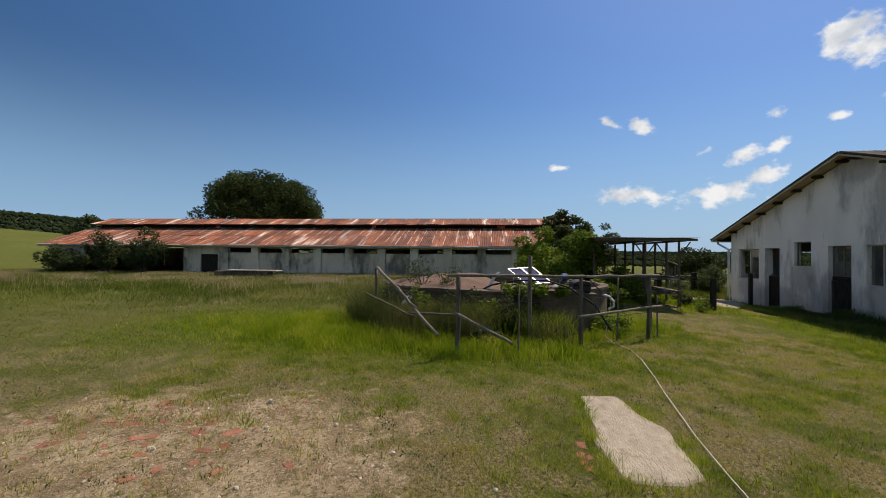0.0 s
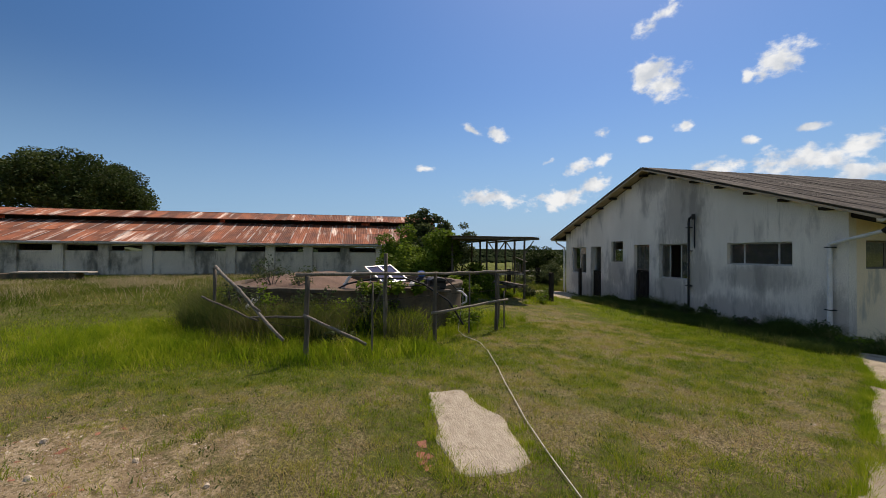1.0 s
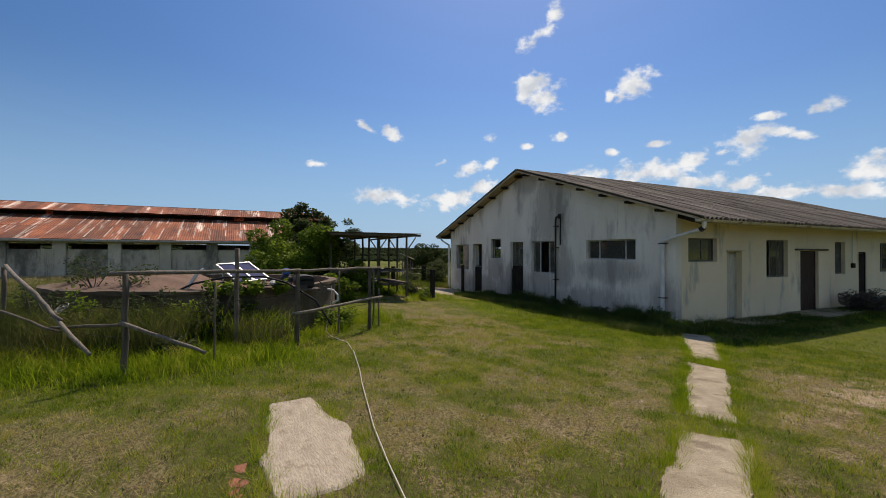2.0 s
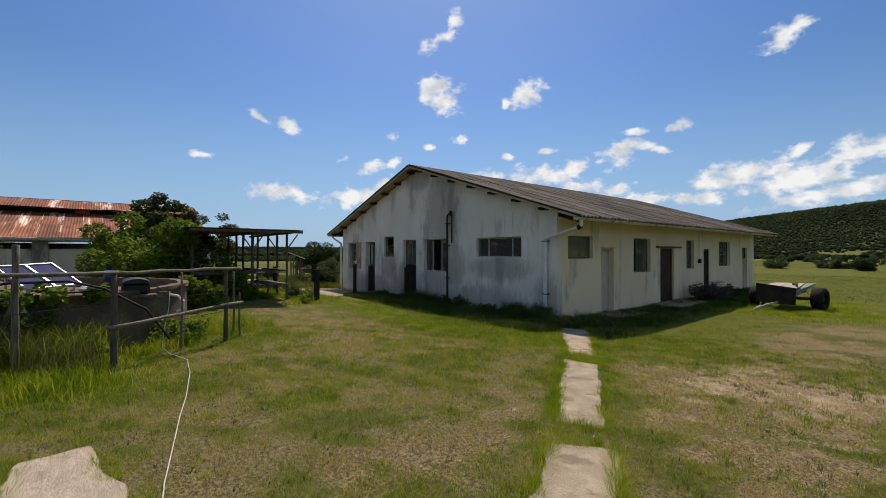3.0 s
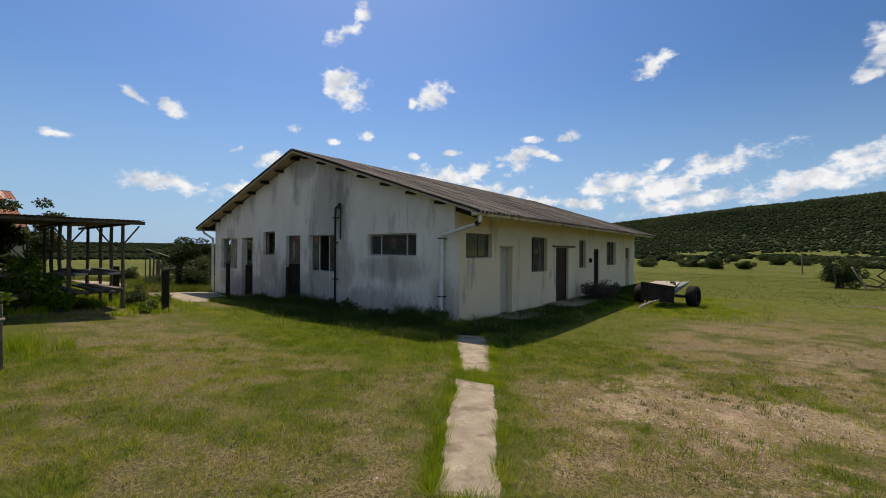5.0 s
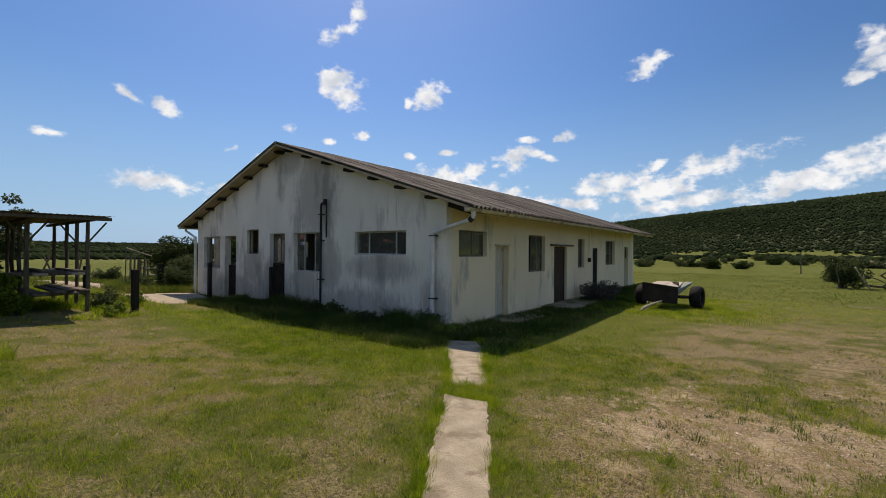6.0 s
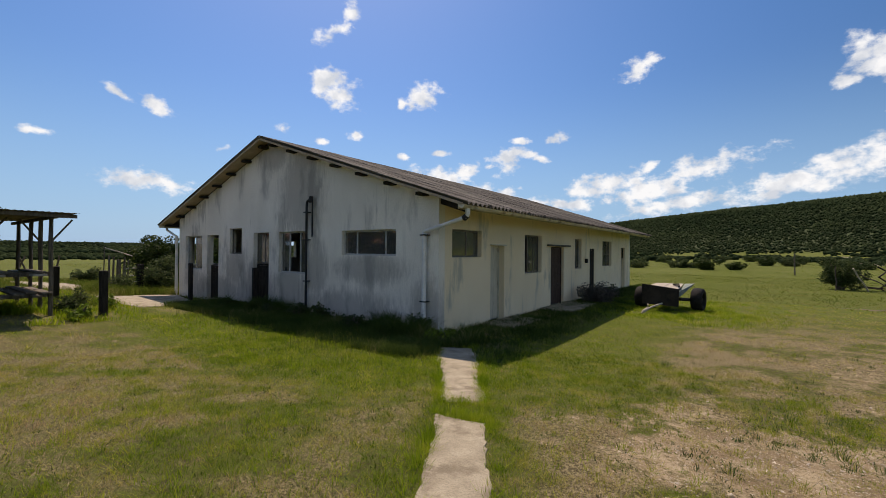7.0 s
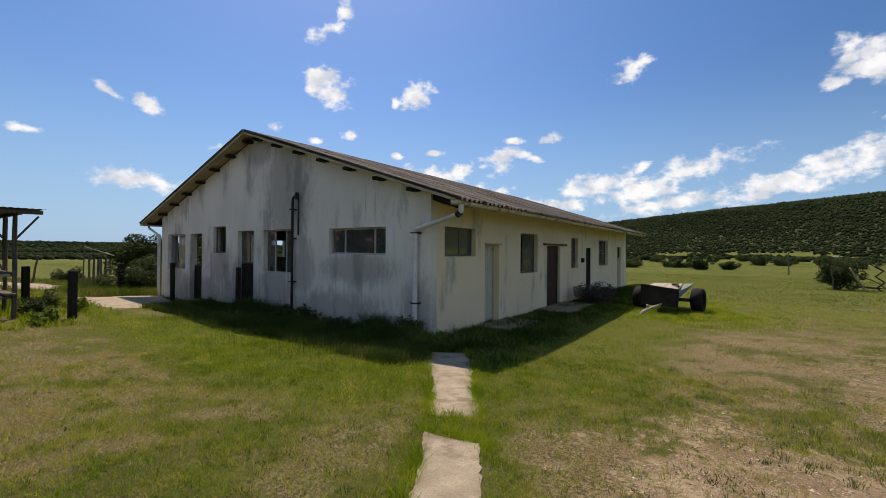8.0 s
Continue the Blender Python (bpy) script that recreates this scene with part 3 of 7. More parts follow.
def dry(x, y):
    """How brown and thatchy the turf is: 0 fresh green, 1 dead straw."""
    v = 0.42 + 0.55 * (mottle(x, y, 0.9, 81) - 0.5) + 1.5 * (mottle(x, y, 0.30, 84) - 0.5)
    v += 0.30 * patch(x, y, 0.4, -6.4, 1.9, 0.9) + 0.20 * patch(x, y, 4.4, -9.1, 1.3, 0.8) + 0.2 * patch(x, y, 4.4, -12.3, 1.5, 1.2) + 0.2 * patch(x, y, 4.2, -7.9, 0.8, 0.7)
    v -= 0.55 * patch(x, y, 1.6, -6.2, 0.9, 0.35) + 0.30 * patch(x, y, 1.6, -7.1, 0.9, 0.5) + 0.30 * patch(x, y, 3.7, -8.3, 0.5, 0.5)
    v -= 0.25 * step(-x, -3.0, 1.0) * step(-y, 12, 15)
    return np.clip(v + 0.35 * bare(x, y) - 0.7 * lush(x, y), 0, 1)


def mown(x, y):
    """The trodden lawn about the buildings, with thatch among the grass."""
    return step(21 - np.hypot(x - MID[0], y - MID[1]), 0, 9) * (1 - 0.8 * lush(x, y)) * (0.62 + 0.38 * step(x, 2.5, 6.0) * step(y + 13, 0, 4))


def wooded(x, y):
    """Where the bush covers the hills."""
    r = np.hypot(x - MID[0], y - MID[1])
    az = np.degrees(np.arctan2(y - MID[1], x - MID[0])) % 360
    return np.where((az > 45) & (az < 124), step(r, 262, 280), np.where((az > 203) & (az < 265), step(r, 165, 190), np.where((az >= 124) & (az <= 203), step(r, 235, 330), 0.0)))

# ---- the ground: one sheet to the horizon ----


def graded(lo, hi, fine, middle):
    """Coordinates close together round the middle and ever wider apart outwards."""
    out, p, s = [middle], middle, fine
    while p < hi:
        s *= 1.0 if p < middle + 12 else 1.055
        p += s
        out.append(p)
    p, s = middle, fine
    while p > lo:
        s *= 1.0 if p > middle - 12 else 1.055
        p -= s
        out.insert(0, p)
    return np.array(out)


def ground_sheet():
    xs, ys = graded(-3800, 3800, 0.22, 0.0), graded(-3800, 3800, 0.22, -5.0)
    gx, gy = np.meshgrid(xs, ys, indexing="ij")
    n, m = gx.shape
    co = np.stack([gx, gy, land(gx, gy)], -1).reshape(-1, 3)
    idx = np.arange(n * m).reshape(n, m)
    quads = np.stack([idx[:-1, :-1], idx[1:, :-1], idx[1:, 1:], idx[:-1, 1:]], -1).reshape(-1, 4)
    me = bpy.data.meshes.new("ground")
    me.vertices.add(len(co))
    me.vertices.foreach_set("co", co.ravel())
    me.loops.add(quads.size)
    me.loops.foreach_set("vertex_index", quads.ravel())
    me.polygons.add(len(quads))
    me.polygons.foreach_set("loop_start", np.arange(0, quads.size, 4))
    me.update(calc_edges=True)
    for name, fn in (("bare", bare), ("lush", lush), ("wooded", wooded), ("mown", mown), ("dry", dry)):
        a = me.attributes.new(name, "FLOAT", "POINT")
        a.data.foreach_set("value", fn(co[:, 0], co[:, 1]).astype(np.float32))
    me.shade_smooth()
    return me


def ground_material():
    m = bpy.data.materials.new("meadow_soil_and_turf")
    m.use_nodes = True
    t = m.node_tree
    b = t.nodes["Principled BSDF"]
    pos = t.nodes.new("ShaderNodeNewGeometry").outputs["Position"]

    def nz(scale, detail=6.0, rough=0.6):
        n = t.nodes.new("ShaderNodeTexNoise")
        n.inputs["Scale"].default_value, n.inputs["Detail"].default_value, n.inputs["Roughness"].default_value = scale, detail, rough
        t.links.new(pos, n.inputs["Vector"])
        return n.outputs[0]

    def rng(v, lo, hi):
        n = t.nodes.new("ShaderNodeMapRange")
        n.interpolation_type = "SMOOTHSTEP"
        n.inputs[1].default_value, n.inputs[2].default_value = lo, hi
        t.links.new(v, n.inputs[0])
        return n.outputs[0]

    def mixed(f, a, c):
        n = t.nodes.new("ShaderNodeMix")
        n.data_type = "RGBA"
        t.links.new(f, n.inputs[0])
        for s, v in ((n.inputs[6], a), (n.inputs[7], c)):
            if isinstance(v, tuple):
                s.default_value = (*v, 1)
            else:
                t.links.new(v, s)
        return n.outputs[2]

    def attr(name):
        n = t.nodes.new("ShaderNodeAttribute")
        n.attribute_name = name
        return n.outputs["Fac"]

    turf = mixed(rng(nz(0.5), 0.35, 0.65), (0.078, 0.125, 0.012), (0.130, 0.160, 0.022))
    turf = mixed(rng(nz(4.5, 5, 0.7), 0.45, 0.62), turf, (0.150, 0.140, 0.056))
    turf = mixed(rng(nz(0.12, 6, 0.65), 0.36, 0.62), turf, (0.100, 0.128, 0.022))
    turf = mixed(rng(nz(14, 7, 0.8), 0.46, 0.66), turf, (0.066, 0.058, 0.024))
    gap = t.nodes.new("ShaderNodeMath")
    gap.operation = "MULTIPLY"
    t.links.new(rng(nz(19, 6, 0.75), 0.44, 0.56), gap.inputs[0])
    t.links.new(attr("mown"), gap.inputs[1])
    turf = mixed(gap.outputs[0], turf, (0.082, 0.074, 0.032))
    thatch = mixed(rng(nz(34, 6, 0.85), 0.45, 0.58), (0.085, 0.067, 0.037), (0.36, 0.295, 0.165))
    some = t.nodes.new("ShaderNodeMath")
    some.operation = "MULTIPLY_ADD"
    t.links.new(attr("dry"), some.inputs[0])
    some.inputs[1].default_value = 0.75
    t.links.new(nz(11, 6, 0.75), some.inputs[2])
    both = t.nodes.new("ShaderNodeMath")
    both.operation = "MULTIPLY"
    t.links.new(rng(some.outputs[0], 0.62, 0.92), both.inputs[0])
    t.links.new(attr("mown"), both.inputs[1])
    turf = mixed(both.outputs[0], turf, thatch)
    turf = mixed(attr("lush"), turf, (0.092, 0.116, 0.017))
    turf = mixed(attr("wooded"), turf, (0.045, 0.062, 0.027))
    earth = mixed(rng(nz(2.2), 0.35, 0.65), (0.24, 0.176, 0.102), (0.43, 0.342, 0.215))
    earth = mixed(rng(nz(11, 6, 0.75), 0.50, 0.62), earth, (0.16, 0.135, 0.060))
    earth = mixed(rng(nz(40, 6, 0.85), 0.54, 0.63), earth, (0.60, 0.525, 0.40))
    earth = mixed(rng(nz(24, 6, 0.85), 0.53, 0.62), earth, (0.095, 0.075, 0.038))
    add = t.nodes.new("ShaderNodeMath")
    add.operation = "MULTIPLY_ADD"
    t.links.new(nz(7, 5, 0.7), add.inputs[0])
    add.inputs[1].default_value = 1.3
    t.links.new(attr("bare"), add.inputs[2])
    col = mixed(rng(add.outputs[0], 0.98, 1.22), turf, earth)
    t.links.new(col, b.inputs["Base Color"])
    b.inputs["Roughness"].default_value = 1.0
    b.inputs["Specular IOR Level"].default_value = 0.1
    u = t.nodes.new("ShaderNodeBump")
    u.inputs["Strength"].default_value, u.inputs["Distance"].default_value = 0.9, 0.04
    t.links.new(nz(26, 6, 0.75), u.inputs["Height"])
    t.links.new(u.outputs[0], b.inputs["Normal"])
    return m


ground = part("ground", ground_sheet(), ground_material())
tagged(ground, "rough meadow ground with thin grass and bare gravelly soil", "ground", kind="structure")


def gz(x, y):
    return float(land(x, y))


# ---- the white farm building ----
W, L, EAVE, RIDGE = 13.5, 18.1, 3.145, 5.345      # width, length, wall height, height of the gable's tip
MX = -W / 2
building = thing("farm_building", (MX, L / 2, 0), "long white plastered farm building with a cement sheet roof", "building")
gable_holes = [(-12.92, -11.46, 1.12, 2.45), (-11.05, -10.17, -0.3, 2.45), (-9.36, -8.53, 1.76, 2.66), (-7.77, -6.85, -0.3, 2.48),
               (-6.30, -4.92, 1.21, 2.48), (-3.31, -1.31, 1.79, 2.45)]
side_holes = [(0.52, 1.85, 1.77, 2.45), (2.33, 3.10, -0.3, 2.08), (4.44, 5.72, 1.24, 2.46), (6.52, 7.76, -0.3, 2.11), (8.97, 9.76, 1.26, 2.46),
              (10.84, 11.50, -0.3, 2.09), (12.74, 14.28, 1.28, 2.47), (16.12, 16.95, -0.3, 2.19)]
left_holes = [(0.5, 1.7, 1.3, 2.4), (2.7, 3.7, 1.55, 2.35), (4.5, 5.4, 1.55, 2.35), (9.0, 10.0, 1.1, 2.4), (12.0, 13.5, 1.1, 2.4)]
T = 0.23
DARKSILL = material("stained_cement_sill", (0.10, 0.095, 0.085), (0.22, 0.21, 0.19), 5.0, rough=0.9, bump=0.3)


def g_place(u, d, z):
    return Vector((u, d, z))


def s_place(u, d, z):
    return Vector((-d, u, z))


def l_place(u, d, z):
    return Vector((-W + d, u, z))


def b_place(u, d, z):
    return Vector((u, L - d, z))


part("wall", wall_mesh(g_place, -W, 0, -0.3, EAVE, gable_holes, T, [(-W, EAVE), (MX, RIDGE), (0, EAVE)][1:2]), WHITE, building,
     "white plastered gable wall with grey mould streaks")
part("wall", wall_mesh(s_place, T, L - T, -0.3, EAVE, side_holes, T), CREAM, building, "cream painted side wall with doors and windows")
part("wall", wall_mesh(l_place, T, L - T, -0.3, EAVE, left_holes, T), WHITE, building)
part("wall", wall_mesh(b_place, -W, 0, -0.3, EAVE, [(-9.5, -8.0, 1.1, 2.4), (-5.0, -3.5, 1.1, 2.4)], T, [(MX, RIDGE)]), WHITE, building)
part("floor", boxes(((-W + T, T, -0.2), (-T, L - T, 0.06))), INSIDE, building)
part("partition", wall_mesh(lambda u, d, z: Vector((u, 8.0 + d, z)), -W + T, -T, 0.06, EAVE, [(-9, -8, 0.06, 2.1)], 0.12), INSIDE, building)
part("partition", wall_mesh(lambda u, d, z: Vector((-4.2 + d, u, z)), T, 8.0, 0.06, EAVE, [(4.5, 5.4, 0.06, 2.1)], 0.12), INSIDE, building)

# roof of corrugated cement sheets, one object each
SLOPE = math.atan2(5.40 - 2.92, 7.62)
RIDGE_Z, OVER = 5.42, 0.45


def sheet_mesh(name, wide, long, waves, amp, thick, per=6):
    """A corrugated sheet: x runs across the waves, y down the slope."""
    n = waves * per
    co, fs = [], []
    for k in range(n + 1):
        x = wide * k / n
        z = amp * math.cos(2 * math.pi * k / per)
        for y in (0, long):
            co += [(x, y, z), (x, y, z - thick)]
    for k in range(n):
        a, c = 4 * k, 4 * k + 4
        fs += [(a, c, c + 2, a + 2), (a + 1, a + 3, c + 3, c + 1), (a, a + 1, c + 1, c), (a + 2, c + 2, c + 3, a + 3)]
    fs += [(0, 2, 3, 1), (4 * n, 4 * n + 1, 4 * n + 3, 4 * n + 2)]
    me = bpy.data.meshes.new(name)
    me.from_pydata(co, [], fs)
    me.update()
    return me


roof = part("roof", boxes(((MX - 0.06, -OVER, RIDGE_Z - 0.02), (MX + 0.06, L + OVER, RIDGE_Z + 0.03))), ASBESTOS, building, "grey corrugated cement roof with lichen")
wide_s, rows = 1.06, 3
run = 7.64 / math.cos(SLOPE)
sheet = sheet_mesh("roofing_sheet", wide_s, run / rows + 0.15, 6, 0.034, 0.012)
sheet.materials.append(ASBESTOS)
cols = int((L + 2 * OVER) / 1.0)
rng = random.Random(4)
for side_x in (1, -1):
    for i in range(cols):
        for j in range(rows):
            y0 = -OVER + i * (L + 2 * OVER) / cols
            d0 = j * run / rows
            sh = new("roofing_sheet", sheet)
            sh.parent = roof
            ax = Vector((0, 1, 0))
            dn = Vector((side_x * math.cos(SLOPE), 0, -math.sin(SLOPE)))
            up = ax.cross(dn) * (1 if side_x < 0 else -1)
            up = up if up.z > 0 else -up
            base = Vector((MX, y0, RIDGE_Z)) + dn * d0 + up * (0.016 - 0.012 * j + 0.03 + rng.uniform(-0.004, 0.004))
            sh.matrix_world = Matrix(((ax.x, dn.x, up.x, base.x), (ax.y, dn.y, up.y, base.y), (ax.z, dn.z, up.z, base.z), (0, 0, 0, 1)))
# verge boards, purlin ends, fascia
for sx in (1, -1):
    dn = Vector((sx * math.cos(SLOPE), 0, -math.sin(SLOPE)))
    a, c = Vector((MX, 0, RIDGE_Z - 0.035)), Vector((MX, 0, RIDGE_Z - 0.035)) + dn * (run + 0.02)
    for y0, y1 in ((-OVER + 0.055, -0.004), (L + 0.004, L + OVER - 0.065)):
        bm = bmesh.new()
        vs = [bm.verts.new((p.x, y, p.z + h)) for p in (a, c) for y in (y0, y1) for h in (-0.012, 0.012)]
        for f in ((0, 1, 3, 2), (4, 6, 7, 5), (0, 4, 5, 1), (2, 3, 7, 6), (0, 2, 6, 4), (1, 5, 7, 3)):
            bm.faces.new([vs[k] for k in f])
        part("soffit", bm, SOFFIT, building, "tan cement soffit board")
    for y in (-OVER + 0.02, L + OVER - 0.06):
        bm = bmesh.new()
        vs = [bm.verts.new((p.x, y + o, p.z + h)) for p in (a, c) for o in (0, 0.03) for h in (-0.03, 0.03)]
        for f in ((0, 1, 3, 2), (4, 6, 7, 5), (0, 4, 5, 1), (2, 3, 7, 6), (0, 2, 6, 4), (1, 5, 7, 3)):
            bm.faces.new([vs[k] for k in f])
        part("verge_board", bm, SOFFIT, building)
    for k in range(8):
        d0 = 0.28 + k * (run - 0.55) / 7
        p = a + dn * d0
        part("purlin", boxes(((p.x - 0.10, -0.27, p.z - 0.125), (p.x + 0.10, L + 0.27, p.z - 0.05)), bevel=0.006), DARKWOOD, building)
for k in range(1):
    y = 0.06 + k * 2.55
    bm = bmesh.new()
    vs = [bm.verts.new((x, y + o, 5.385 + (MX - x) * 0.3255 * (1 if x > MX else -1) + h)) for x in (0.004, 0.74) for o in (0, 0.07) for h in (-0.20, -0.06)]
    for f in ((0, 1, 3, 2), (4, 6, 7, 5), (0, 4, 5, 1), (2, 3, 7, 6), (0, 2, 6, 4), (1, 5, 7, 3)):
        bm.faces.new([vs[q] for q in f])
    part("rafter_tail", bm, DARKWOOD, building)
for x0, x1 in ((0.78, 0.80), (-W - 0.80, -W - 0.78)):
    part("fascia", boxes(((x0, -OVER + 0.06, 2.80), (x1, L + OVER - 0.1, 2.90))), PALEDOOR, building)


def gutter(x, name="gutter"):
    bm = bmesh.new()
    rows_ = []
    for y in (-OVER + 0.02, L + OVER - 0.05):
        ring = []
        for rad in (0.078, 0.071):
            for k in range(7):
                a = math.pi * k / 6
                ring.append(bm.verts.new((x + rad * math.cos(a), y, 2.885 - rad * math.sin(a))))
        rows_.append(ring)
    p, q = rows_
    for k in list(range(6)) + list(range(7, 13)):
        bm.faces.new((p[k], p[k + 1], q[k + 1], q[k]))
    for r in rows_:
        bm.faces.new(r[:7])
    for k in (0, 6):
        bm.faces.new((p[k], p[k + 7], q[k + 7], q[k]))
    return part(name, bm, GUTTER, building, "dirty beige rain gutter under the eave")


gutter(0.90)
gutter(-W - 0.90)
# rain pipe from the gutter's end to the corner and down to the ground
part("downpipe", tube(bmesh.new(), [(0.90, -0.20, 2.82), (0.90, -0.20, 2.70), (0.84, -0.20, 2.62)], 0.055, 10), PIPEWHITE, building)
part("downpipe", tube(bmesh.new(), [(0.86, -0.20, 2.64), (-0.30, -0.13, 2.36)], 0.045, 10), PIPEWHITE, building, "slanting white rain pipe")
part("downpipe", tube(bmesh.new(), [(-0.34, -0.10, 2.38), (-0.34, -0.10, 0.0)], 0.055, 10), PIPEWHITE, building, "white downpipe at the wall's corner")
part("pipe_joint", tube(bmesh.new(), [(0.89, -0.2, 2.67), (0.80, -0.195, 2.61)], 0.065, 10), BLACKPIPE, building)
for z in (2.27, 0.75):
    part("pipe_clip", boxes(((-0.43, -0.16, z), (-0.25, 0.0, z + 0.025))), BLACKPIPE, building)
part("downpipe", tube(bmesh.new(), [(-W - 0.9, -0.15, 2.85), (-W - 0.85, -0.15, 2.72), (-W - 0.05, -0.08, 2.42)], 0.045, 10), PIPEWHITE, building)
part("downpipe", tube(bmesh.new(), [(-W - 0.06, -0.08, 2.46), (-W - 0.06, -0.08, -0.1)], 0.055, 10), PIPEWHITE, building)
# drain pipe on the gable
part("drain_pipe", tube(bmesh.new(), [(-4.76, -0.09, 0.0), (-4.76, -0.09, 3.22), (-4.74, -0.09, 3.33), (-4.62, -0.10, 3.38), (-4.52, -0.12, 3.36)], 0.035, 10),
     BLACKPIPE, building, "black drain pipe with a bent top")
part("vent_cap", tube(bmesh.new(), [(-4.52, -0.12, 3.28), (-4.52, -0.12, 3.46)], 0.055, 10), BLACKPIPE, building)
part("vent_pipe", tube(bmesh.new(), [(-4.52, -0.07, 2.3), (-4.52, -0.07, 3.30)], 0.022, 8), BLACKPIPE, building)
for z in (1.0, 2.2, 3.0):
    part("pipe_clip", boxes(((-4.84, -0.145, z), (-4.68, 0.0, z + 0.03))), BLACKPIPE, building)


def window(name, place, u0, u1, z0, z1, bars, panes, mat=STEEL, inset=0.10, label="", sill=True, rails=()):
    """A steel window set back in its opening: frame, mullions, panes (True where glass is left) and a sill."""
    w = part("window", frame_mesh(place, u0, u1, z0, z1, inset), mat, building, label)
    for u in bars:
        part("mullion", slab_mesh(place, u - 0.022, u + 0.022, z0 + 0.047, z1 - 0.047, inset, inset + 0.035), mat, w)
    for z in rails:
        part("glazing_bar", slab_mesh(place, u0 + 0.047, u1 - 0.047, z - 0.012, z + 0.012, inset - 0.004, inset + 0.01), mat, w)
    edges = [u0, *bars, u1]
    for (a, c), here in zip(zip(edges, edges[1:]), panes):
        if here:
            bm = bmesh.new()
            vs = [bm.verts.new(place(u, inset + d, z)) for d in (0.012, 0.016) for u, z in
                  ((a + 0.03, z0 + 0.03), (c - 0.03, z0 + 0.03), (c - 0.03, z1 - 0.03), (a + 0.03, z1 - 0.03))]
            for f in ((0, 1, 2, 3), (7, 6, 5, 4), (0, 4, 5, 1), (1, 5, 6, 2), (2, 6, 7, 3), (3, 7, 4, 0)):
                bm.faces.new([vs[k] for k in f])
            g = part("pane", bm, GLASS, w)
            g.visible_shadow = False
    if sill:
        bm = bmesh.new()
        vs = [bm.verts.new(place(u, d, z)) for u in (u0 - 0.06, u1 + 0.06) for d in (-0.05, 0.0) for z in (z0 - 0.06, z0 - 0.004)]
        for f in ((0, 1, 3, 2), (4, 6, 7, 5), (0, 4, 5, 1), (2, 3, 7, 6), (0, 2, 6, 4), (1, 5, 7, 3)):
            bm.faces.new([vs[k] for k in f])
        part("sill", bm, DARKSILL, w)
    return w


def slab_mesh(place, a, c, e, f, d0, d1):
    bm = bmesh.new()
    vs = [bm.verts.new(place(u, d, z)) for u in (a, c) for d in (d0, d1) for z in (e, f)]
    for q in ((0, 1, 3, 2), (4, 6, 7, 5), (0, 4, 5, 1), (2, 3, 7, 6), (0, 2, 6, 4), (1, 5, 7, 3)):
        bm.faces.new([vs[k] for k in q])
    return bm


def frame_mesh(place, u0, u1, z0, z1, inset):
    """One mitred ring of steel section."""
    bm = bmesh.new()
    g, w = 0.002, 0.045
    rings = []
    for o in (g, w):
        for d in (inset, inset + 0.035):
            rings.append([bm.verts.new(place(u, d, z)) for u, z in ((u0 + o, z0 + o), (u1 - o, z0 + o), (u1 - o, z1 - o), (u0 + o, z1 - o))])
    for a, c in ((0, 1), (1, 3), (3, 2), (2, 0)):
        for k in range(4):
            bm.faces.new((rings[a][k], rings[a][(k + 1) % 4], rings[c][(k + 1) % 4], rings[c][k]))
    return bm


def leaf_door(place, u0, u1, z0, z1, inset, mat, label, boards=5, rails=(0.25, 0.6, 0.95)):
    """A boarded door in its frame."""
    def slab(bm, a, c, e, f, d0, d1):
        vs = [bm.verts.new(place(u, d, z)) for u in (a, c) for d in (d0, d1) for z in (e, f)]
        for q in ((0, 1, 3, 2), (4, 6, 7, 5), (0, 4, 5, 1), (2, 3, 7, 6), (0, 2, 6, 4), (1, 5, 7, 3)):
            bm.faces.new([vs[k] for k in q])
    bm = bmesh.new()
    slab(bm, u0 + 0.002, u0 + 0.06, z0, z1 - 0.002, inset - 0.01, inset + 0.05)
    slab(bm, u1 - 0.06, u1 - 0.002, z0, z1 - 0.002, inset - 0.01, inset + 0.05)
    slab(bm, u0 + 0.061, u1 - 0.061, z1 - 0.06, z1 - 0.002, inset - 0.01, inset + 0.05)
    d = part("door", bm, mat, building, label)
    w = (u1 - u0 - 0.124) / boards
    for k in range(boards):
        bm = bmesh.new()
        slab(bm, u0 + 0.062 + k * w + 0.003, u0 + 0.062 + (k + 1) * w - 0.003, z0 + 0.02, z1 - 0.065, inset + 0.01, inset + 0.04)
        part("board", bm, mat, d)
    for f in rails:
        bm = bmesh.new()
        z = z0 + (z1 - z0) * f
        slab(bm, u0 + 0.064, u1 - 0.064, z - 0.05, z + 0.05, inset - 0.012, inset + 0.008)
        part("rail", bm, mat, d)
    return d


window("w", g_place, -12.92, -11.46, 1.12, 2.45, (-12.2,), (False, True), label="broken window with a missing pane", sill=False)
window("w", g_place, -9.36, -8.53, 1.76, 2.66, (), (False,), BROWNSTEEL, label="small empty window opening", sill=False)
window("w", g_place, -6.30, -4.92, 1.21, 2.48, (-5.85, -5.30), (True, False, True), label="steel window with broken panes", sill=False)
window("w", g_place, -3.31, -1.31, 1.79, 2.45, (-2.80, -1.75), (True, True, True), label="wide grey steel window in three lights", sill=False)
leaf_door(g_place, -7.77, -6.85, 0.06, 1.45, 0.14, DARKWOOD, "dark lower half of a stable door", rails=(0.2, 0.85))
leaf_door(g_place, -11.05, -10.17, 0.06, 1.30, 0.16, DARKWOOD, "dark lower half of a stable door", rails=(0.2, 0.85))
window("w", g_place, -7.77, -6.85, 1.46, 2.48, (-7.3,), (True, True), BROWNSTEEL, inset=0.14, label="light above a stable door", sill=False)
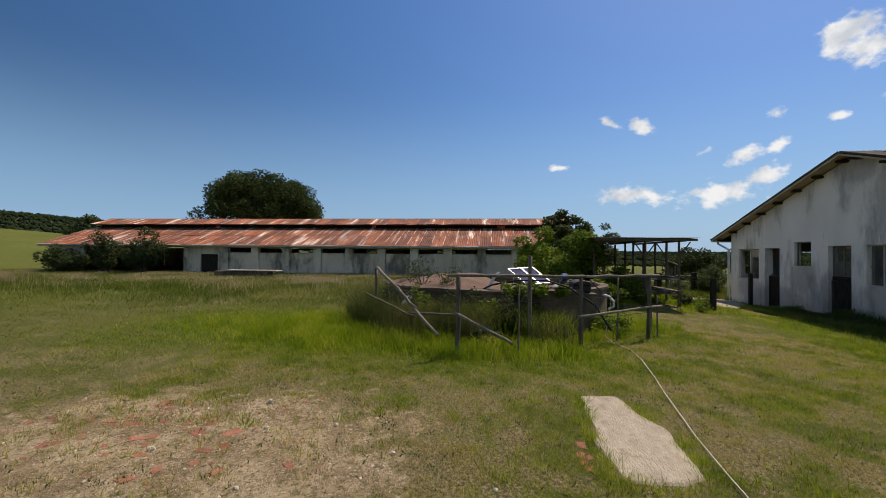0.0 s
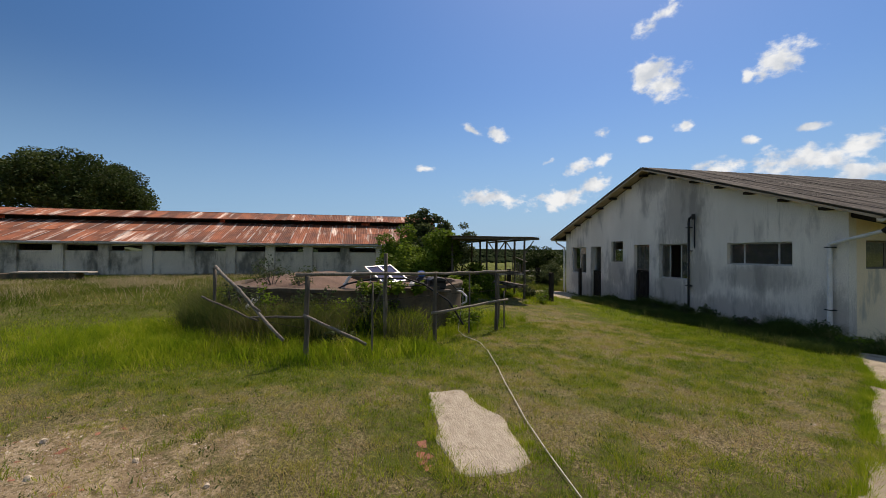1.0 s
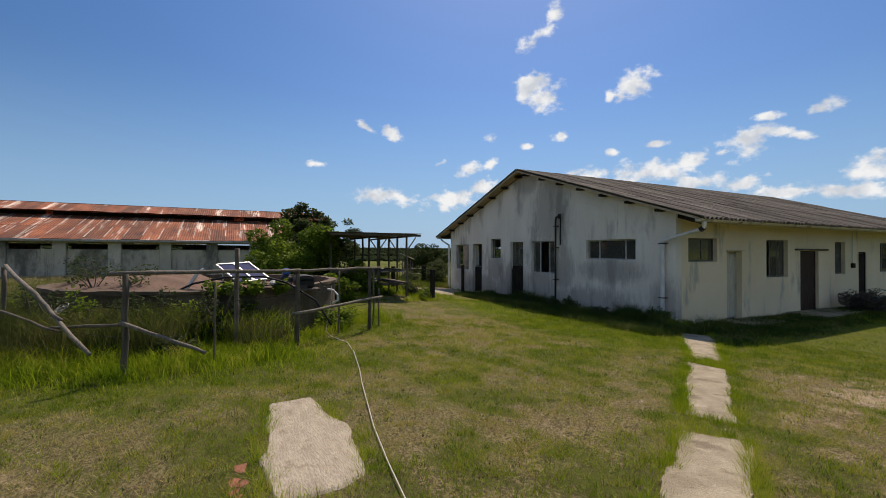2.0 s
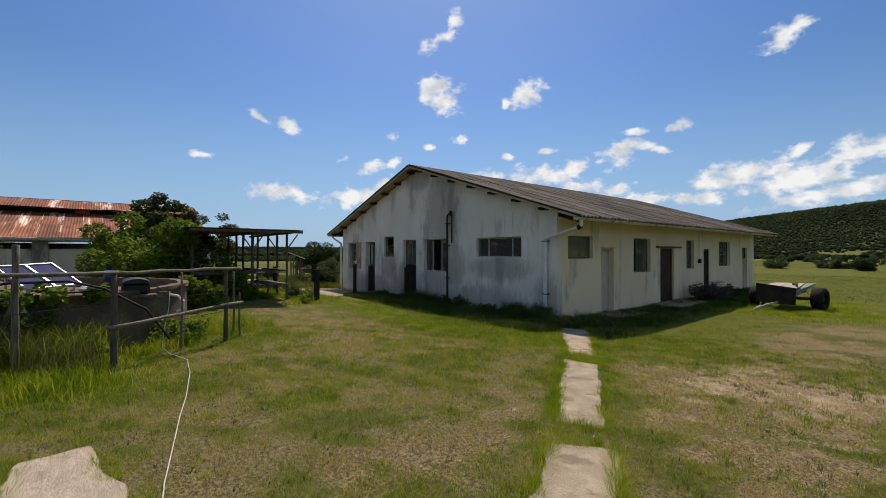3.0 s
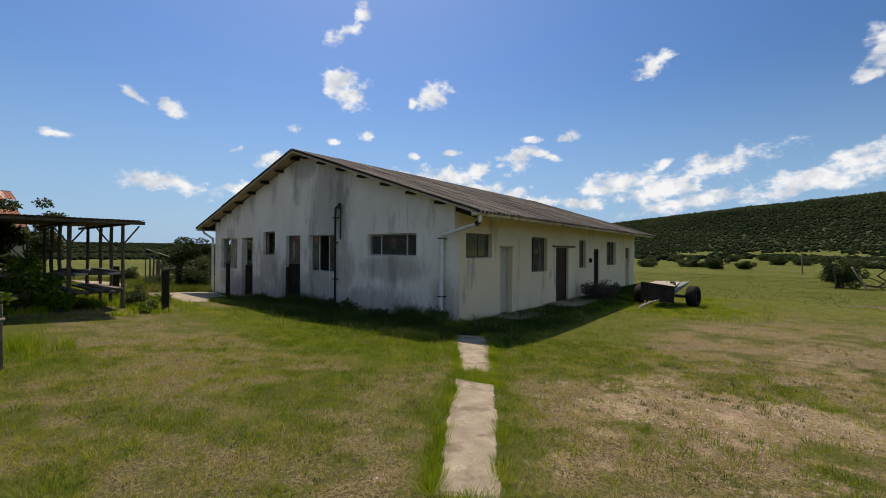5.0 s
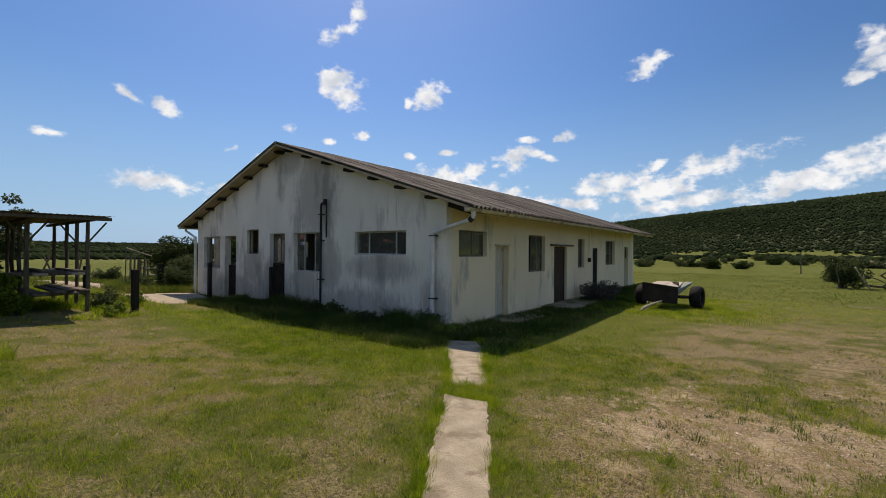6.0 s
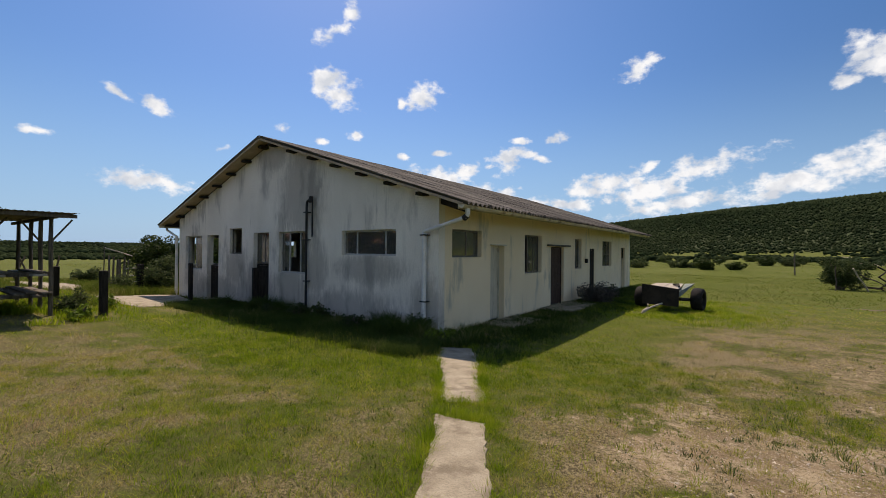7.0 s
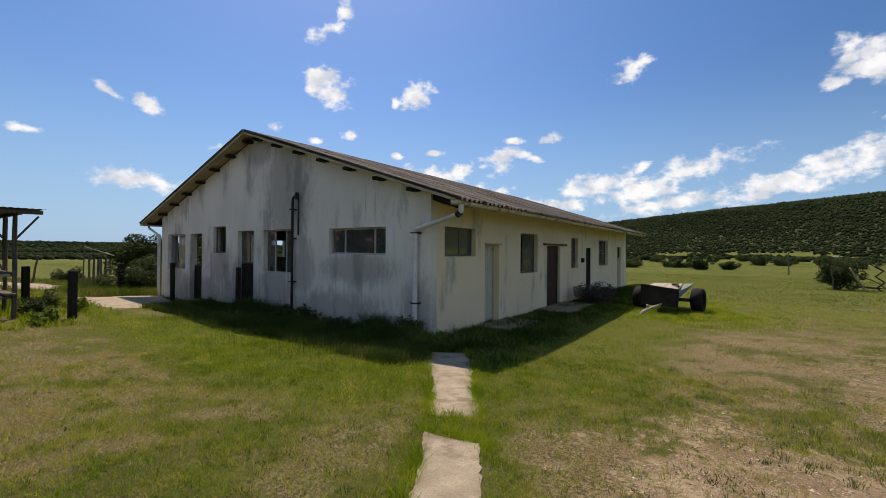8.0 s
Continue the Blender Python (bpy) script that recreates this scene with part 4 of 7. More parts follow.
window("w", s_place, 0.52, 1.85, 1.77, 2.45, (1.30,), (True, True), BROWNSTEEL, label="brown steel window", inset=0.12, sill=False)
window("w", s_place, 4.44, 5.72, 1.24, 2.46, (4.86, 5.3), (False, True, True), BROWNSTEEL, label="brown steel window with a pane open", inset=0.12, sill=False)
window("w", s_place, 8.97, 9.76, 1.26, 2.46, (9.36,), (True, True), BROWNSTEEL, inset=0.12, label="narrow brown steel window", sill=False)
window("w", s_place, 12.74, 14.28, 1.28, 2.47, (13.25, 13.77), (True, True, True), BROWNSTEEL, inset=0.12, label="brown steel window in three lights", rails=(1.85,), sill=False)
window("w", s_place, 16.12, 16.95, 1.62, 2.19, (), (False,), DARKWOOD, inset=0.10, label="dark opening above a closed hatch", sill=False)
leaf_door(s_place, 2.33, 3.10, 0.03, 2.08, 0.17, PALEDOOR, "closed door in flaking cream paint", rails=())
leaf_door(s_place, 6.52, 7.76, 0.03, 2.11, 0.10, BROWNDOOR, "closed dark brown boarded double door", boards=8, rails=(0.33, 0.66))
leaf_door(s_place, 16.12, 16.95, 0.03, 1.60, 0.17, PALEDOOR, "low closed door in faded paint", rails=(0.3, 0.8))
# open doorway: its dark inside is given by a near-black leaf set almost flush
leaf_door(s_place, 10.84, 11.50, 0.03, 2.09, 0.035, DARKWOOD, "near-black boards standing for the shade in an open doorway", rails=(0.2, 0.8))
part("lintel", boxes(((0.002, 6.15, 2.125), (0.10, 8.25, 2.185)), bevel=0.01), TIMBER, building, "weathered board above the double door")
part("lintel", boxes(((0.002, 2.28, 2.085), (0.05, 3.16, 2.12)), bevel=0.008), PALEDOOR, building)
part("doorstep", boxes(((0.002, 5.6, -0.2), (1.1, 8.2, 0.07)), bevel=0.02), CONCRETE, building, "low concrete doorstep")
part("doorstep", boxes(((0.002, 1.9, -0.2), (0.9, 3.6, 0.05)), bevel=0.02), CONCRETE, building)
part("conduit", tube(bmesh.new(), [(0.03, 10.25, 2.85), (0.03, 10.25, 1.66)], 0.014, 6), PIPEWHITE, building)
part("wall_tap", boxes(((0.0, 10.17, 1.48), (0.10, 10.33, 1.66)), bevel=0.015), DARKMETAL, building, "small rusty meter box")

# ---- the long cowshed ----
BX, BY0, BY1, BZ, BG = -16.6, -40.1, -5.7, 2.42, 0.0
barn = thing("cowshed", (-21.5, -23, 0.6), "long low cowshed with grey pillars and a rusty iron roof", "barn")
first, bay = -27.62, 1.965
gaps = []
for k in range(11):
    y = first + k * bay
    gaps.append((y + 0.25, min(y + bay - 0.25, BY1 - 0.2), 2.10, 2.40))


def bf_place(u, d, z):
    return Vector((BX - d, u, z))


def bb_place(u, d, z):
    return Vector((BX - 9.8 + d, u, z))


part("wall", wall_mesh(bf_place, -28.1, BY1, BG, 2.48, gaps, 0.14), BARNWALL, barn, "grey limewashed wall with low air slots")
part("wall", wall_mesh(bf_place, -30.3, -28.1, BG, 2.48, [(-29.26, -28.12, BG, 2.0)], 0.14), BARNWALL, barn)
part("wall", wall_mesh(bb_place, BY0 + 0.52, BY1, BG, 2.48, [(a, c, 2.12, 2.36) for a, c, _, _ in gaps[::3]], 0.14), BARNWALL, barn)
for y, hole in ((BY1, [(-22.0, -20.6, BG, 2.1)]), (BY0 + 0.5, [])):
    part("wall", wall_mesh(lambda u, d, z, y=y: Vector((u, y - d, z)), BX - 9.66, BX - 0.15, BG, 2.48, hole, 0.14, [(BX - 5.8, 3.72), (BX - 4.0, 3.72)][::-1][::-1]), BARNWALL, barn)
for k in range(11):
    y = first + k * bay
    if y < BY1:
        part("pillar", boxes(((BX + 0.004, y - 0.24, BG), (BX + 0.13, y + 0.24, 2.44)), bevel=0.012), BARNWALL, barn, "square grey pillar" if k == 0 else "")
part("wall", wall_mesh(bf_place, BY0 + 0.52, -37.2, BG, 2.48, [(-38.6, -37.6, BG, 1.9)], 0.14), BARNWALL, barn)
part("partition", wall_mesh(lambda u, d, z: Vector((u, -30.4 - d, z)), BX - 9.6, BX - 0.16, BG, 2.48, [], 0.12), BARNWALL, barn)
for y in (-35.4, -33.4):
    part("post", boxes(((BX - 0.2, y - 0.1, BG), (BX, y + 0.1, 2.48)), bevel=0.015), TIMBER, barn)
part("eave_beam", boxes(((BX - 0.10, BY0 + 0.1, 2.485), (BX + 0.12, BY1 - 0.02, 2.545))), DARKWOOD, barn)
part("door", boxes(((BX - 0.12, -29.24, BG), (BX - 0.06, -28.14, 1.98)), bevel=0.01), DARKWOOD, barn, "dark cowshed door")
part("gutter", tube(bmesh.new(), [(-16.22, BY0, 2.50), (-16.22, BY1 + 0.1, 2.50)], 0.07, 8), STEEL, barn, "grey eave gutter")
BS = math.atan2(3.82 - 2.54, 4.0)
# dark boards added in the gap below the raised roof, standing for its shade
for y0, y1 in ((BY0 + 0.3, -31.0), (-30.6, -19.5), (-19.2, -11.0), (-10.4, BY1 - 0.3)):
    part("ridge_board", boxes(((-20.56, y0, 3.80), (-20.52, y1, 4.06))), DARKWOOD, barn)
lower_x0, lower_z0 = -20.25, 3.83
barn_roof = part("roof", boxes(((-21.56, BY0, 4.55), (-21.44, BY1, 4.60))), RUST, barn, "rusty corrugated iron roof with a raised ridge")
for x in (-20.3, -22.7):
    part("ridge_beam", boxes(((x - 0.08, BY0 + 0.2, 3.62), (x + 0.08, BY1 - 0.2, 3.78))), DARKWOOD, barn)
    for k in range(14):
        y = BY0 + 0.5 + k * 2.6
        part("ridge_post", boxes(((x - 0.06, y - 0.06, 3.79), (x + 0.06, y + 0.06, 4.05))), DARKWOOD, barn)


def iron_sheets(x0, z0, slope_sign, steep, rows_, long, wide, singles):
    """Lapped iron sheets from a top edge down one slope."""
    me = sheet_mesh("iron_sheet", wide * 1.03, long / rows_ + 0.08, 7, 0.010, 0.003, 4)
    me.materials.append(RUST)
    n = int((BY1 - BY0) / wide)
    r = random.Random(rows_ + 7)
    rest = []
    for i in range(n):
        for j in range(rows_):
            dn = Vector((slope_sign * math.cos(steep), 0, -math.sin(steep)))
            up = Vector((slope_sign * math.sin(steep), 0, math.cos(steep)))
            ax = Vector((0, 1, 0))
            base = Vector((x0, BY0 + i * (BY1 - BY0) / n, z0)) + dn * (j * long / rows_) + up * (0.03 - 0.006 * j + 0.003 * (i % 2) + r.uniform(0, 0.012))
            m = Matrix(((ax.x, dn.x, up.x, base.x), (ax.y, dn.y, up.y, base.y), (ax.z, dn.z, up.z, base.z), (0, 0, 0, 1)))
            m = m @ pose(0, 0, 0, r.uniform(-0.5, 0.5), 0, r.uniform(-0.25, 0.25))
            if singles:
                sh = new("iron_sheet", me)
                sh.parent = barn_roof
                sh.matrix_world = m
            else:
                rest.append(m)
    if rest:
        bm = bmesh.new()
        for m in rest:
            k = len(bm.verts)
            bm.from_mesh(me)
            bm.verts.ensure_lookup_table()
            for v in bm.verts[k:]:
                v.co = m @ v.co
        part("back_roofing", bm, RUST, barn_roof, kind="stuff")
    return n


nb = iron_sheets(lower_x0, lower_z0, 1, BS, 2, 4.22, 0.70, True)
iron_sheets(-21.5, 4.56, 1, 0.29, 1, 1.75, 0.70, True)
iron_sheets(-22.75, 3.83, -1, BS, 2, 4.22, 0.70, False)
iron_sheets(-21.5, 4.56, -1, 0.29, 1, 1.75, 0.70, False)
# bright strips of unrusted zinc along the laps
rng = random.Random(12)
for i in range(0, nb):
    for row in (0, 1):
        y = BY0 + i * (BY1 - BY0) / nb
        a, c = 2.1 * row + rng.uniform(0.0, 0.5), 2.1 * row + rng.uniform(1.3, 2.1)
        dn = Vector((math.cos(BS), 0, -math.sin(BS)))
        up = Vector((math.sin(BS), 0, math.cos(BS)))
        bm = bmesh.new()
        w = rng.uniform(0.012, 0.06)
        p, q = Vector((lower_x0, y, lower_z0)) + dn * a + up * 0.052, Vector((lower_x0, y, lower_z0)) + dn * c + up * 0.052
        for o in ((p, q),):
            vs = [bm.verts.new(v + Vector((0, s, 0)) + up * h) for v in o for s in (-w / 2, w / 2) for h in (0, 0.006)]
            for f in ((0, 1, 3, 2), (4, 6, 7, 5), (0, 4, 5, 1), (2, 3, 7, 6), (0, 2, 6, 4), (1, 5, 7, 3)):
                bm.faces.new([vs[k] for k in f])
        part("lap_strip", bm, ZINC, barn_roof)

# ---- trees and bushes ----


def leaves(name, centres, radii, count, size, mat, rng, parent=None, flat=0.8):
    """A crown of many small folded leaves in clumps round the given centres."""
    n = len(centres)
    r = np.random.RandomState(rng.randint(0, 10 ** 6))
    weight = np.array(radii) ** 2.2
    pick = r.choice(n, count, p=weight / weight.sum())
    c, rad = np.array([tuple(v) for v in centres])[pick], np.array(radii)[pick]
    d = r.normal(size=(count, 3))
    d /= np.linalg.norm(d, axis=1)[:, None]
    p = c + d * (rad * r.uniform(0.45, 1.05, count) ** 0.5)[:, None] * np.array([1, 1, flat])
    a = r.normal(size=(count, 3)) * np.array([1, 1, 0.5])
    a /= np.linalg.norm(a, axis=1)[:, None]
    nrm = d + 0.7 * r.normal(size=(count, 3)) + np.array([0, 0, 0.35])
    s = np.cross(a, nrm)
    s /= np.linalg.norm(s, axis=1)[:, None] + 1e-9
    L_ = (size * r.uniform(0.6, 1.3, count))[:, None]
    w = L_ * 0.33
    co = np.stack([p, p + a * L_ * 0.5 + s * w, p + a * L_, p + a * L_ * 0.5 - s * w], 1).reshape(-1, 3)
    k = np.arange(count)[:, None] * 4
    tri = np.concatenate([k + [0, 1, 2], k + [0, 2, 3]], 1).reshape(-1, 3)
    return part(name, tri_mesh(name, co, tri), mat, parent)


def tri_mesh(name, co, tri):
    me = bpy.data.meshes.new(name)
    me.vertices.add(len(co))
    me.vertices.foreach_set("co", np.asarray(co, np.float32).ravel())
    me.loops.add(tri.size)
    me.loops.foreach_set("vertex_index", tri.astype(np.int32).ravel())
    me.polygons.add(len(tri))
    me.polygons.foreach_set("loop_start", np.arange(0, tri.size, 3, dtype=np.int32))
    me.update(calc_edges=True)
    return me


def tree(name, at, height, spread, count, size, mat, label, seed, trunk=0.18, clear=0.3, limbs=9, flat=0.7, clumps=3, category="tree", squash=1.0, dome=0):
    """Tapered trunk, limbs that fork, and leaf clumps at their ends."""
    rng = random.Random(seed)
    x, y = at
    z = gz(x, y) - 0.1
    t = thing(name, (x, y, z), label, category)
    bm = bmesh.new()
    top = Vector((x, y, z + height * 0.72))
    root = Vector((x, y, z))
    mid = root.lerp(top, 0.5) + Vector((rng.uniform(-0.1, 0.1), rng.uniform(-0.1, 0.1), 0)) * spread * 0.4
    tube(bm, [root, root.lerp(mid, 0.5), mid, top], [trunk, trunk * 0.8, trunk * 0.6, trunk * 0.15], 8, 0.06, rng)
    centres, radii = [], []
    for k in range(limbs):
        f = clear + (1 - clear) * rng.random() * 0.75
        start = root.lerp(top, min(f, 0.95))
        a = 2 * math.pi * (k / limbs + rng.uniform(-0.06, 0.06))
        reach = spread * rng.uniform(0.55, 1.0) * (1 - 0.45 * max(0, f - clear) / (1 - clear))
        end = start + Vector((math.cos(a) * reach, math.sin(a) * reach * squash, height * rng.uniform(0.10, 0.30)))
        bend = start.lerp(end, 0.5) + Vector((0, 0, height * rng.uniform(-0.05, 0.04)))
        tube(bm, [start, bend, end], [trunk * 0.42, trunk * 0.25, trunk * 0.07], 6)
        for c in range(clumps):
            q = bend.lerp(end, 0.25 + 0.8 * c / max(1, clumps - 1)) + Vector((rng.uniform(-1, 1), rng.uniform(-1, 1), rng.uniform(-0.5, 0.8))) * spread * 0.16
            q.z = min(q.z, z + height * 0.94)
            centres.append(q)
            radii.append(spread * rng.uniform(0.17, 0.32))
    for k in range(limbs // 2):
        centres.append(top + Vector((rng.uniform(-1, 1) * spread * 0.4, rng.uniform(-1, 1) * spread * 0.4 * squash, rng.uniform(-0.05, 0.2) * height)))
        radii.append(spread * rng.uniform(0.16, 0.26))
    for k in range(dome):
        a, e = 2.4 * k, math.asin(min(1.0, (k + 0.5) / dome)) * 0.98
        q = Vector((math.cos(a) * math.cos(e) * spread * 0.86, math.sin(a) * math.cos(e) * spread * 0.86, 0))
        centres.append(Vector((x, y, z + height * (0.40 + 0.50 * math.sin(e)))) + q + Vector((rng.uniform(-1, 1), rng.uniform(-1, 1), rng.uniform(-0.5, 0.5))) * spread * 0.11)
        radii.append(spread * rng.uniform(0.09, 0.20))
    part("trunk", bm, BARK, t, smooth=True)
    leaves("crown", centres, radii, count, size, mat, rng, t, flat)
    return t


def bush(name, at, height, spread, count, size, mat, label, seed, category="bush", squash=1.0):
    """Several stems from the ground and leaves down to it."""
    rng = random.Random(seed)
    x, y = at
    z = gz(x, y) - 0.05
    t = thing(name, (x, y, z), label, category)
    bm = bmesh.new()
    centres, radii = [], []
    for k in range(9):
        a = 2 * math.pi * k / 9 + rng.uniform(-0.3, 0.3)
        d = spread * rng.uniform(0.15, 0.85)
        h = height * rng.uniform(0.45, 0.95) * (1.1 - 0.5 * d / spread)
        end = Vector((x + math.cos(a) * d, y + math.sin(a) * d * squash, z + h))
        tube(bm, [(x + math.cos(a) * 0.1, y + math.sin(a) * 0.1, z), Vector((x, y, z)).lerp(end, 0.5) + Vector((0, 0, 0.1)), end], [0.04, 0.03, 0.008], 5)
        for f in (0.45, 0.75, 1.0):
            centres.append(Vector((x, y, z)).lerp(end, f) + Vector((rng.uniform(-1, 1), rng.uniform(-1, 1), 0)) * spread * 0.15)
            radii.append(min(spread, height) * rng.uniform(0.20, 0.38) * (1.15 - 0.4 * f))
    part("stems", bm, BARK, t, kind="stuff")
    leaves("foliage", centres, radii, count, size, mat, rng, t, 0.9)
    return t


tree("broad_tree", (-33.0, -34.3), 9.9, 6.3, 64000, 0.21, LEAF_DARK, "broad dark evergreen tree behind the cowshed", 5, trunk=0.55, clear=0.36, limbs=18, clumps=3, dome=58)
tree("small_tree", (-31.0, -50.2), 5.0, 3.0, 7000, 0.24, LEAF_MID, "small tree at the end of the cowshed", 6, limbs=8)
tree("small_tree", (-36.0, -52.6), 4.6, 3.4, 7000, 0.24, LEAF_MID, "small tree at the end of the cowshed", 7, limbs=8)
tree("tank_tree", (-10.6, -8.0), 3.9, 1.25, 9000, 0.12, LEAF_MID, "slim leafy tree beside the water tank", 8, trunk=0.09, clear=0.35, limbs=9)
bush("shrub", (-7.9, -8.65), 2.75, 1.8, 20000, 0.10, LEAF_BRIGHT, "bright green leafy shrub beside the water tank", 9)
bush("shrub", (-9.8, -9.35), 2.6, 1.6, 13000, 0.10, LEAF_BRIGHT, "bright green leafy shrub beside the water tank", 10)
bush("shrub", (-9.2, -8.3), 2.4, 1.5, 9000, 0.11, LEAF_DARK, "dark leafy shrub under the shelter", 11)
bush("shrub", (-11.2, -7.6), 2.3, 1.4, 7000, 0.11, LEAF_DARK, "dark leafy shrub under the shelter", 26)
bush("shrub", (-7.4, -7.0), 1.45, 0.75, 3500, 0.10, LEAF_BRIGHT, "bright leafy shrub growing through the shelter", 27)
bush("shrub", (-6.75, -6.5), 0.95, 0.4, 1400, 0.09, LEAF_BRIGHT, "bright leafy shrub growing through the shelter", 28)
bush("shrub", (-5.4, -8.0), 1.1, 0.6, 1800, 0.13, LEAF_BRIGHT, "low bright green shrub by the fence", 12)
tree("small_tree", (-14.0, -6.1), 3.5, 1.5, 10000, 0.09, LEAF_MID, "thin tree behind the shelter", 13, trunk=0.07, limbs=7)
bush("overgrown_bush", (-15.4, -37.4), 1.7, 1.5, 4200, 0.13, LEAF_MID, "dark bush against the cowshed", 14)
bush("overgrown_bush", (-15.2, -34.4), 2.9, 1.2, 3600, 0.13, LEAF_MID, "straggling bush against the cowshed", 15)
bush("overgrown_bush", (-15.2, -31.9), 3.3, 1.5, 5200, 0.13, LEAF_MID, "tall bush growing over the cowshed eave", 16)
bush("overgrown_bush", (-15.6, -36.4), 1.2, 1.4, 3600, 0.12, LEAF_MID, "dark bush against the cowshed", 17)
tree("thicket", (-23.0, 2.9), 2.75, 2.1, 12000, 0.14, LEAF_DARK, "dense dark tree behind the farm building", 18, trunk=0.14, limbs=12, clear=0.04)
tree("thicket", (-20.5, 6.0), 3.6, 2.6, 7000, 0.2, LEAF_DARK, "dense dark tree behind the farm building", 19, trunk=0.14, limbs=10, clear=0.06)
bush("thicket", (-26.0, 0.0), 0.9, 1.2, 3000, 0.1, LEAF_MID, "grey green bush by the rail fence", 20)
bush("weedy_bush", (-16.2, 0.25), 1.5, 1.8, 9000, 0.09, LEAF_MID, "weedy bush beside the gatepost", 21)
bush("weedy_bush", (-17.0, -1.0), 0.8, 1.0, 2200, 0.07, LEAF_MID, "low weedy bush beside the stick gate", 25)
bush("wall_shrub", (0.85, 8.9), 0.95, 1.0, 5200, 0.06, DEADTWIG, "grey leafless shrub against the side wall", 22)
bush("wall_shrub", (0.6, 11.7), 0.55, 0.6, 1200, 0.09, LEAF_DARK, "low dark shrub against the side wall", 23)
bush("field_bush", (9.5, 23.9), 2.15, 1.2, 7000, 0.10, LEAF_MID, "green bush in the field with fallen branches", 24)


def icosphere_blob(fine=1):
    bm = bmesh.new()
    bmesh.ops.create_icosphere(bm, subdivisions=fine, radius=1)
    co = np.array([v.co[:] for v in bm.verts])
    tri = np.array([[v.index for v in f.verts] for f in bm.faces])
    bm.free()
    return co, tri


oct_co = np.array([(1, 0, 0), (-1, 0, 0), (0, 1, 0), (0, -1, 0), (0, 0, 1), (0, 0, -1)], float)
oct_tri = np.array([(0, 2, 4), (2, 1, 4), (1, 3, 4), (3, 0, 4), (2, 0, 5), (1, 2, 5), (3, 1, 5), (0, 3, 5)])


def scatter_bushes(name, pts, sizes, mat, label, seed, tall=0.75, n_small=False):
    """Ragged bush clumps, too many to count."""
    r = np.random.RandomState(seed)
    co, tri = (oct_co, oct_tri) if n_small else icosphere_blob()
    n = len(pts)
    c = co[None] * (1 + 0.35 * r.uniform(-1, 1, (n, len(co), 1)))
    c = c * sizes[:, None, None] * np.stack([r.uniform(0.8, 1.3, n), r.uniform(0.8, 1.3, n), tall * r.uniform(0.7, 1.2, n)], -1)[:, None]
    c = c + pts[:, None] + np.array([0, 0, 1])[None, None] * (sizes * tall * 0.45)[:, None, None]
    t = tri[None] + (np.arange(n) * len(co))[:, None, None]
    ob = part(name, tri_mesh(name, c.reshape(-1, 3), t.reshape(-1, 3)), mat, smooth=True)
    return tagged(ob, label, "bushes", kind="stuff")


def polar_scatter(n, az0, az1, r0, r1, seed, power=0.6):
    r = np.random.RandomState(seed)
    az, d = np.radians(r.uniform(az0, az1, n)), r0 + (r1 - r0) * r.uniform(0, 1, n) ** power
    x, y = MID[0] + np.cos(az) * d, MID[1] + np.sin(az) * d
    return np.stack([x, y, land(x, y)], -1), r


pts, r = polar_scatter(58000, 62, 121, 268, 640, 3, 0.8)
far = np.hypot(pts[:, 0] - MID[0], pts[:, 1] - MID[1]) / 420
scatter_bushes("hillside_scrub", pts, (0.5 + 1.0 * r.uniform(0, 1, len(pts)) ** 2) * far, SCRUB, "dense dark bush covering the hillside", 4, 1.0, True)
pts, r = polar_scatter(3600, 68, 122, 95, 285, 13, 0.45)
keep = mottle(pts[:, 0], pts[:, 1], 22, 92) > 0.52
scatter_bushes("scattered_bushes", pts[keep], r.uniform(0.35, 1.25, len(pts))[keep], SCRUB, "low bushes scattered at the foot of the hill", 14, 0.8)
pts, r = polar_scatter(9000, 205, 252, 185, 540, 5)
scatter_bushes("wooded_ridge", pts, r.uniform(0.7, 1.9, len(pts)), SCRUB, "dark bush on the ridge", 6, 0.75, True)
pts, r = polar_scatter(10000, 124, 205, 240, 430, 7)
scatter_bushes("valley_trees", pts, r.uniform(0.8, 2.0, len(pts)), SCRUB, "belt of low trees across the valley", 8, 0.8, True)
pts, r = polar_scatter(14000, 122, 205, 520, 2500, 9, 0.7)
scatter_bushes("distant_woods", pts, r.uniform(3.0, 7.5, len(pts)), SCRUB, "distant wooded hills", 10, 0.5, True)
# weeds in clumps along the wall and the tank
rng = random.Random(77)
for k, (x, y, h) in enumerate(((-0.9, -0.55, 0.55), (-0.3, -0.35, 0.75), (-2.2, -0.6, 0.5), (-3.6, -0.5, 0.6), (-4.6, -0.45, 0.65), (-5.6, -0.7, 0.5), (-6.4, -0.5, 0.7), (-8.3, -0.7, 0.5),
                               (0.35, -0.5, 0.45), (-7.9, -3.9, 0.5), (-9.0, -4.3, 0.6), (-7.2, -4.9, 0.6), (-5.9, -4.9, 0.45), (-0.45, -10.3, 0.75), (-0.4, -11.1, 0.6), 
                               (-0.85, -10.6, 0.95), (-0.2, -12.2, 0.75), (-0.9, -13.5, 0.8), (0.3, -11.7, 0.5), (-1.6, -14.3, 0.7))):
    bush("weed_clump", (x, y), h * 0.85, 0.40, 1300, 0.06, rng.choice((LEAF_MID, LEAF_MID, LEAF_BRIGHT)), "leafy weeds growing in a clump", 700 + k, "weed")
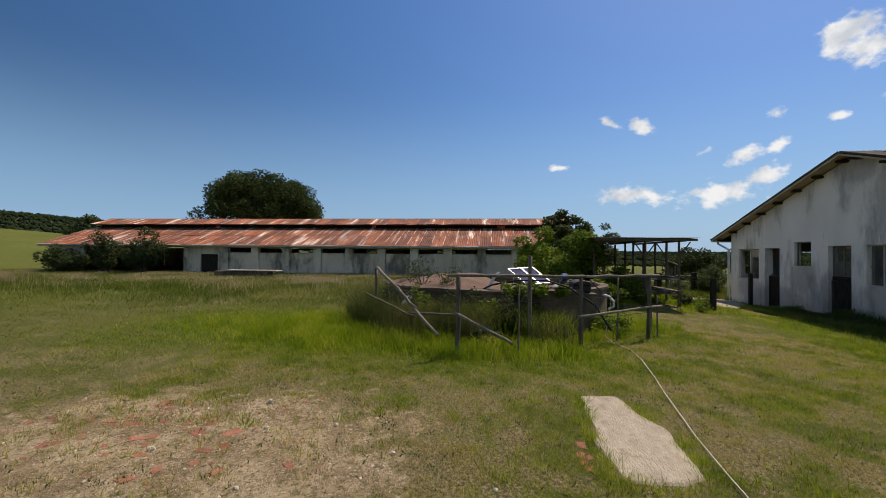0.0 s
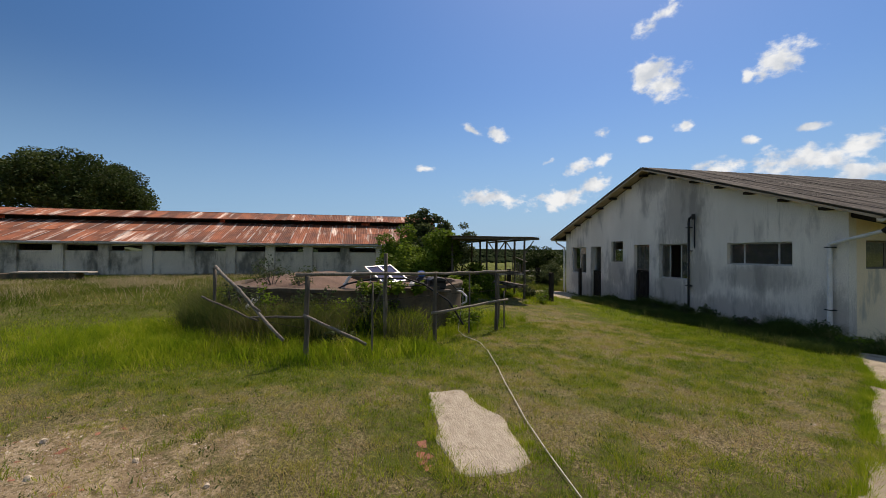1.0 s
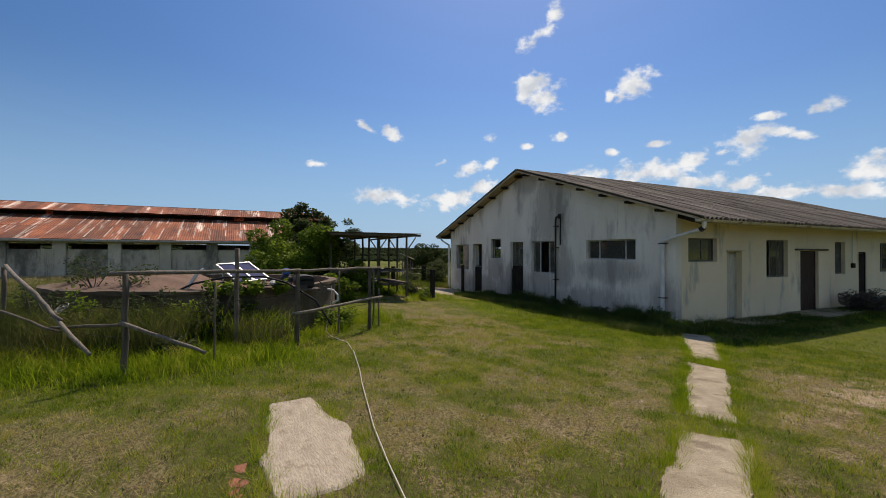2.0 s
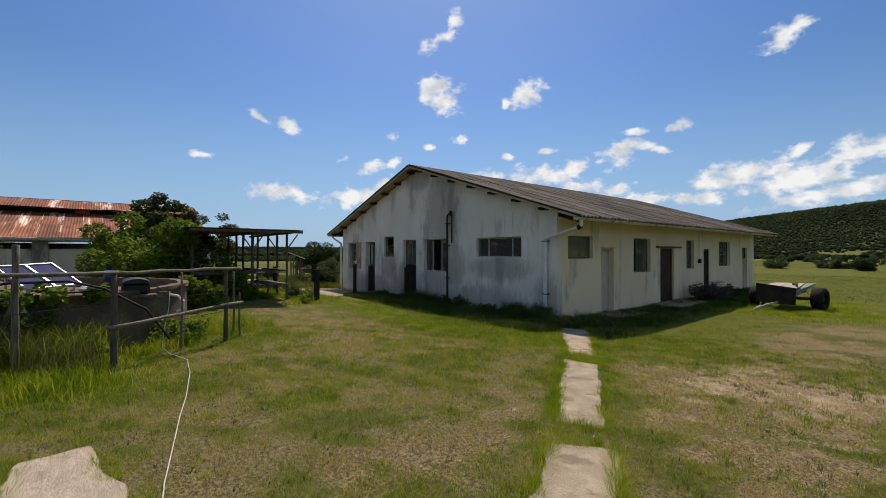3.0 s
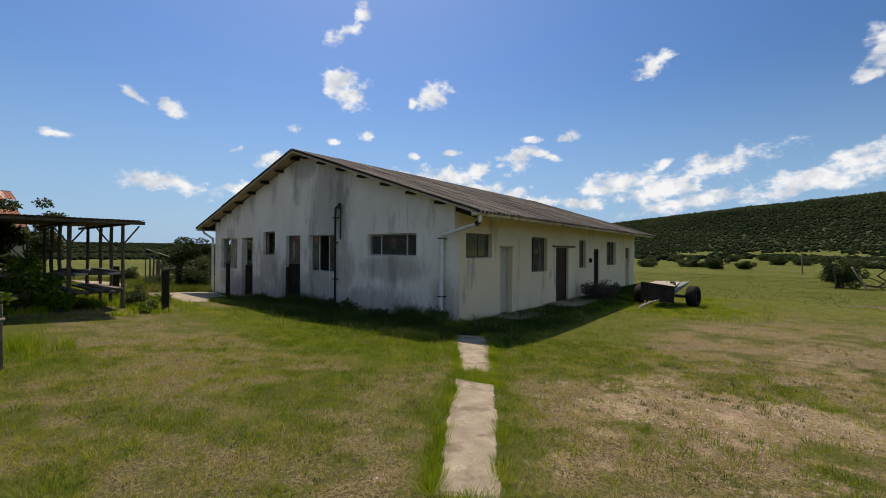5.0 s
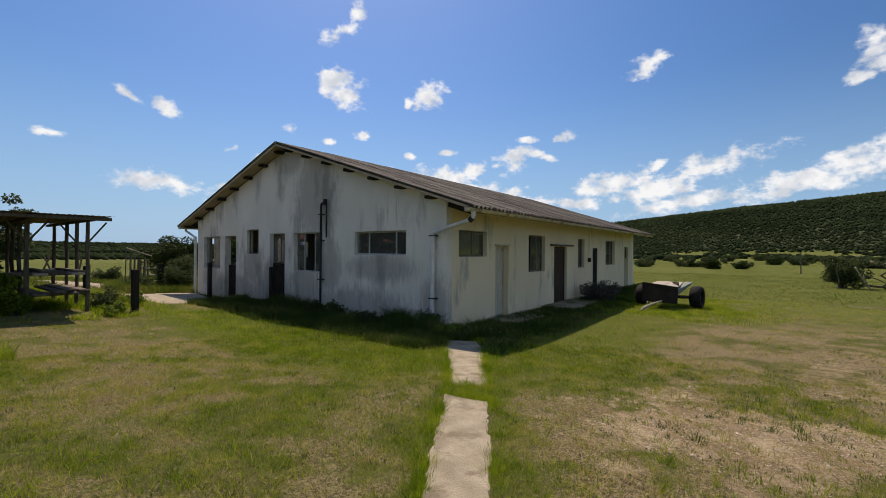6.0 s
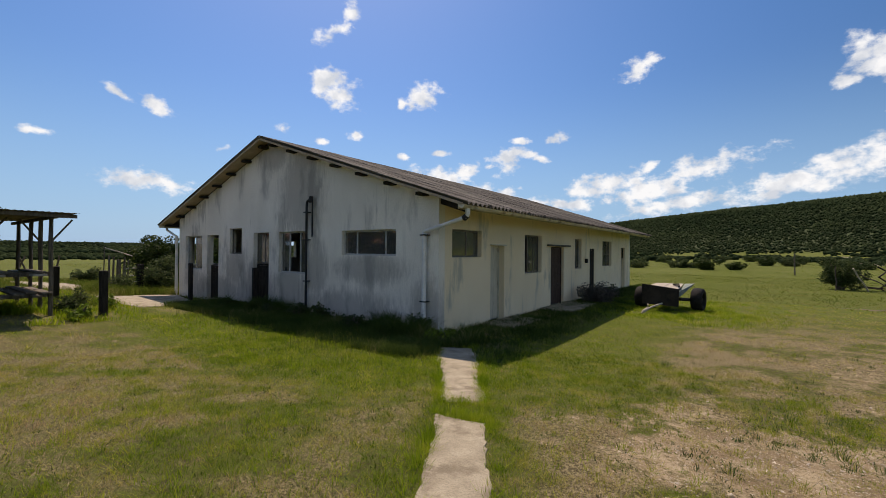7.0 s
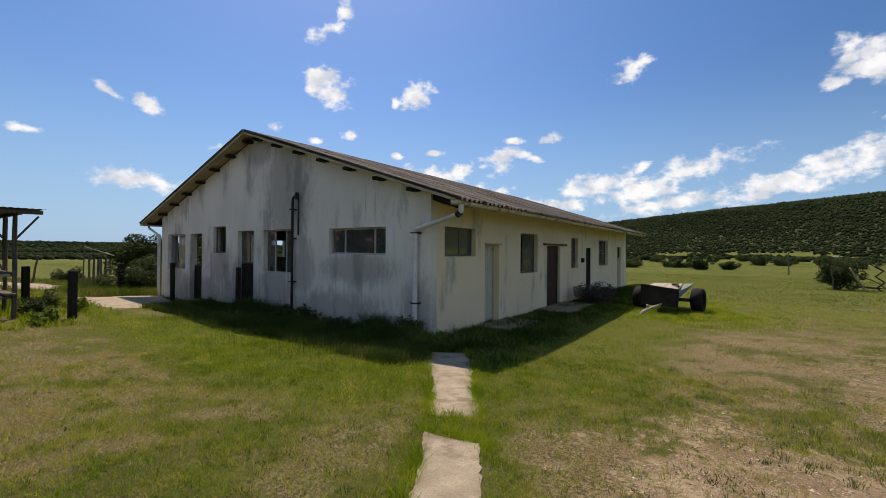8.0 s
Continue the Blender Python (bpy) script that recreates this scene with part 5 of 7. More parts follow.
# straggling leafy weeds up the tank's wall
for k, a in enumerate((-62, -50, -39, -30, -20, -11, -3, 6, 15, 50, 57)):
    x, y = TC.x + (TR + 0.28) * math.cos(radians(a)), TC.y + (TR + 0.28) * math.sin(radians(a))
    bush("wall_weed", (x, y), rng.uniform(0.9, 1.3) if a < 8 else rng.uniform(0.5, 0.7), 0.55, 1500, 0.055, LEAF_MID if k % 3 and a < 45 else LEAF_BRIGHT, "straggling leafy weeds against the tank wall", 800 + k, "weed", 0.8)
# bushes of the field, one by one
rng = random.Random(31)
for az, dist, high, wide in ((101.2, 52, 1.9, 2.2), (98.5, 60, 2.0, 2.6), (96.6, 50, 1.6, 3.0), (94.4, 49, 1.9, 1.8), (93.0, 66, 2.2, 2.4), (91.6, 50, 1.5, 2.4),
                             (90.2, 70, 2.0, 2.2), (88.8, 64, 1.9, 2.6), (86.8, 52, 1.7, 2.4), (85.8, 58, 1.8, 2.0), (83.0, 60, 2.2, 3.0), (81.5, 62, 1.9, 2.4),
                             (78.5, 70, 2.2, 3.2), (76.5, 60, 2.0, 3.0), (105.0, 62, 2.2, 3.0), (103.5, 75, 2.6, 3.0)):
    a = radians(az)
    dist *= rng.uniform(0.9, 1.6)
    bush("field_bush", (MID[0] + math.cos(a) * dist * 1.3 - 1, MID[1] + math.sin(a) * dist * 1.3 + 2), high * rng.uniform(0.65, 0.9), wide * rng.uniform(0.7, 1.15), 3000, 0.18, LEAF_DARK if rng.random() < 0.3 else LEAF_MID,
         "round dark bush in the field", rng.randint(0, 9999), squash=rng.uniform(0.7, 1.2))

# ---- paths and slabs ----


def outline(corners, rng, jitter=0.02, every=0.05):
    """The edge between the corners, nibbled unevenly."""
    pts, bite, aim = [], 0.0, 0.0
    for a, c in zip(corners, corners[1:] + corners[:1]):
        a, c = Vector(a), Vector(c)
        n = max(2, int((c - a).length / every))
        out = Vector((c.y - a.y, a.x - c.x)).normalized()
        for k in range(n):
            if rng.random() < 0.22:
                aim = rng.uniform(-1.3, 1.1) * jitter
            bite += (aim - bite) * 0.5
            p = a.lerp(c, k / n) + out * (bite + rng.uniform(-0.2, 0.2) * jitter)
            pts.append((p.x, p.y))
    return pts


def slab(name, corners, mat, label, seed, lift=0.014, jitter=0.02, parent=None, every=0.05):
    """A worn concrete slab with a broken edge, lying on the ground."""
    rng = random.Random(seed)
    pts = outline(corners, rng, jitter, every)
    cx, cy = sum(p[0] for p in pts) / len(pts), sum(p[1] for p in pts) / len(pts)
    bm = bmesh.new()
    rings = []
    for f, dz in ((1.0, -0.08), (1.0, lift - 0.015), (0.975, lift), (0.7, lift + 0.004), (0.35, lift + 0.004)):
        rings.append([bm.verts.new((cx + (x - cx) * f, cy + (y - cy) * f, gz(cx + (x - cx) * f, cy + (y - cy) * f) + dz)) for x, y in pts])
    for a, c in zip(rings, rings[1:]):
        for k in range(len(pts)):
            bm.faces.new((a[k], a[(k + 1) % len(pts)], c[(k + 1) % len(pts)], c[k]))
    mid = bm.verts.new((cx, cy, gz(cx, cy) + lift + 0.004))
    for k in range(len(pts)):
        bm.faces.new((rings[-1][k], rings[-1][(k + 1) % len(pts)], mid))
    ob = part(name, bm, mat, parent)
    return tagged(ob, label, "paving slab", "concrete path to the farm building", "structure") if not parent else ob


PATHS = [[(0.75, -1.0), (1.30, -0.55), (3.20, -3.35), (2.78, -3.60)],
         [(2.98, -3.98), (3.55, -3.85), (4.98, -6.22), (4.62, -6.52)],
         [(4.92, -6.98), (5.33, -6.66), (6.75, -9.15), (6.25, -9.35)]]
SLAB = [(2.86, -10.52), (2.79, -10.12), (3.24, -10.06), (3.73, -9.92), (4.60, -10.02), (4.74, -10.22), (4.74, -10.62), (4.17, -10.66)]
APRON = [(-12.8, -2.9), (-11.0, -3.3), (-8.4, -3.1), (-8.9, -1.9), (-10.0, -0.9), (-13.4, -0.02), (-14.0, -0.9)]
YARD = [(-23.0, -3.9), (-17.4, -3.5), (-16.6, -2.4), (-20.0, -1.4), (-23.0, -1.6)]
for k, p in enumerate(PATHS):
    slab("pavement", p, CONCRETE, "pinkish concrete path slab with broken edges", 50 + k, jitter=0.042)
slab("pavement", SLAB, SLABC, "brushed concrete slab sunk in the grass", 60, jitter=0.032)
slab("pavement", APRON, CONCRETE, "worn concrete apron beside the gable wall", 61, 0.025, 0.06)
slab("pavement", YARD, CONCRETE, "bare pinkish yard by the shelter", 62, 0.02, 0.12)

# ---- the round water tank ----
tank = thing("water_tank", (TC.x, TC.y, 0.5), "round mouldy concrete water tank, dry and overgrown", "water tank")
rng = random.Random(71)
bm = bmesh.new()
n = 72
rings = []
for rad, z in ((TR + 0.02, 0.2), (TR, 0.9), (TR, TZ - 0.07), (TR + 0.03, TZ - 0.06), (TR + 0.03, TZ), (TR - 0.15, TZ + 0.01), (TR - 0.17, TZ - 0.04), (TR - 0.17, 0.6)):
    rings.append([bm.verts.new((TC.x + (rad + rng.uniform(-0.012, 0.012)) * math.cos(2 * math.pi * k / n), TC.y + (rad + rng.uniform(-0.012, 0.012)) * math.sin(2 * math.pi * k / n),
                                z + rng.uniform(-0.015, 0.015))) for k in range(n)])
for a, c in zip(rings, rings[1:]):
    for k in range(n):
        bm.faces.new((a[k], a[(k + 1) % n], c[(k + 1) % n], c[k]))
part("tank_wall", bm, OLDCONC, tank, "stained concrete ring wall")
bm = bmesh.new()
rings = []
for j in range(13):
    rad = (TR - 0.175) * (1 - j / 12.5)
    ring = []
    for k in range(48):
        x, y = TC.x + rad * math.cos(2 * math.pi * k / 48), TC.y + rad * math.sin(2 * math.pi * k / 48)
        heap = float(step(np.float64(-10.9 - y), 0.0, 1.2)) * (1 - (rad / TR) ** 4)
        ring.append(bm.verts.new((x, y, 1.16 + heap * (0.34 + 0.12 * float(mottle(np.float64(x), np.float64(y), 0.8, 97))))))
    rings.append(ring)
for a, c in zip(rings, rings[1:]):
    for k in range(48):
        bm.faces.new((a[k], a[(k + 1) % 48], c[(k + 1) % 48], c[k]))
bm.faces.new(rings[-1])
part("tank_floor", bm, SOIL, tank, "dry brown soil heaped in the tank", smooth=True)
part("overflow_pipe", tube(bmesh.new(), [(-0.98, -13.42, 0.55), (-0.92, -13.40, 0.82), (-0.94, -13.36, 1.02), (-1.04, -13.28, 1.12), (-1.2, -13.2, 1.14)], 0.055, 10), STEEL, tank, "pale grey overflow pipe")
part("overflow_pipe", tube(bmesh.new(), [(-1.62, -9.08, 1.22), (-1.54, -8.98, 1.20), (-1.47, -8.90, 1.10), (-1.48, -8.90, 0.98), (-1.56, -8.98, 0.92)], 0.024, 8), PIPEWHITE, tank, "short bent white hose end")

# leafy sprigs that hang over the rim, and weeds on the soil inside
for k, (a, rad, h, wide) in enumerate(((18, 2.86, 0.30, 0.20), (6, 2.88, 0.26, 0.18), (11, 2.9, 0.22, 0.2), (26, 2.84, 0.22, 0.16), (-48, 2.3, 0.5, 0.35), (-30, 2.1, 0.4, 0.3), (-75, 2.0, 0.55, 0.4), (-60, 1.4, 0.4, 0.35))):
    rr = random.Random(900 + k)
    x, y = TC.x + rad * math.cos(radians(a)), TC.y + rad * math.sin(radians(a))
    low = TZ - (0.12 if rad > 2.6 else 0.02)
    sprig = thing("rim_weed", (x, y, low), "leafy weed hanging over the tank rim" if rad > 2.6 else "thin weed growing on the soil in the tank", "weed")
    bm = bmesh.new()
    tips = []
    for q in range(5):
        b = rr.uniform(0, 2 * math.pi)
        tip = Vector((x + math.cos(b) * wide * 0.8, y + math.sin(b) * wide * 0.8, low + h * rr.uniform(0.4, 1.0)))
        tube(bm, [(x, y, low - 0.05), Vector((x, y, low)).lerp(tip, 0.6) + Vector((0, 0, 0.05)), tip], [0.01, 0.008, 0.003], 5)
        tips += [tip, Vector((x, y, low)).lerp(tip, 0.6)]
    part("stems", bm, BARK, sprig, kind="stuff")
    leaves("foliage", tips, [wide * 0.42] * len(tips), 260, 0.085 if rad > 2.6 else 0.05, LEAF_BRIGHT if rad > 2.6 else LEAF_MID, rr, sprig)

# black water pipes slung over the rim
for k, (pts, rad) in enumerate(((((-0.9, -11.9, 1.25), (-0.75, -11.5, 1.46), (-0.75, -11.0, 1.56), (-0.75, -10.4, 1.56), (-0.7, -10.0, 1.44), (-0.62, -9.5, 1.1), (-0.6, -9.2, 0.62)), 0.018),
                                (((-0.95, -11.7, 1.2), (-0.9, -11.45, 1.62), (-0.95, -11.35, 1.70)), 0.03),
                                (((-1.2, -11.2, 1.42), (-0.9, -10.9, 1.48), (-0.7, -10.4, 1.40), (-0.75, -9.9, 1.42)), 0.013))):
    bm = tube(bmesh.new(), pts, rad, 8)
    ob = part("water_pipe", bm, BLACKPIPE if k != 1 else PIPEWHITE)
    tagged(ob, "black plastic water pipe slung over the tank" if k != 1 else "short white pipe standing on the tank rim", "pipe", "pipes on the tank")

# solar panel with its stand
P0, E1, E2 = Vector((-1.10, -11.18, 1.76)), Vector((-0.42, 0.56, 0.03)), Vector((0.40, 0.365, -0.31))
panel = thing("solar_panel", (-1.1, -10.8, 1.4), "small blue solar panel in a white metal frame on the tank", "solar panel")
N = E1.cross(E2).normalized()
N = N if N.z > 0 else -N


def quad_plate(p, a, c, up, t):
    bm = bmesh.new()
    vs = [bm.verts.new(p + a * i + c * j + up * k) for i in (0, 1) for j in (0, 1) for k in (0, t)]
    for f in ((0, 1, 3, 2), (4, 6, 7, 5), (0, 4, 5, 1), (2, 3, 7, 6), (0, 2, 6, 4), (1, 5, 7, 3)):
        bm.faces.new([vs[q] for q in f])
    return bm


for k in range(2):
    part("cell_plate", quad_plate(P0 + E1 * (0.5 * k + 0.025) + E2 * 0.03, E1 * 0.45, E2 * 0.94, N, 0.012), CELLS, panel)
for p, a, c in ((P0, E1, E2 * 0.028), (P0 + E2 * 0.972, E1, E2 * 0.028), (P0 + E2 * 0.029, E1 * 0.025, E2 * 0.942), (P0 + E1 * 0.478 + E2 * 0.029, E1 * 0.022, E2 * 0.942),
                (P0 + E1 * 0.5 + E2 * 0.029, E1 * 0.022, E2 * 0.942), (P0 + E1 * 0.026 + E2 * 0.485, E1 * 0.45, E2 * 0.022), (P0 + E1 * 0.524 + E2 * 0.485, E1 * 0.45, E2 * 0.022), (P0 + E1 * 0.975 + E2 * 0.029, E1 * 0.025, E2 * 0.942)):
    part("frame_bar", quad_plate(p, a, c, N, 0.03), ALU, panel)
for f in (0.1, 0.9):
    top = P0 + E1 * f + E2 * 0.2
    part("leg", bar(top, (top.x, top.y, TZ - 0.1), 0.015, 6), ALU, panel)
    low = P0 + E1 * f + E2 * 0.9
    part("leg", bar(low, (low.x, low.y, TZ - 0.25), 0.015, 6), ALU, panel)

# pump with blue cap and black hood
pump = thing("water_pump", (-1.5, -9.9, 1.3), "black plastic pump housing with a blue cap", "pump")
bm = bmesh.new()
arch = [(math.cos(math.pi * k / 10) * 0.19, math.sin(math.pi * k / 10) * 0.08) for k in range(11)]
rows_ = [[bm.verts.new((x, -9.58 + u * f, 1.46 + w * f)) for u, w in arch] for x, f in ((-1.80, 1.0), (-1.30, 1.0), (-1.26, 0.93))]
for p, q in zip(rows_, rows_[1:]):
    for k in range(10):
        bm.faces.new((p[k], p[k + 1], q[k + 1], q[k]))
    bm.faces.new((p[0], q[0], q[10], p[10]))
for r_ in (rows_[0], rows_[-1]):
    bm.faces.new(r_)
part("lid", bm, BLACKPLASTIC, pump, "curved black plastic lid")
part("housing", boxes(((-1.78, -9.77, 1.28), (-1.32, -9.40, 1.458)), bevel=0.03), BLACKPLASTIC, pump)
part("motor", boxes(((-1.60, -10.04, 1.28), (-1.34, -9.82, 1.54)), bevel=0.04), BLACKPLASTIC, pump)
part("cap", boxes(((-1.54, -10.01, 1.545), (-1.38, -9.86, 1.68)), bevel=0.03), PLASTIC_BLUE, pump, "blue plastic cap")
part("base", boxes(((-1.8, -10.15, 1.22), (-1.2, -9.3, 1.275)), bevel=0.01), TIMBER, pump)
part("strap", bar((-1.28, -9.45, 1.55), (-1.12, -9.2, 1.28), 0.012, 6), BLACKPIPE, pump)
lamp = part("float_ball", tube(bmesh.new(), [(-0.82, -10.22, 1.38), (-0.82, -10.22, 1.44), (-0.82, -10.22, 1.49)], [0.05, 0.08, 0.03], 12), PIPEWHITE)
tagged(lamp, "white float valve lying on the tank rim", "valve")

# ---- pole fence round the tank ----
fence = thing("pole_fence", (0.2, -11.0, 0.5), "broken pole fence of grey weathered branches round the tank", "fence")
rng = random.Random(81)


def fence_pole(name, p, q, r, bend=0.02):
    return part(name, pole(p, q, r * (0.8 if "rail" in name else 0.66), rng, 6, bend), RAILWOOD if "rail" in name else TIMBER, fence, smooth=True)


posts = {"a": (-1.25, -14.05, 1.76, 0.055), "b": (1.16, -12.07, 1.72, 0.06), "c": (0.0, -9.9, 1.72, 0.065), "d": (-1.27, -8.26, 1.66, 0.06),
         "bc": (1.05, -11.1, 1.60, 0.025), "cd": (-0.80, -9.02, 1.64, 0.028), "tall": (0.10, -10.83, 2.06, 0.06), "e": (-1.85, -8.0, 1.60, 0.035), "f": (-1.62, -7.95, 1.2, 0.03)}
for x, y, top, r in posts.values():
    fence_pole("post", (x, y, gz(x, y) - 0.3), (x + rng.uniform(-0.02, 0.02), y, top), r, 0.01)
fence_pole("rail", (1.22, -12.22, 1.73), (0.04, -9.86, 1.70), 0.036, 0.03)
fence_pole("rail", (0.06, -9.98, 1.69), (-1.45, -7.98, 1.67), 0.036, 0.03)
fence_pole("rail", (0.10, -9.98, 0.97), (-1.40, -7.95, 1.03), 0.036, 0.03)
fence_pole("low_pole", (-1.20, -14.25, 1.20), (0.4, -12.9, 0.95), 0.032, 0.03)
fence_pole("low_pole", (0.2, -13.05, 0.98), (1.15, -12.1, 1.10), 0.034, 0.02)
fence_pole("fallen_rail", (1.20, -12.12, 1.14), (1.15, -11.2, 0.66), 0.034, 0.02)
fence_pole("fallen_rail", (-1.22, -14.02, 1.78), (1.30, -12.38, 0.80), 0.038, 0.02)
fence_pole("fallen_rail", (-0.55, -13.6, 1.55), (0.55, -12.85, 1.12), 0.034, 0.02)
bm = bmesh.new()
for a, c in (("a", "b"), ("b", "c"), ("c", "d")):
    (x0, y0, t0, _), (x1, y1, t1, _) = posts[a], posts[c]
    for f in (0.35, 0.65):
        if (a, f) != ("b", 0.35):
            tube(bm, [(x0, y0, 0.5 + (t0 - 0.5) * f), ((x0 + x1) / 2, (y0 + y1) / 2, 0.47 + (t0 - 0.5) * f), (x1, y1, 0.5 + (t1 - 0.5) * f)], 0.004, 4)
part("wire", bm, DARKMETAL, fence, kind="stuff")

# hose from the fence over the grass
hose_pts = [(-0.72, -9.33, 1.35), (-0.62, -9.20, 1.36), (-0.56, -9.22, 1.1), (-0.60, -9.28, 0.75), (-0.62, -9.30, 0.5)]
grass_pts = [(-0.45, -9.22), (0.1, -9.06), (0.42, -9.10), (0.85, -9.14), (1.29, -9.22), (1.9, -9.33), (2.53, -9.47), (3.2, -9.60), (3.86, -9.73), (4.56, -9.83), (5.2, -9.90), (5.9, -10.05), (6.6, -10.3)]
hose_pts += [(x, y, gz(x, y) + 0.03) for x, y in grass_pts]
hose = part("garden_hose", tube(bmesh.new(), hose_pts, 0.0052, 8), HOSE, smooth=True)
tagged(hose, "thin white garden hose lying across the grass", "hose")

# ---- the open shelter ----
shelter = thing("open_shelter", (-8.8, -6.5, 0.3), "open timber shelter with a flat tin roof on thin posts", "shelter")
rng = random.Random(91)
for x, y, r in ((-6.91, -5.22, 0.06), (-7.89, -5.22, 0.06), (-8.89, -5.22, 0.06), (-9.9, -5.3, 0.06), (-7.04, -6.26, 0.07), (-8.37, -6.2, 0.06), (-9.25, -6.22, 0.06), (-10.87, -6.12, 0.06),
                (-7.05, -7.93, 0.06), (-9.0, -7.95, 0.06), (-11.0, -7.9, 0.06)):
    part("post", pole((x, y, gz(x, y) - 0.3), (x, y, 2.56), r * 0.68, rng, 5, 0.012, 0.95), TIMBER, shelter)
for y in (-5.22, -6.22, -7.93):
    part("beam", boxes(((-11.3, y - 0.035, 2.56), (-6.45, y + 0.035, 2.63)), bevel=0.006), TIMBER, shelter)
tin = sheet_mesh("roof_sheet", 0.83, 5.2, 8, 0.006, 0.004, 4)
tin.materials.append(TINROOF)
for k in range(4):
    sh = new("roof_sheet", tin)
    sh.parent = shelter
    sh.matrix_parent_inverse = shelter.matrix_world.inverted()
    sh.matrix_world = Matrix(((0, -1, 0, -6.25), (1, 0, 0, -8.17 + 0.825 * k), (0, 0, 1, 2.675 + 0.004 * (k % 2)), (0, 0, 0, 1)))
part("edge_beam", boxes(((-6.40, -8.1, 2.57), (-6.32, -4.9, 2.65)), bevel=0.008), TIMBER, shelter)
for x, y, s in ((-7.04, -6.26, 1), (-7.04, -6.26, -1), (-6.91, -5.22, 1), (-7.89, -5.22, -1)):
    part("brace", bar((x, y, 2.05), (x, y + 0.36 * s, 2.56), 0.022, 6), TIMBER, shelter)
for z, x0, x1, y in ((1.32, -9.6, -6.75, -5.42), (0.86, -9.6, -6.75, -5.42), (1.32, -9.4, -6.85, -6.05), (0.86, -9.4, -6.85, -6.05)):
    part("plank", boxes(((x0, y - 0.12, z - 0.025), (x1, y + 0.12, z + 0.025)), bevel=0.008), PALEBOARD if z > 1 else TIMBER, shelter)
for y0, z in ((-7.9, 1.33), (-7.9, 0.86)):
    part("plank", boxes(((-7.12, y0, z - 0.05), (-7.07, -5.2, z + 0.05)), bevel=0.006), TIMBER, shelter)

for k, (y, x0, x1, z) in enumerate(((-5.30, -8.9, -6.7, 0.92), (-5.52, -9.3, -6.95, 0.925), (-5.76, -9.0, -6.6, 0.92), (-5.40, -8.7, -6.8, 1.378), (-5.95, -9.1, -6.9, 1.378))):
    ob = part("loose_plank", boxes(((x0, y - 0.09, z - 0.02), (x1, y + 0.09, z + 0.022)), bevel=0.006), TIMBER)
    tagged(ob, "loose grey plank lying on the shelter rack", "plank", "planks on the rack")

# ---- square dark gateposts ----
first_post = None
for x, y, top, w, tilt in ((-6.40, -4.40, 1.40, 0.145, 0), (-10.6, -4.42, 1.38, 0.16, 1), (-15.76, -0.64, 1.25, 0.2, 0), (-11.0, -0.60, 1.40, 0.13, 0), (-6.95, -0.42, 1.35, 0.12, 2)):
    z = gz(x, y) - 0.3
    ob = part("gatepost", boxes(((x - w / 2, y - w / 2, z), (x + w / 2, y + w / 2, top)), bevel=0.015), DARKWOOD)
    tagged(ob, "thick square post of blackened timber", "post", "dark posts by the gable")

# rail fence and cattle gate behind
rails = thing("rail_fence", (-19, 2, 0), "pale rail fence beyond the farm building", "fence")
for k in range(5):
    x, y = -18.6 - 0.5 * k, -0.4 + 2.6 * k
    part("post", pole((x, y, gz(x, y) - 0.3), (x, y, 1.05), 0.06, rng, 4, 0.01), TIMBER, rails)
    if k:
        for z in (0.95, 0.6, 0.3):
            part("rail", pole((x + 0.5, y - 2.6, z), (x, y, z), 0.035, rng, 4, 0.02), PALEBOARD, rails)
GX, GY = 0.42, 0.42
gate = thing("stick_gate", (-18.4, -0.5, 0.2), "upright stack of grey poles forming a gate", "gate")
for k in range(6):
    part("pole", pole((GX - 18.6 - 0.12 * k, GY - 1.5 + 0.18 * k, gz(-18.8, -1) - 0.2), (GX - 18.62 - 0.12 * k + rng.uniform(-0.1, 0.1), GY - 1.5 + 0.18 * k, 1.5 + rng.uniform(-0.2, 0.35)), 0.05, rng, 4, 0.02), TIMBER, gate)
part("top_rail", pole((GX - 18.6, GY - 1.7, 1.95), (GX - 19.3, GY - 0.4, 1.55), 0.03, rng, 4, 0.02), PALEBOARD, gate)
part("pole", pole((GX - 18.6, GY - 1.72, 0.0), (GX - 18.6, GY - 1.7, 2.0), 0.025, rng, 4, 0.01), TIMBER, gate)
for k, (x, y, lx) in enumerate(((-24, -3.4, 0.4), (-25, -2.6, -0.5), (-23.5, -2.0, 0.2))):
    st = part("leaning_stick", pole((x, y, gz(x, y) - 0.1), (x + 0.2, y + lx, 1.5), 0.05, rng, 4, 0.03), TIMBER)
    tagged(st, "leaning dead stick at the field's edge", "stick", "leaning sticks")

# ---- the old trailer ----
trailer = thing("farm_trailer", (3.3, 9.0, 0.0), "derelict two-wheeled farm trailer with dark boards", "trailer")
GT = gz(3.3, 8.8)


def plate(corners, thick):
    """A plate over four corners, thickened straight down."""
    bm = bmesh.new()
    vs = [bm.verts.new(Vector(p) + Vector((0, 0, -h))) for h in (0, thick) for p in corners]
    for f in ((0, 1, 2, 3), (7, 6, 5, 4), (0, 4, 5, 1), (1, 5, 6, 2), (2, 6, 7, 3), (3, 7, 4, 0)):
        bm.faces.new([vs[k] for k in f])
    return bm


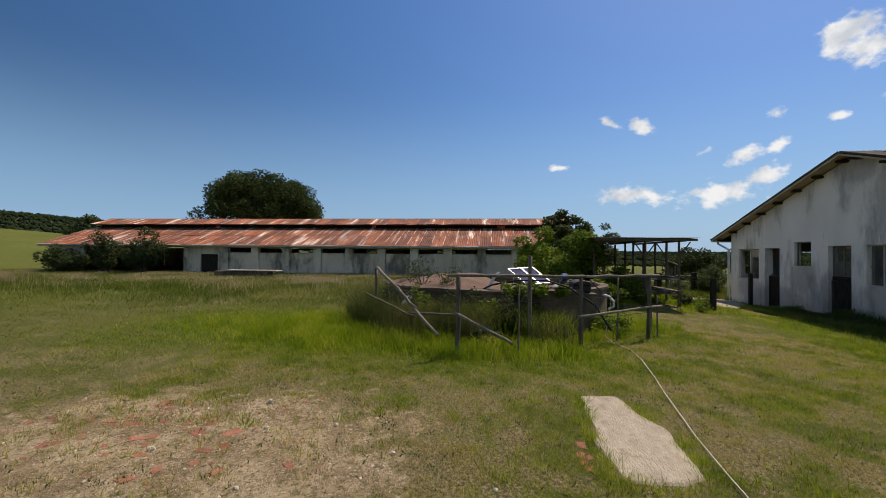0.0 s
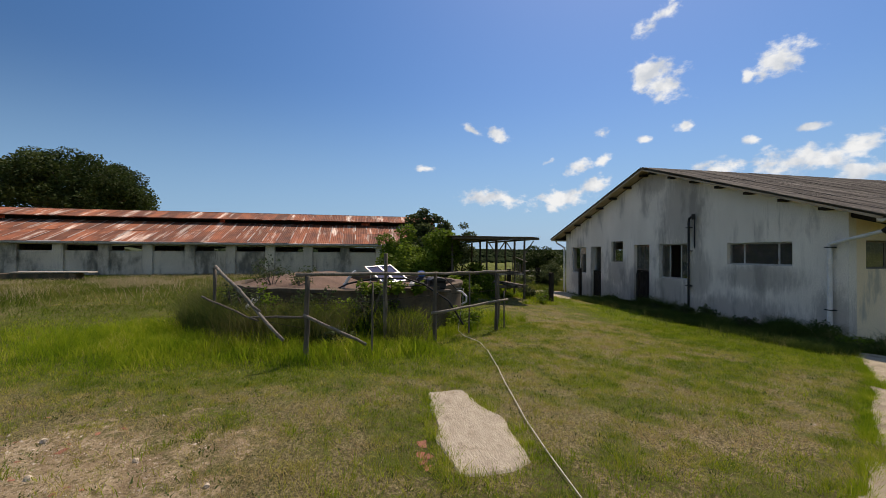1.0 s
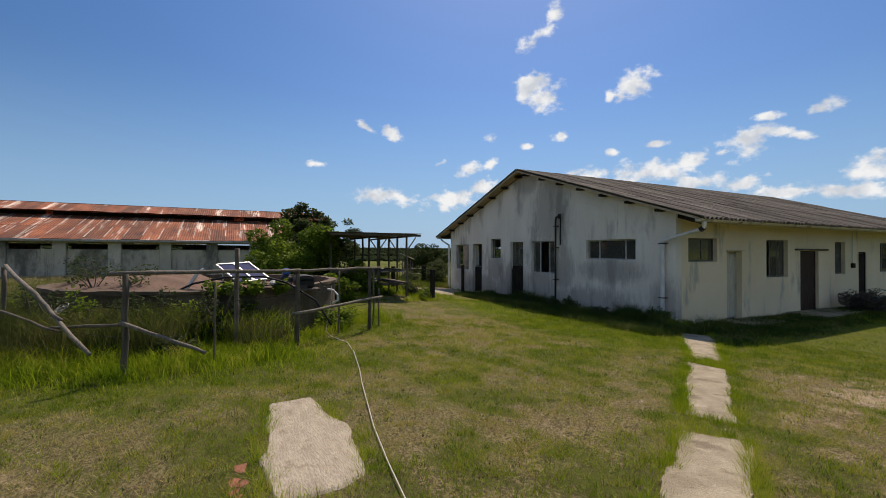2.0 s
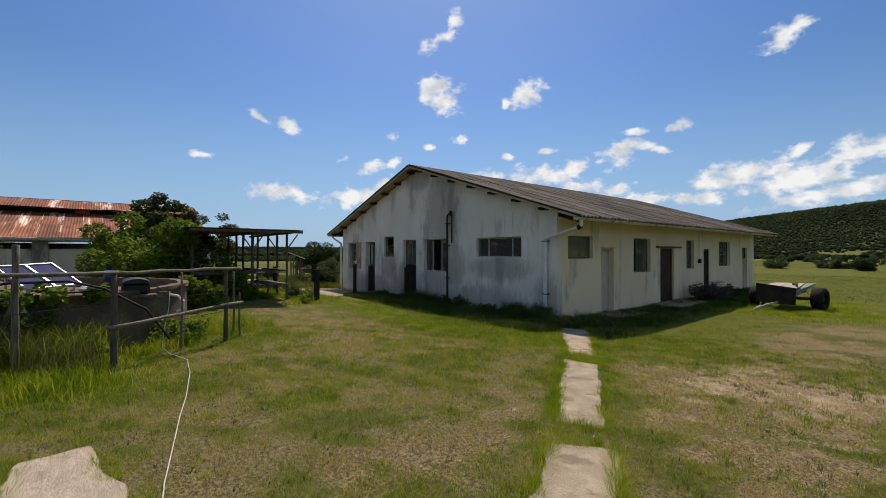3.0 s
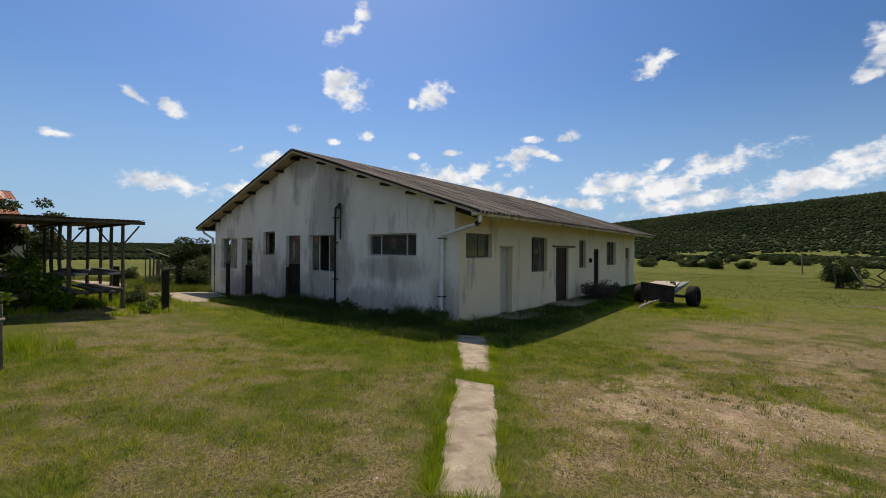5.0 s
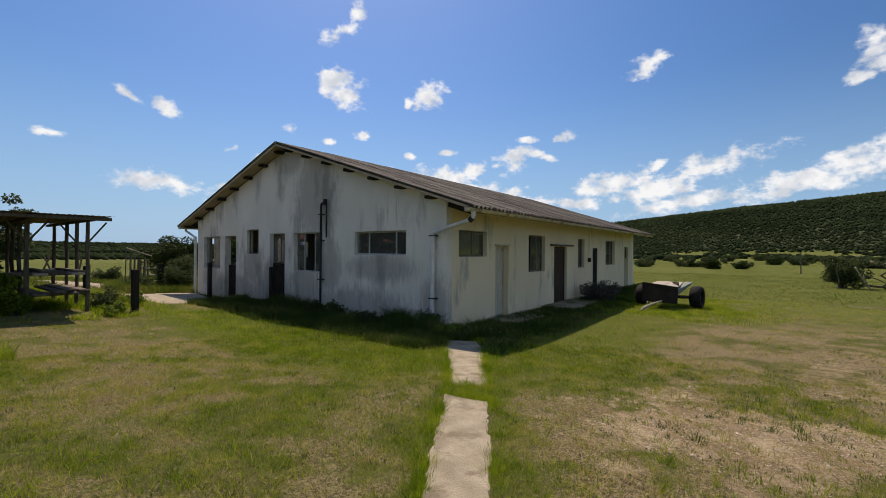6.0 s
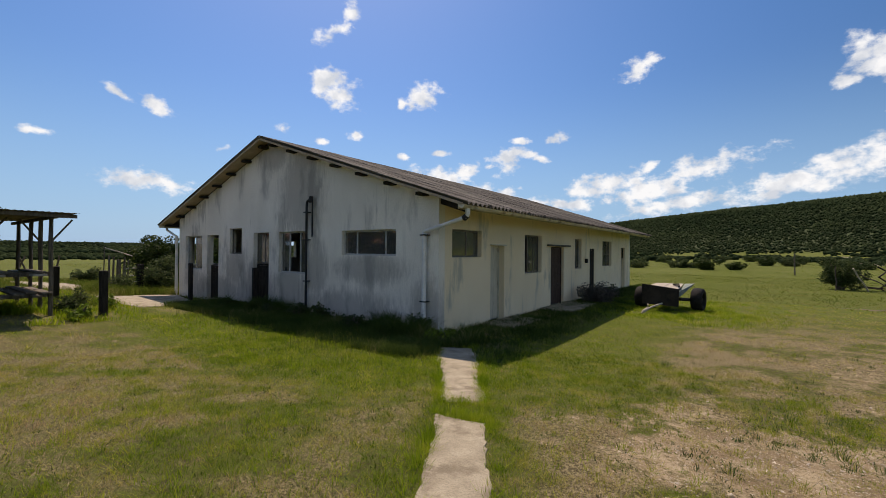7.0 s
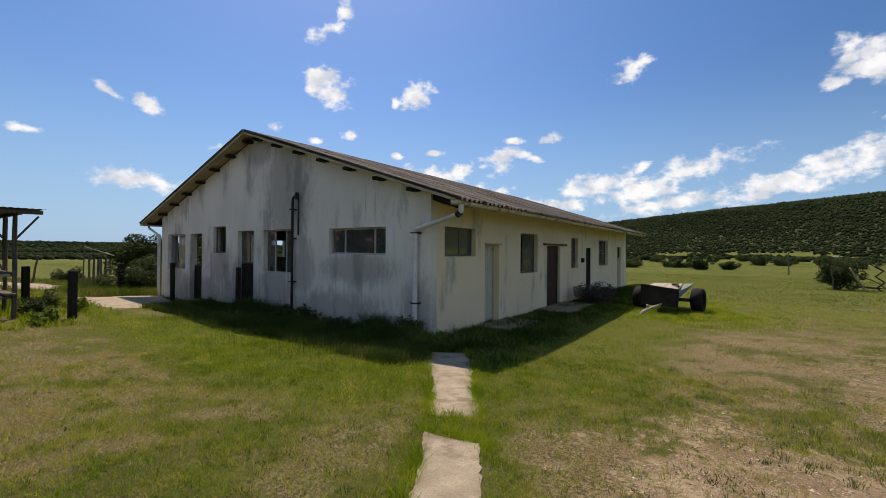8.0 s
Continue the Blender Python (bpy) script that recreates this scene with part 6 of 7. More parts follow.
def upright(p, q, low_p, low_q, thick):
    bm = bmesh.new()
    vs = [bm.verts.new(Vector(c) + Vector((0, d, 0))) for d in (0, thick) for c in (p, q, low_q, low_p)]
    for f in ((0, 1, 2, 3), (7, 6, 5, 4), (0, 4, 5, 1), (1, 5, 6, 2), (2, 6, 7, 3), (3, 7, 4, 0)):
        bm.faces.new([vs[k] for k in f])
    return bm


part("front_board", upright((2.68, 7.86, 0.885), (3.79, 7.82, 0.765), (2.69, 7.84, 0.225), (3.77, 7.80, 0.195), 0.05), DARKMETAL, trailer, "dark rusty front board leaning askew")
for k in range(4):
    f0, f1 = k / 4 + 0.008, (k + 1) / 4 - 0.008
    x0, x1, X0, X1 = 2.72 + 1.02 * f0, 2.72 + 1.02 * f1, 2.82 + 0.88 * f0, 2.82 + 0.88 * f1
    z0 = 0.79 - 0.05 * f0
    part("deck_board", plate([(x0, 7.92, z0 - 0.03), (x1, 7.92, z0 - 0.04), (X1, 9.65, 0.825 + 0.01 * (k % 2)), (X0, 9.65, 0.825 + 0.01 * (k % 2))], 0.035), PALEBOARD, trailer)
for x0, x1 in ((2.85, 2.93), (3.50, 3.58)):
    part("chassis_rail", upright((x0, 7.93, 0.66), (x1, 7.93, 0.65), (x0, 7.93, 0.50), (x1, 7.93, 0.49), 1.65), DARKMETAL, trailer)
part("side_board", upright((3.66, 7.95, 0.72), (3.72, 7.95, 0.72), (3.66, 7.95, 0.52), (3.72, 7.95, 0.52), 1.65), DARKMETAL, trailer)
part("deck_clutter", tube(bmesh.new(), [(3.45, 9.1, 0.83), (3.66, 8.6, 0.86), (3.74, 8.2, 0.82)], [0.03, 0.045, 0.03], 7), DARKMETAL, trailer, "dark bar lying along the deck")
part("mudguard", plate([(3.78, 7.93, 0.50), (4.08, 9.25, 0.885), (3.76, 9.45, 0.85), (3.75, 8.05, 0.66)], 0.012), GREENMETAL, trailer, "faded green sheet metal mudguard")
part("axle", bar((2.50, 8.68, GT + 0.36), (4.22, 8.78, GT + 0.36), 0.05, 8), DARKMETAL, trailer)
part("bracket", bar((3.76, 8.2, 0.40), (4.05, 8.7, 0.36), 0.045, 8), DARKMETAL, trailer)


def wheel(at, turn, r, w, parent):
    """A balloon tyre with lugs on a steel rim."""
    m = Matrix.Translation(at) @ Matrix.Rotation(radians(turn), 4, "Z")
    prof = [(-w * 0.42, r * 0.55), (-w * 0.5, r * 0.72), (-w * 0.48, r * 0.88), (-w * 0.36, r * 0.97), (0, r), (w * 0.36, r * 0.97), (w * 0.48, r * 0.88), (w * 0.5, r * 0.72), (w * 0.42, r * 0.55)]
    bm = bmesh.new()
    n = 36
    rings = [[bm.verts.new(m @ Vector((x, math.cos(2 * math.pi * k / n) * q, math.sin(2 * math.pi * k / n) * q))) for k in range(n)] for x, q in prof]
    for a, c in zip(rings, rings[1:] + rings[:1]):
        for k in range(n):
            bm.faces.new((a[k], a[(k + 1) % n], c[(k + 1) % n], c[k]))
    wh = part("wheel", bar(m @ Vector((-w * 0.3, 0, 0)), m @ Vector((w * 0.3, 0, 0)), 0.09, 12), DARKMETAL, parent)
    part("tyre", bm, TYRE, wh, "worn black tyre", smooth=True)
    bm = bmesh.new()
    tube(bm, [m @ Vector((-w * 0.05, 0, 0)), m @ Vector((w * 0.05, 0, 0))], r * 0.56, 24)
    part("rim", bm, DARKMETAL, wh)


wheel((4.23, 8.80, GT + 0.37), -8, 0.385, 0.34, trailer)
wheel((2.54, 8.66, GT + 0.36), -8, 0.375, 0.34, trailer)
part("drawbar", tube(bmesh.new(), [(3.30, 7.86, GT + 0.26), (3.12, 7.3, GT + 0.20), (2.99, 6.98, GT + 0.13)], 0.032, 8), PALEBOARD, trailer, "pale steel drawbar")
part("hitch", tube(bmesh.new(), [(3.02, 7.02, GT + 0.15), (2.93, 6.88, GT + 0.08), (2.88, 6.82, GT + 0.0)], [0.05, 0.055, 0.03], 8), PALEBOARD, trailer)
part("stand", bar((3.0, 7.05, GT + 0.14), (3.03, 6.98, GT + 0.30), 0.022), PALEBOARD, trailer)

# ---- things far out in the field ----
x, y = 8.7, 42.8
ob = part("fence_post", pole((x, y, gz(x, y) - 0.3), (x, y, gz(x, y) + 2.0), 0.06, rng, 4, 0.02), TIMBER)
tagged(ob, "lone grey fence post in the field", "post")
br = thing("fallen_branch", (10.0, 24.0, 0), "bleached fallen branches beside the bush", "branch")
for p, q, r in (((9.9, 23.0, 1.2), (10.6, 23.6, -0.05), 0.035), ((9.2, 22.9, 1.3), (9.2, 22.8, -0.05), 0.03), ((10.2, 23.2, 0.9), (11.6, 23.9, 0.05), 0.03)):
    part("limb", pole(p, q, r, rng, 5, 0.06), PALEBOARD if r > 0.032 else BARK, br)
har = thing("spring_harrow", (11.4, 24.2, 0), "rusty zigzag harrow tines lying in the grass", "farm implement")
for k in range(2):
    x = 11.0 + 0.55 * k
    g = gz(x, 24.2)
    part("tine", tube(bmesh.new(), [(x, 24.2, g + 1.3), (x + 0.35, 24.2, g + 1.05), (x + 0.05, 24.2, g + 0.75), (x + 0.4, 24.2, g + 0.45), (x + 0.1, 24.2, g + 0.15), (x + 0.3, 24.2, g - 0.02)], 0.05, 6), DARKMETAL, har)
    part("bar", bar((x + 0.1, 24.25, g + 0.1), (x - 1.1, 24.6, g + 0.2), 0.03, 6), DARKMETAL, har)
trough = thing("water_trough", (15.5, 36.0, 0), "low concrete cattle trough with a pale rim", "trough")
g = gz(15.5, 36)
part("body", boxes(((14.3, 35.4, g - 0.1), (17.6, 36.4, g + 0.75)), bevel=0.04), OLDCONC, trough)
part("rim", boxes(((14.2, 35.3, g + 0.755), (17.7, 36.5, g + 0.86)), bevel=0.03), PIPEWHITE, trough)
tr2 = slab("road", [(34.5, 232), (38.0, 230), (24.5, 100), (22.0, 101)], CONCRETE, "pale gravel track running out through the field", 77, 0.06, 0.3, every=1.0)
tagged(tr2, "pale gravel track running out through the field", "track", "far track")
slab("pavement", [(8.0, 12.9), (10.5, 12.6), (13.5, 12.9), (9.5, 13.5)], OLDCONC, "pale concrete footing hidden in the grass", 78, 0.0, 0.15)
# timber and drums lying before the cowshed
lying = thing("feed_trough", (-13.6, -24.5, 0.6), "low grey feed trough before the cowshed", "trough")
g = gz(-13.6, -26)
part("body", boxes(((-13.9, -26.1, g), (-13.3, -23.1, g + 0.30)), bevel=0.03), OLDCONC, lying)
part("plank", boxes(((-13.95, -25.5, g + 0.305), (-13.25, -22.6, g + 0.36)), bevel=0.01), PALEBOARD, lying)

# ---- grass, pebbles and rubble ----


def inside(poly, x, y):
    """Whether each point lies in the polygon."""
    hit = np.zeros(x.shape, bool)
    for (x0, y0), (x1, y1) in zip(poly, poly[1:] + poly[:1]):
        if y0 != y1:
            hit ^= ((y0 > y) != (y1 > y)) & (x < (x1 - x0) * (y - y0) / (y1 - y0) + x0)
    return hit


def shrunk(poly, f):
    cx, cy = sum(p[0] for p in poly) / len(poly), sum(p[1] for p in poly) / len(poly)
    return [(cx + (x - cx) * f, cy + (y - cy) * f) for x, y in poly]


def free(x, y):
    ok = ~((x > -W - 0.02) & (x < 0.02) & (y > -0.02) & (y < L + 0.02))
    for p in PATHS:
        ok &= ~inside(shrunk(p, 0.93), x, y)
    for p in (SLAB, APRON, YARD):
        ok &= ~inside(shrunk(p, 0.95), x, y)
    ok &= np.hypot(x - TC.x, y - TC.y) > TR + 0.03
    ok &= ~((x > -26.5) & (x < BX + 0.2) & (y > BY0) & (y < BY1))
    return ok


def blades(name, xy, high, wide, lean, mat, label, seed, bent=False, away=None, shift=None):
    """Single blades of grass: one triangle each, or a bent strip for long ones. away: where each one leans; shift: added to its dryness."""
    r = np.random.RandomState(seed)
    n = len(xy)
    z = land(xy[:, 0], xy[:, 1]) - 0.01
    base = np.concatenate([xy, z[:, None]], 1)
    a, b = r.uniform(0, 2 * np.pi, n), r.uniform(0, 2 * np.pi, n)
    s = np.stack([np.cos(a), np.sin(a), 0 * a], 1) * (wide * r.uniform(0.6, 1.3, n))[:, None] * 0.5
    d = np.stack([np.cos(b), np.sin(b), 0 * b], 1)
    if away is not None:
        d = 0.45 * d + np.concatenate([away, np.zeros((n, 1))], 1)
    d = d * (high * lean * r.uniform(0.2, 1.2, n))[:, None]
    up = np.array([0, 0, 1.0])[None] * high[:, None]
    if not bent:
        co = np.stack([base - s, base + s, base + up + d], 1).reshape(-1, 3)
        tri = np.arange(3 * n).reshape(-1, 3)
    else:
        co = np.stack([base - s, base + s, base + up * 0.6 + d * 0.3 + s * 0.7, base + up * 0.6 + d * 0.3 - s * 0.7, base + up * 0.92 + d], 1).reshape(-1, 3)
        k = np.arange(n)[:, None] * 5
        tri = np.concatenate([k + [0, 1, 2], k + [0, 2, 3], k + [3, 2, 4]], 1).reshape(-1, 3)
    me = tri_mesh(name, co, tri)
    if mat is BLADE:
        tone = dry(xy[:, 0], xy[:, 1]) + (0 if shift is None else shift)
        me.attributes.new("dry", "FLOAT", "POINT").data.foreach_set("value", np.repeat(tone, len(co) // n).astype(np.float32))
    return tagged(part(name, me, mat), label, "grass", kind="stuff")


def tufts(name, centres, each, spread, high, wide, lean, mat, label, seed, bent=False):
    """Grass in tufts: blades that spring from each centre and fall outwards."""
    r = np.random.RandomState(seed)
    n = len(centres)
    size, tint = r.uniform(0.5, 1.4, n), r.normal(0, 0.22, n)
    k = np.repeat(np.arange(n), each)
    a = r.uniform(0, 2 * np.pi, len(k))
    out = np.stack([np.cos(a), np.sin(a)], 1) * (r.uniform(0, 1, len(k)) ** 0.7)[:, None]
    xy = centres[k] + out * spread * size[k][:, None]
    h = high * size[k] * r.uniform(0.5, 1.25, len(k)) * (1.15 - 0.5 * np.hypot(out[:, 0], out[:, 1]))
    return blades(name, xy, h, wide, lean, mat, label, seed + 1, bent, out, tint[k])


def sown(n, x0, x1, y0, y1, seed, keep):
    r = np.random.RandomState(seed)
    x, y = r.uniform(x0, x1, n), r.uniform(y0, y1, n)
    ok = free(x, y) & (r.uniform(0, 1, n) < keep(x, y))
    return np.stack([x[ok], y[ok]], 1), r


def lawn_keep(x, y):
    return np.clip(1.1 - 1.0 * bare(x, y), 0.22, 1) * (0.28 + 0.72 * step(mottle(x, y, 0.22, 40), 0.32, 0.56))


def tuft(x, y):
    """Height of the turf: many low tufts of a hand's width and broader swells."""
    return 0.5 + 0.95 * step(mottle(x, y, 0.28, 39), 0.42, 0.72) * (0.4 + 0.6 * step(mottle(x, y, 1.1, 38), 0.35, 0.6))


def shaded(x, y):
    return np.where((x > -W - 1) & (x < 1.0) & (y < 0), step(y, -2.0, -1.0), 0.0)


# short turf close by
xy, r = sown(500000, -3.0, 8.2, -16.5, 1.0, 101, lawn_keep)
h = 0.034 * tuft(xy[:, 0], xy[:, 1]) * r.uniform(0.5, 1.5, len(xy)) * (1 - 0.35 * bare(xy[:, 0], xy[:, 1]))
blades("lawn_grass", xy, h, 0.0068, 1.7, BLADE, "short yellowish green lawn grass", 1)
# the turf grows in tufts, thickest where it is green
xy, r = sown(24000, -2.5, 8.0, -16.0, 0.5, 121, lambda x, y: np.clip(0.95 - 0.35 * dry(x, y) - 0.6 * bare(x, y), 0.12, 1))
tufts("lawn_tufts", xy, 17, 0.060, 0.062, 0.0060, 1.3, BLADE, "rough tufts of lawn grass", 21)
xy, r = sown(4200, -1.5, 8.0, -15.5, 0.0, 122, lambda x, y: step(mottle(x, y, 0.7, 86), 0.50, 0.68) * (1 - 0.7 * bare(x, y)))
tufts("lawn_tufts", xy, 26, 0.08, 0.095, 0.0050, 1.1, LUSH, "taller green tufts in the lawn", 23)
xy, r = sown(7000, -1.5, 8.0, -15.5, 0.5, 129, lambda x, y: step(mottle(x, y, 0.4, 95), 0.42, 0.62) * (1 - 0.4 * bare(x, y)))
tufts("lawn_weeds", xy, 13, 0.05, 0.034, 0.011, 1.5, WEED_AND_SHADE, "small dark flat weeds in the lawn", 31)
# grass leaning over the edges of the paths
edge = []
r = np.random.RandomState(124)
for p in PATHS + [SLAB]:
    cx, cy = sum(q[0] for q in p) / len(p), sum(q[1] for q in p) / len(p)
    for a, c in zip(p, p[1:] + p[:1]):
        long = math.hypot(c[0] - a[0], c[1] - a[1])
        f = r.uniform(0, 1, int(long * (60 if p is not SLAB else 34)))
        x, y = a[0] + (c[0] - a[0]) * f, a[1] + (c[1] - a[1]) * f
        k = r.uniform(-0.03, 0.16, len(f)) / np.hypot(x - cx, y - cy)
        edge.append(np.stack([x + (x - cx) * k, y + (y - cy) * k], 1))
edge = np.concatenate(edge)
edge = edge[step(mottle(edge[:, 0], edge[:, 1], 0.35, 87), 0.34, 0.56) > r.uniform(0, 1, len(edge))]
tufts("edge_grass", edge, 26, 0.07, 0.095, 0.0052, 1.15, LUSH, "green grass leaning over the edges of the path", 25)
# turf further off
xy, r = sown(300000, -9.0, 15.0, -19.0, 13.0, 102, lambda x, y: lawn_keep(x, y) * ~((x > -3) & (x < 8.6) & (y > -16.5) & (y < 1)))
h = 0.050 * tuft(xy[:, 0], xy[:, 1]) * r.uniform(0.5, 1.5, len(xy))
blades("lawn_grass", xy, h, 0.012, 1.6, BLADE, "short grass further off", 2)
xy, r = sown(110000, -18.0, 40.0, 5.0, 36.0, 112, lambda x, y: np.clip(1.1 - 0.8 * bare(x, y), 0.1, 1) * ~((x > -9) & (x < 15) & (y > -19) & (y < 13)))
h = (0.03 + 0.06 * mottle(xy[:, 0], xy[:, 1], 1.2, 42)) * r.uniform(0.5, 1.5, len(xy))
blades("meadow_grass", xy, h, 0.022, 1.6, FIELD, "green meadow grass", 12)
xy, r = sown(260000, -17.0, 6.5, -46.0, -13.0, 117, lambda x, y: (0.35 + 0.65 * step(mottle(x, y, 0.9, 65), 0.3, 0.6)) * ~((x > -3) & (y > -16.5)))
h = (0.03 + 0.13 * mottle(xy[:, 0], xy[:, 1], 1.7, 42) * step(-xy[:, 0], -3, 8)) * r.uniform(0.5, 1.5, len(xy))
blades("meadow_grass", xy, h, 0.015, 1.7, FIELD, "soft mixed green and straw meadow grass", 17)
# dry stems among the turf
xy, r = sown(200000, -3.0, 9.0, -16.5, 3.0, 103, lambda x, y: np.clip(0.38 + 1.1 * bare(x, y), 0, 1) * (0.35 + 0.65 * (mottle(x, y, 1.1, 47) > 0.45)))
blades("dry_grass", xy, 0.020 * r.uniform(0.4, 1.8, len(xy)), 0.007, 3.0, STRAW, "dry bleached grass lying among the turf", 3)
# small weeds on the bare soil and in the lawn
xy, r = sown(70000, -2.0, 8.6, -16.5, 2.0, 113, lambda x, y: step(mottle(x, y, 0.33, 57), 0.60, 0.70) * (0.25 + 0.75 * bare(x, y)))
blades("small_weeds", xy, 0.035 * r.uniform(0.4, 1.5, len(xy)), 0.014, 1.6, WEEDS, "small grey green weeds on the bare soil", 13, True)
xy, r = sown(420, 2.6, 8.4, -6.5, 4.0, 128, lambda x, y: step(mottle(x, y, 0.6, 94), 0.46, 0.6) * (0.25 + bare(x, y)))
tufts("upright_weeds", xy, 22, 0.07, 0.075, 0.0055, 1.2, WEEDS, "small upright grey green weeds on the open soil", 29, True)
# thin taller blades standing out of the lawn
xy, r = sown(60000, -3.0, 8.6, -16.0, -1.2, 116, lambda x, y: step(mottle(x, y, 0.5, 64), 0.48, 0.66) * (1 - 0.8 * bare(x, y)))
blades("lawn_grass", xy, 0.085 * r.uniform(0.4, 1.5, len(xy)), 0.0055, 1.1, LUSH, "thin taller green blades in the lawn", 16, True)
# longer green grass round the tank, along the paths and in patches
xy, r = sown(330000, -8.0, 5.0, -21.0, 5.0, 104, lambda x, y: lush(x, y) ** 1.3)
h = (0.05 + 0.13 * mottle(xy[:, 0], xy[:, 1], 0.5, 43)) * r.uniform(0.4, 1.3, len(xy)) * np.clip(lush(xy[:, 0], xy[:, 1]) + 0.05, 0.15, 1) ** 1.2
h *= 0.6 + 1.7 * step(-xy[:, 1], 8.6, 9.6) * step(-xy[:, 0], -2.0, -1.0)
blades("long_grass", xy, h, 0.010, 1.1, LUSH, "longer lush green grass", 4, True)
# the side wall's shade is deepened by the dark blade colour
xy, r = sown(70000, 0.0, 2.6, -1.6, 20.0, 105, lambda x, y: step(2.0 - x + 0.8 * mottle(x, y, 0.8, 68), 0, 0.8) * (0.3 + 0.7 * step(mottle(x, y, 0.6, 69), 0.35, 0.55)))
blades("long_grass", xy, 0.12 * r.uniform(0.4, 1.4, len(xy)) * (0.4 + 1.1 * mottle(xy[:, 0], xy[:, 1], 0.7, 88)), 0.012, 1.1, WEED_AND_SHADE, "grass by the side wall with the shade put into its dark colour", 5, True)
# weeds before the gable, wall shade in their dark colour, and weeds round the tank
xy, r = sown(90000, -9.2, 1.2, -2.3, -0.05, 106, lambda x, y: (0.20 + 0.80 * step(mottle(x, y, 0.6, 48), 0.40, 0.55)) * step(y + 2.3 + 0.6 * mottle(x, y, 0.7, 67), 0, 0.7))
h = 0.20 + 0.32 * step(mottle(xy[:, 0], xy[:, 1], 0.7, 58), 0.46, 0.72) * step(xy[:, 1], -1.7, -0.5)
blades("long_grass", xy, h * r.uniform(0.3, 1.25, len(xy)), 0.010, 1.0, WEED_AND_SHADE, "ragged grass and weeds along the gable wall, coloured dark for its shade", 6, True)
xy, r = sown(1500, -6.0, 1.6, -3.2, -1.2, 126, lambda x, y: step(mottle(x, y, 0.5, 89), 0.45, 0.62))
blades("seed_heads", xy, 0.34 * r.uniform(0.5, 1.25, len(xy)), 0.006, 0.7, DRYSTEM, "thin seeding grass stems above the grass", 27, True)
xy, r = sown(130000, -5.5, 1.2, -15.2, -8.0, 111, lambda x, y: step(3.75 - np.hypot(x - TC.x, y - TC.y), 0, 0.7) * (0.12 + 0.88 * (mottle(x, y, 0.7, 53) > 0.42)) * step(-10.2 - y + 0.6 * mottle(x, y, 1.0, 52), -0.3, 0.6))
blades("tall_weeds", xy, 0.66 * r.uniform(0.3, 1.25, len(xy)) * (0.5 + 0.7 * mottle(xy[:, 0], xy[:, 1], 0.8, 54)), 0.013, 0.6, LUSH, "tall weeds against the tank wall", 11, True)
xy, r = sown(150000, -5.0, 0.6, -15.0, -8.6, 114, lambda x, y: step(0.85 - np.abs(np.hypot(x - TC.x, y - TC.y) - TR - 0.40), 0, 0.5) * step(mottle(x, y, 0.8, 55), 0.30, 0.52) * step(-9.9 - y, 0, 0.8))
blades("dry_weeds", xy, 0.80 * r.uniform(0.4, 1.2, len(xy)) * (0.5 + 0.7 * mottle(xy[:, 0], xy[:, 1], 0.7, 56)), 0.008, 0.8, DRYSTEM, "tangled dry weed stems against the tank", 14, True)
xy, r = sown(30000, -4.0, 0.0, -10.0, -7.0, 127, lambda x, y: step(mottle(x, y, 0.6, 93), 0.36, 0.56) * step(-0.774 * (y + 9.9) - x, 0.1, 0.4) * step(1.9 + 0.774 * (y + 9.9) + x, 0, 0.6))
blades("tall_weeds", xy, 0.24 * r.uniform(0.3, 1.25, len(xy)), 0.007, 0.9, LUSH, "tall sunlit grass behind the pole fence", 28, True)
# meadow before the cowshed
xy, r = sown(130000, -16.4, -3.5, -44.0, -10.5, 107, lambda x, y: (0.25 + 0.75 * mottle(x, y, 2.0, 44)) * step(-x - 2 + 5 * (mottle(x, y, 2.5, 66) - 0.5), 0, 9))
blades("meadow_grass", xy, 0.21 * (1 - 0.55 * step(-xy[:, 0], 6, 11)) * r.uniform(0.4, 1.3, len(xy)) * (0.3 + 1.4 * mottle(xy[:, 0], xy[:, 1], 1.1, 59)), 0.020, 1.2, FIELD, "tall meadow grass before the cowshed", 7, True)
xy, r = sown(90000, -16.4, -5.0, -46.0, -13.0, 108, lambda x, y: step(mottle(x, y, 1.6, 45), 0.36, 0.66) * (0.06 + 0.94 * step(-7.5 - x + 5 * mottle(x, y, 3, 60), 0, 7)))
blades("dry_grass", xy, 0.40 * (1 - 0.6 * step(-xy[:, 0], 8, 12)) * r.uniform(0.4, 1.35, len(xy)), 0.014, 1.3, STRAW, "dry plumed grass before the cowshed", 8, True)
# weeds round the shelter and the gateposts
xy, r = sown(50000, -15.0, -5.5, -8.6, -3.3, 109, lambda x, y: step(mottle(x, y, 1.0, 46) - 0.42, 0, 0.15) * (0.25 + 0.75 * (y < -4.6)))
blades("long_grass", xy, 0.16 * r.uniform(0.4, 1.4, len(xy)), 0.015, 0.9, LUSH, "rough grass round the shelter", 9, True)
xy, r = sown(26000, -19.0, -13.4, -2.6, 2.5, 118, lambda x, y: step(mottle(x, y, 0.9, 70), 0.38, 0.6) * (1 - inside(APRON, x, y)))
blades("long_grass", xy, 0.34 * r.uniform(0.2, 1.3, len(xy)), 0.014, 0.9, FIELD, "rough green long grass by the stick gate", 18, True)
xy, r = sown(70000, -28.0, -8.5, -8.5, 6.0, 119, lambda x, y: 0.25 + 0.75 * step(mottle(x, y, 1.0, 71), 0.35, 0.6))
blades("long_grass", xy, 0.16 * r.uniform(0.3, 1.4, len(xy)), 0.016, 1.2, FIELD, "rough green grass round the yard", 19, True)
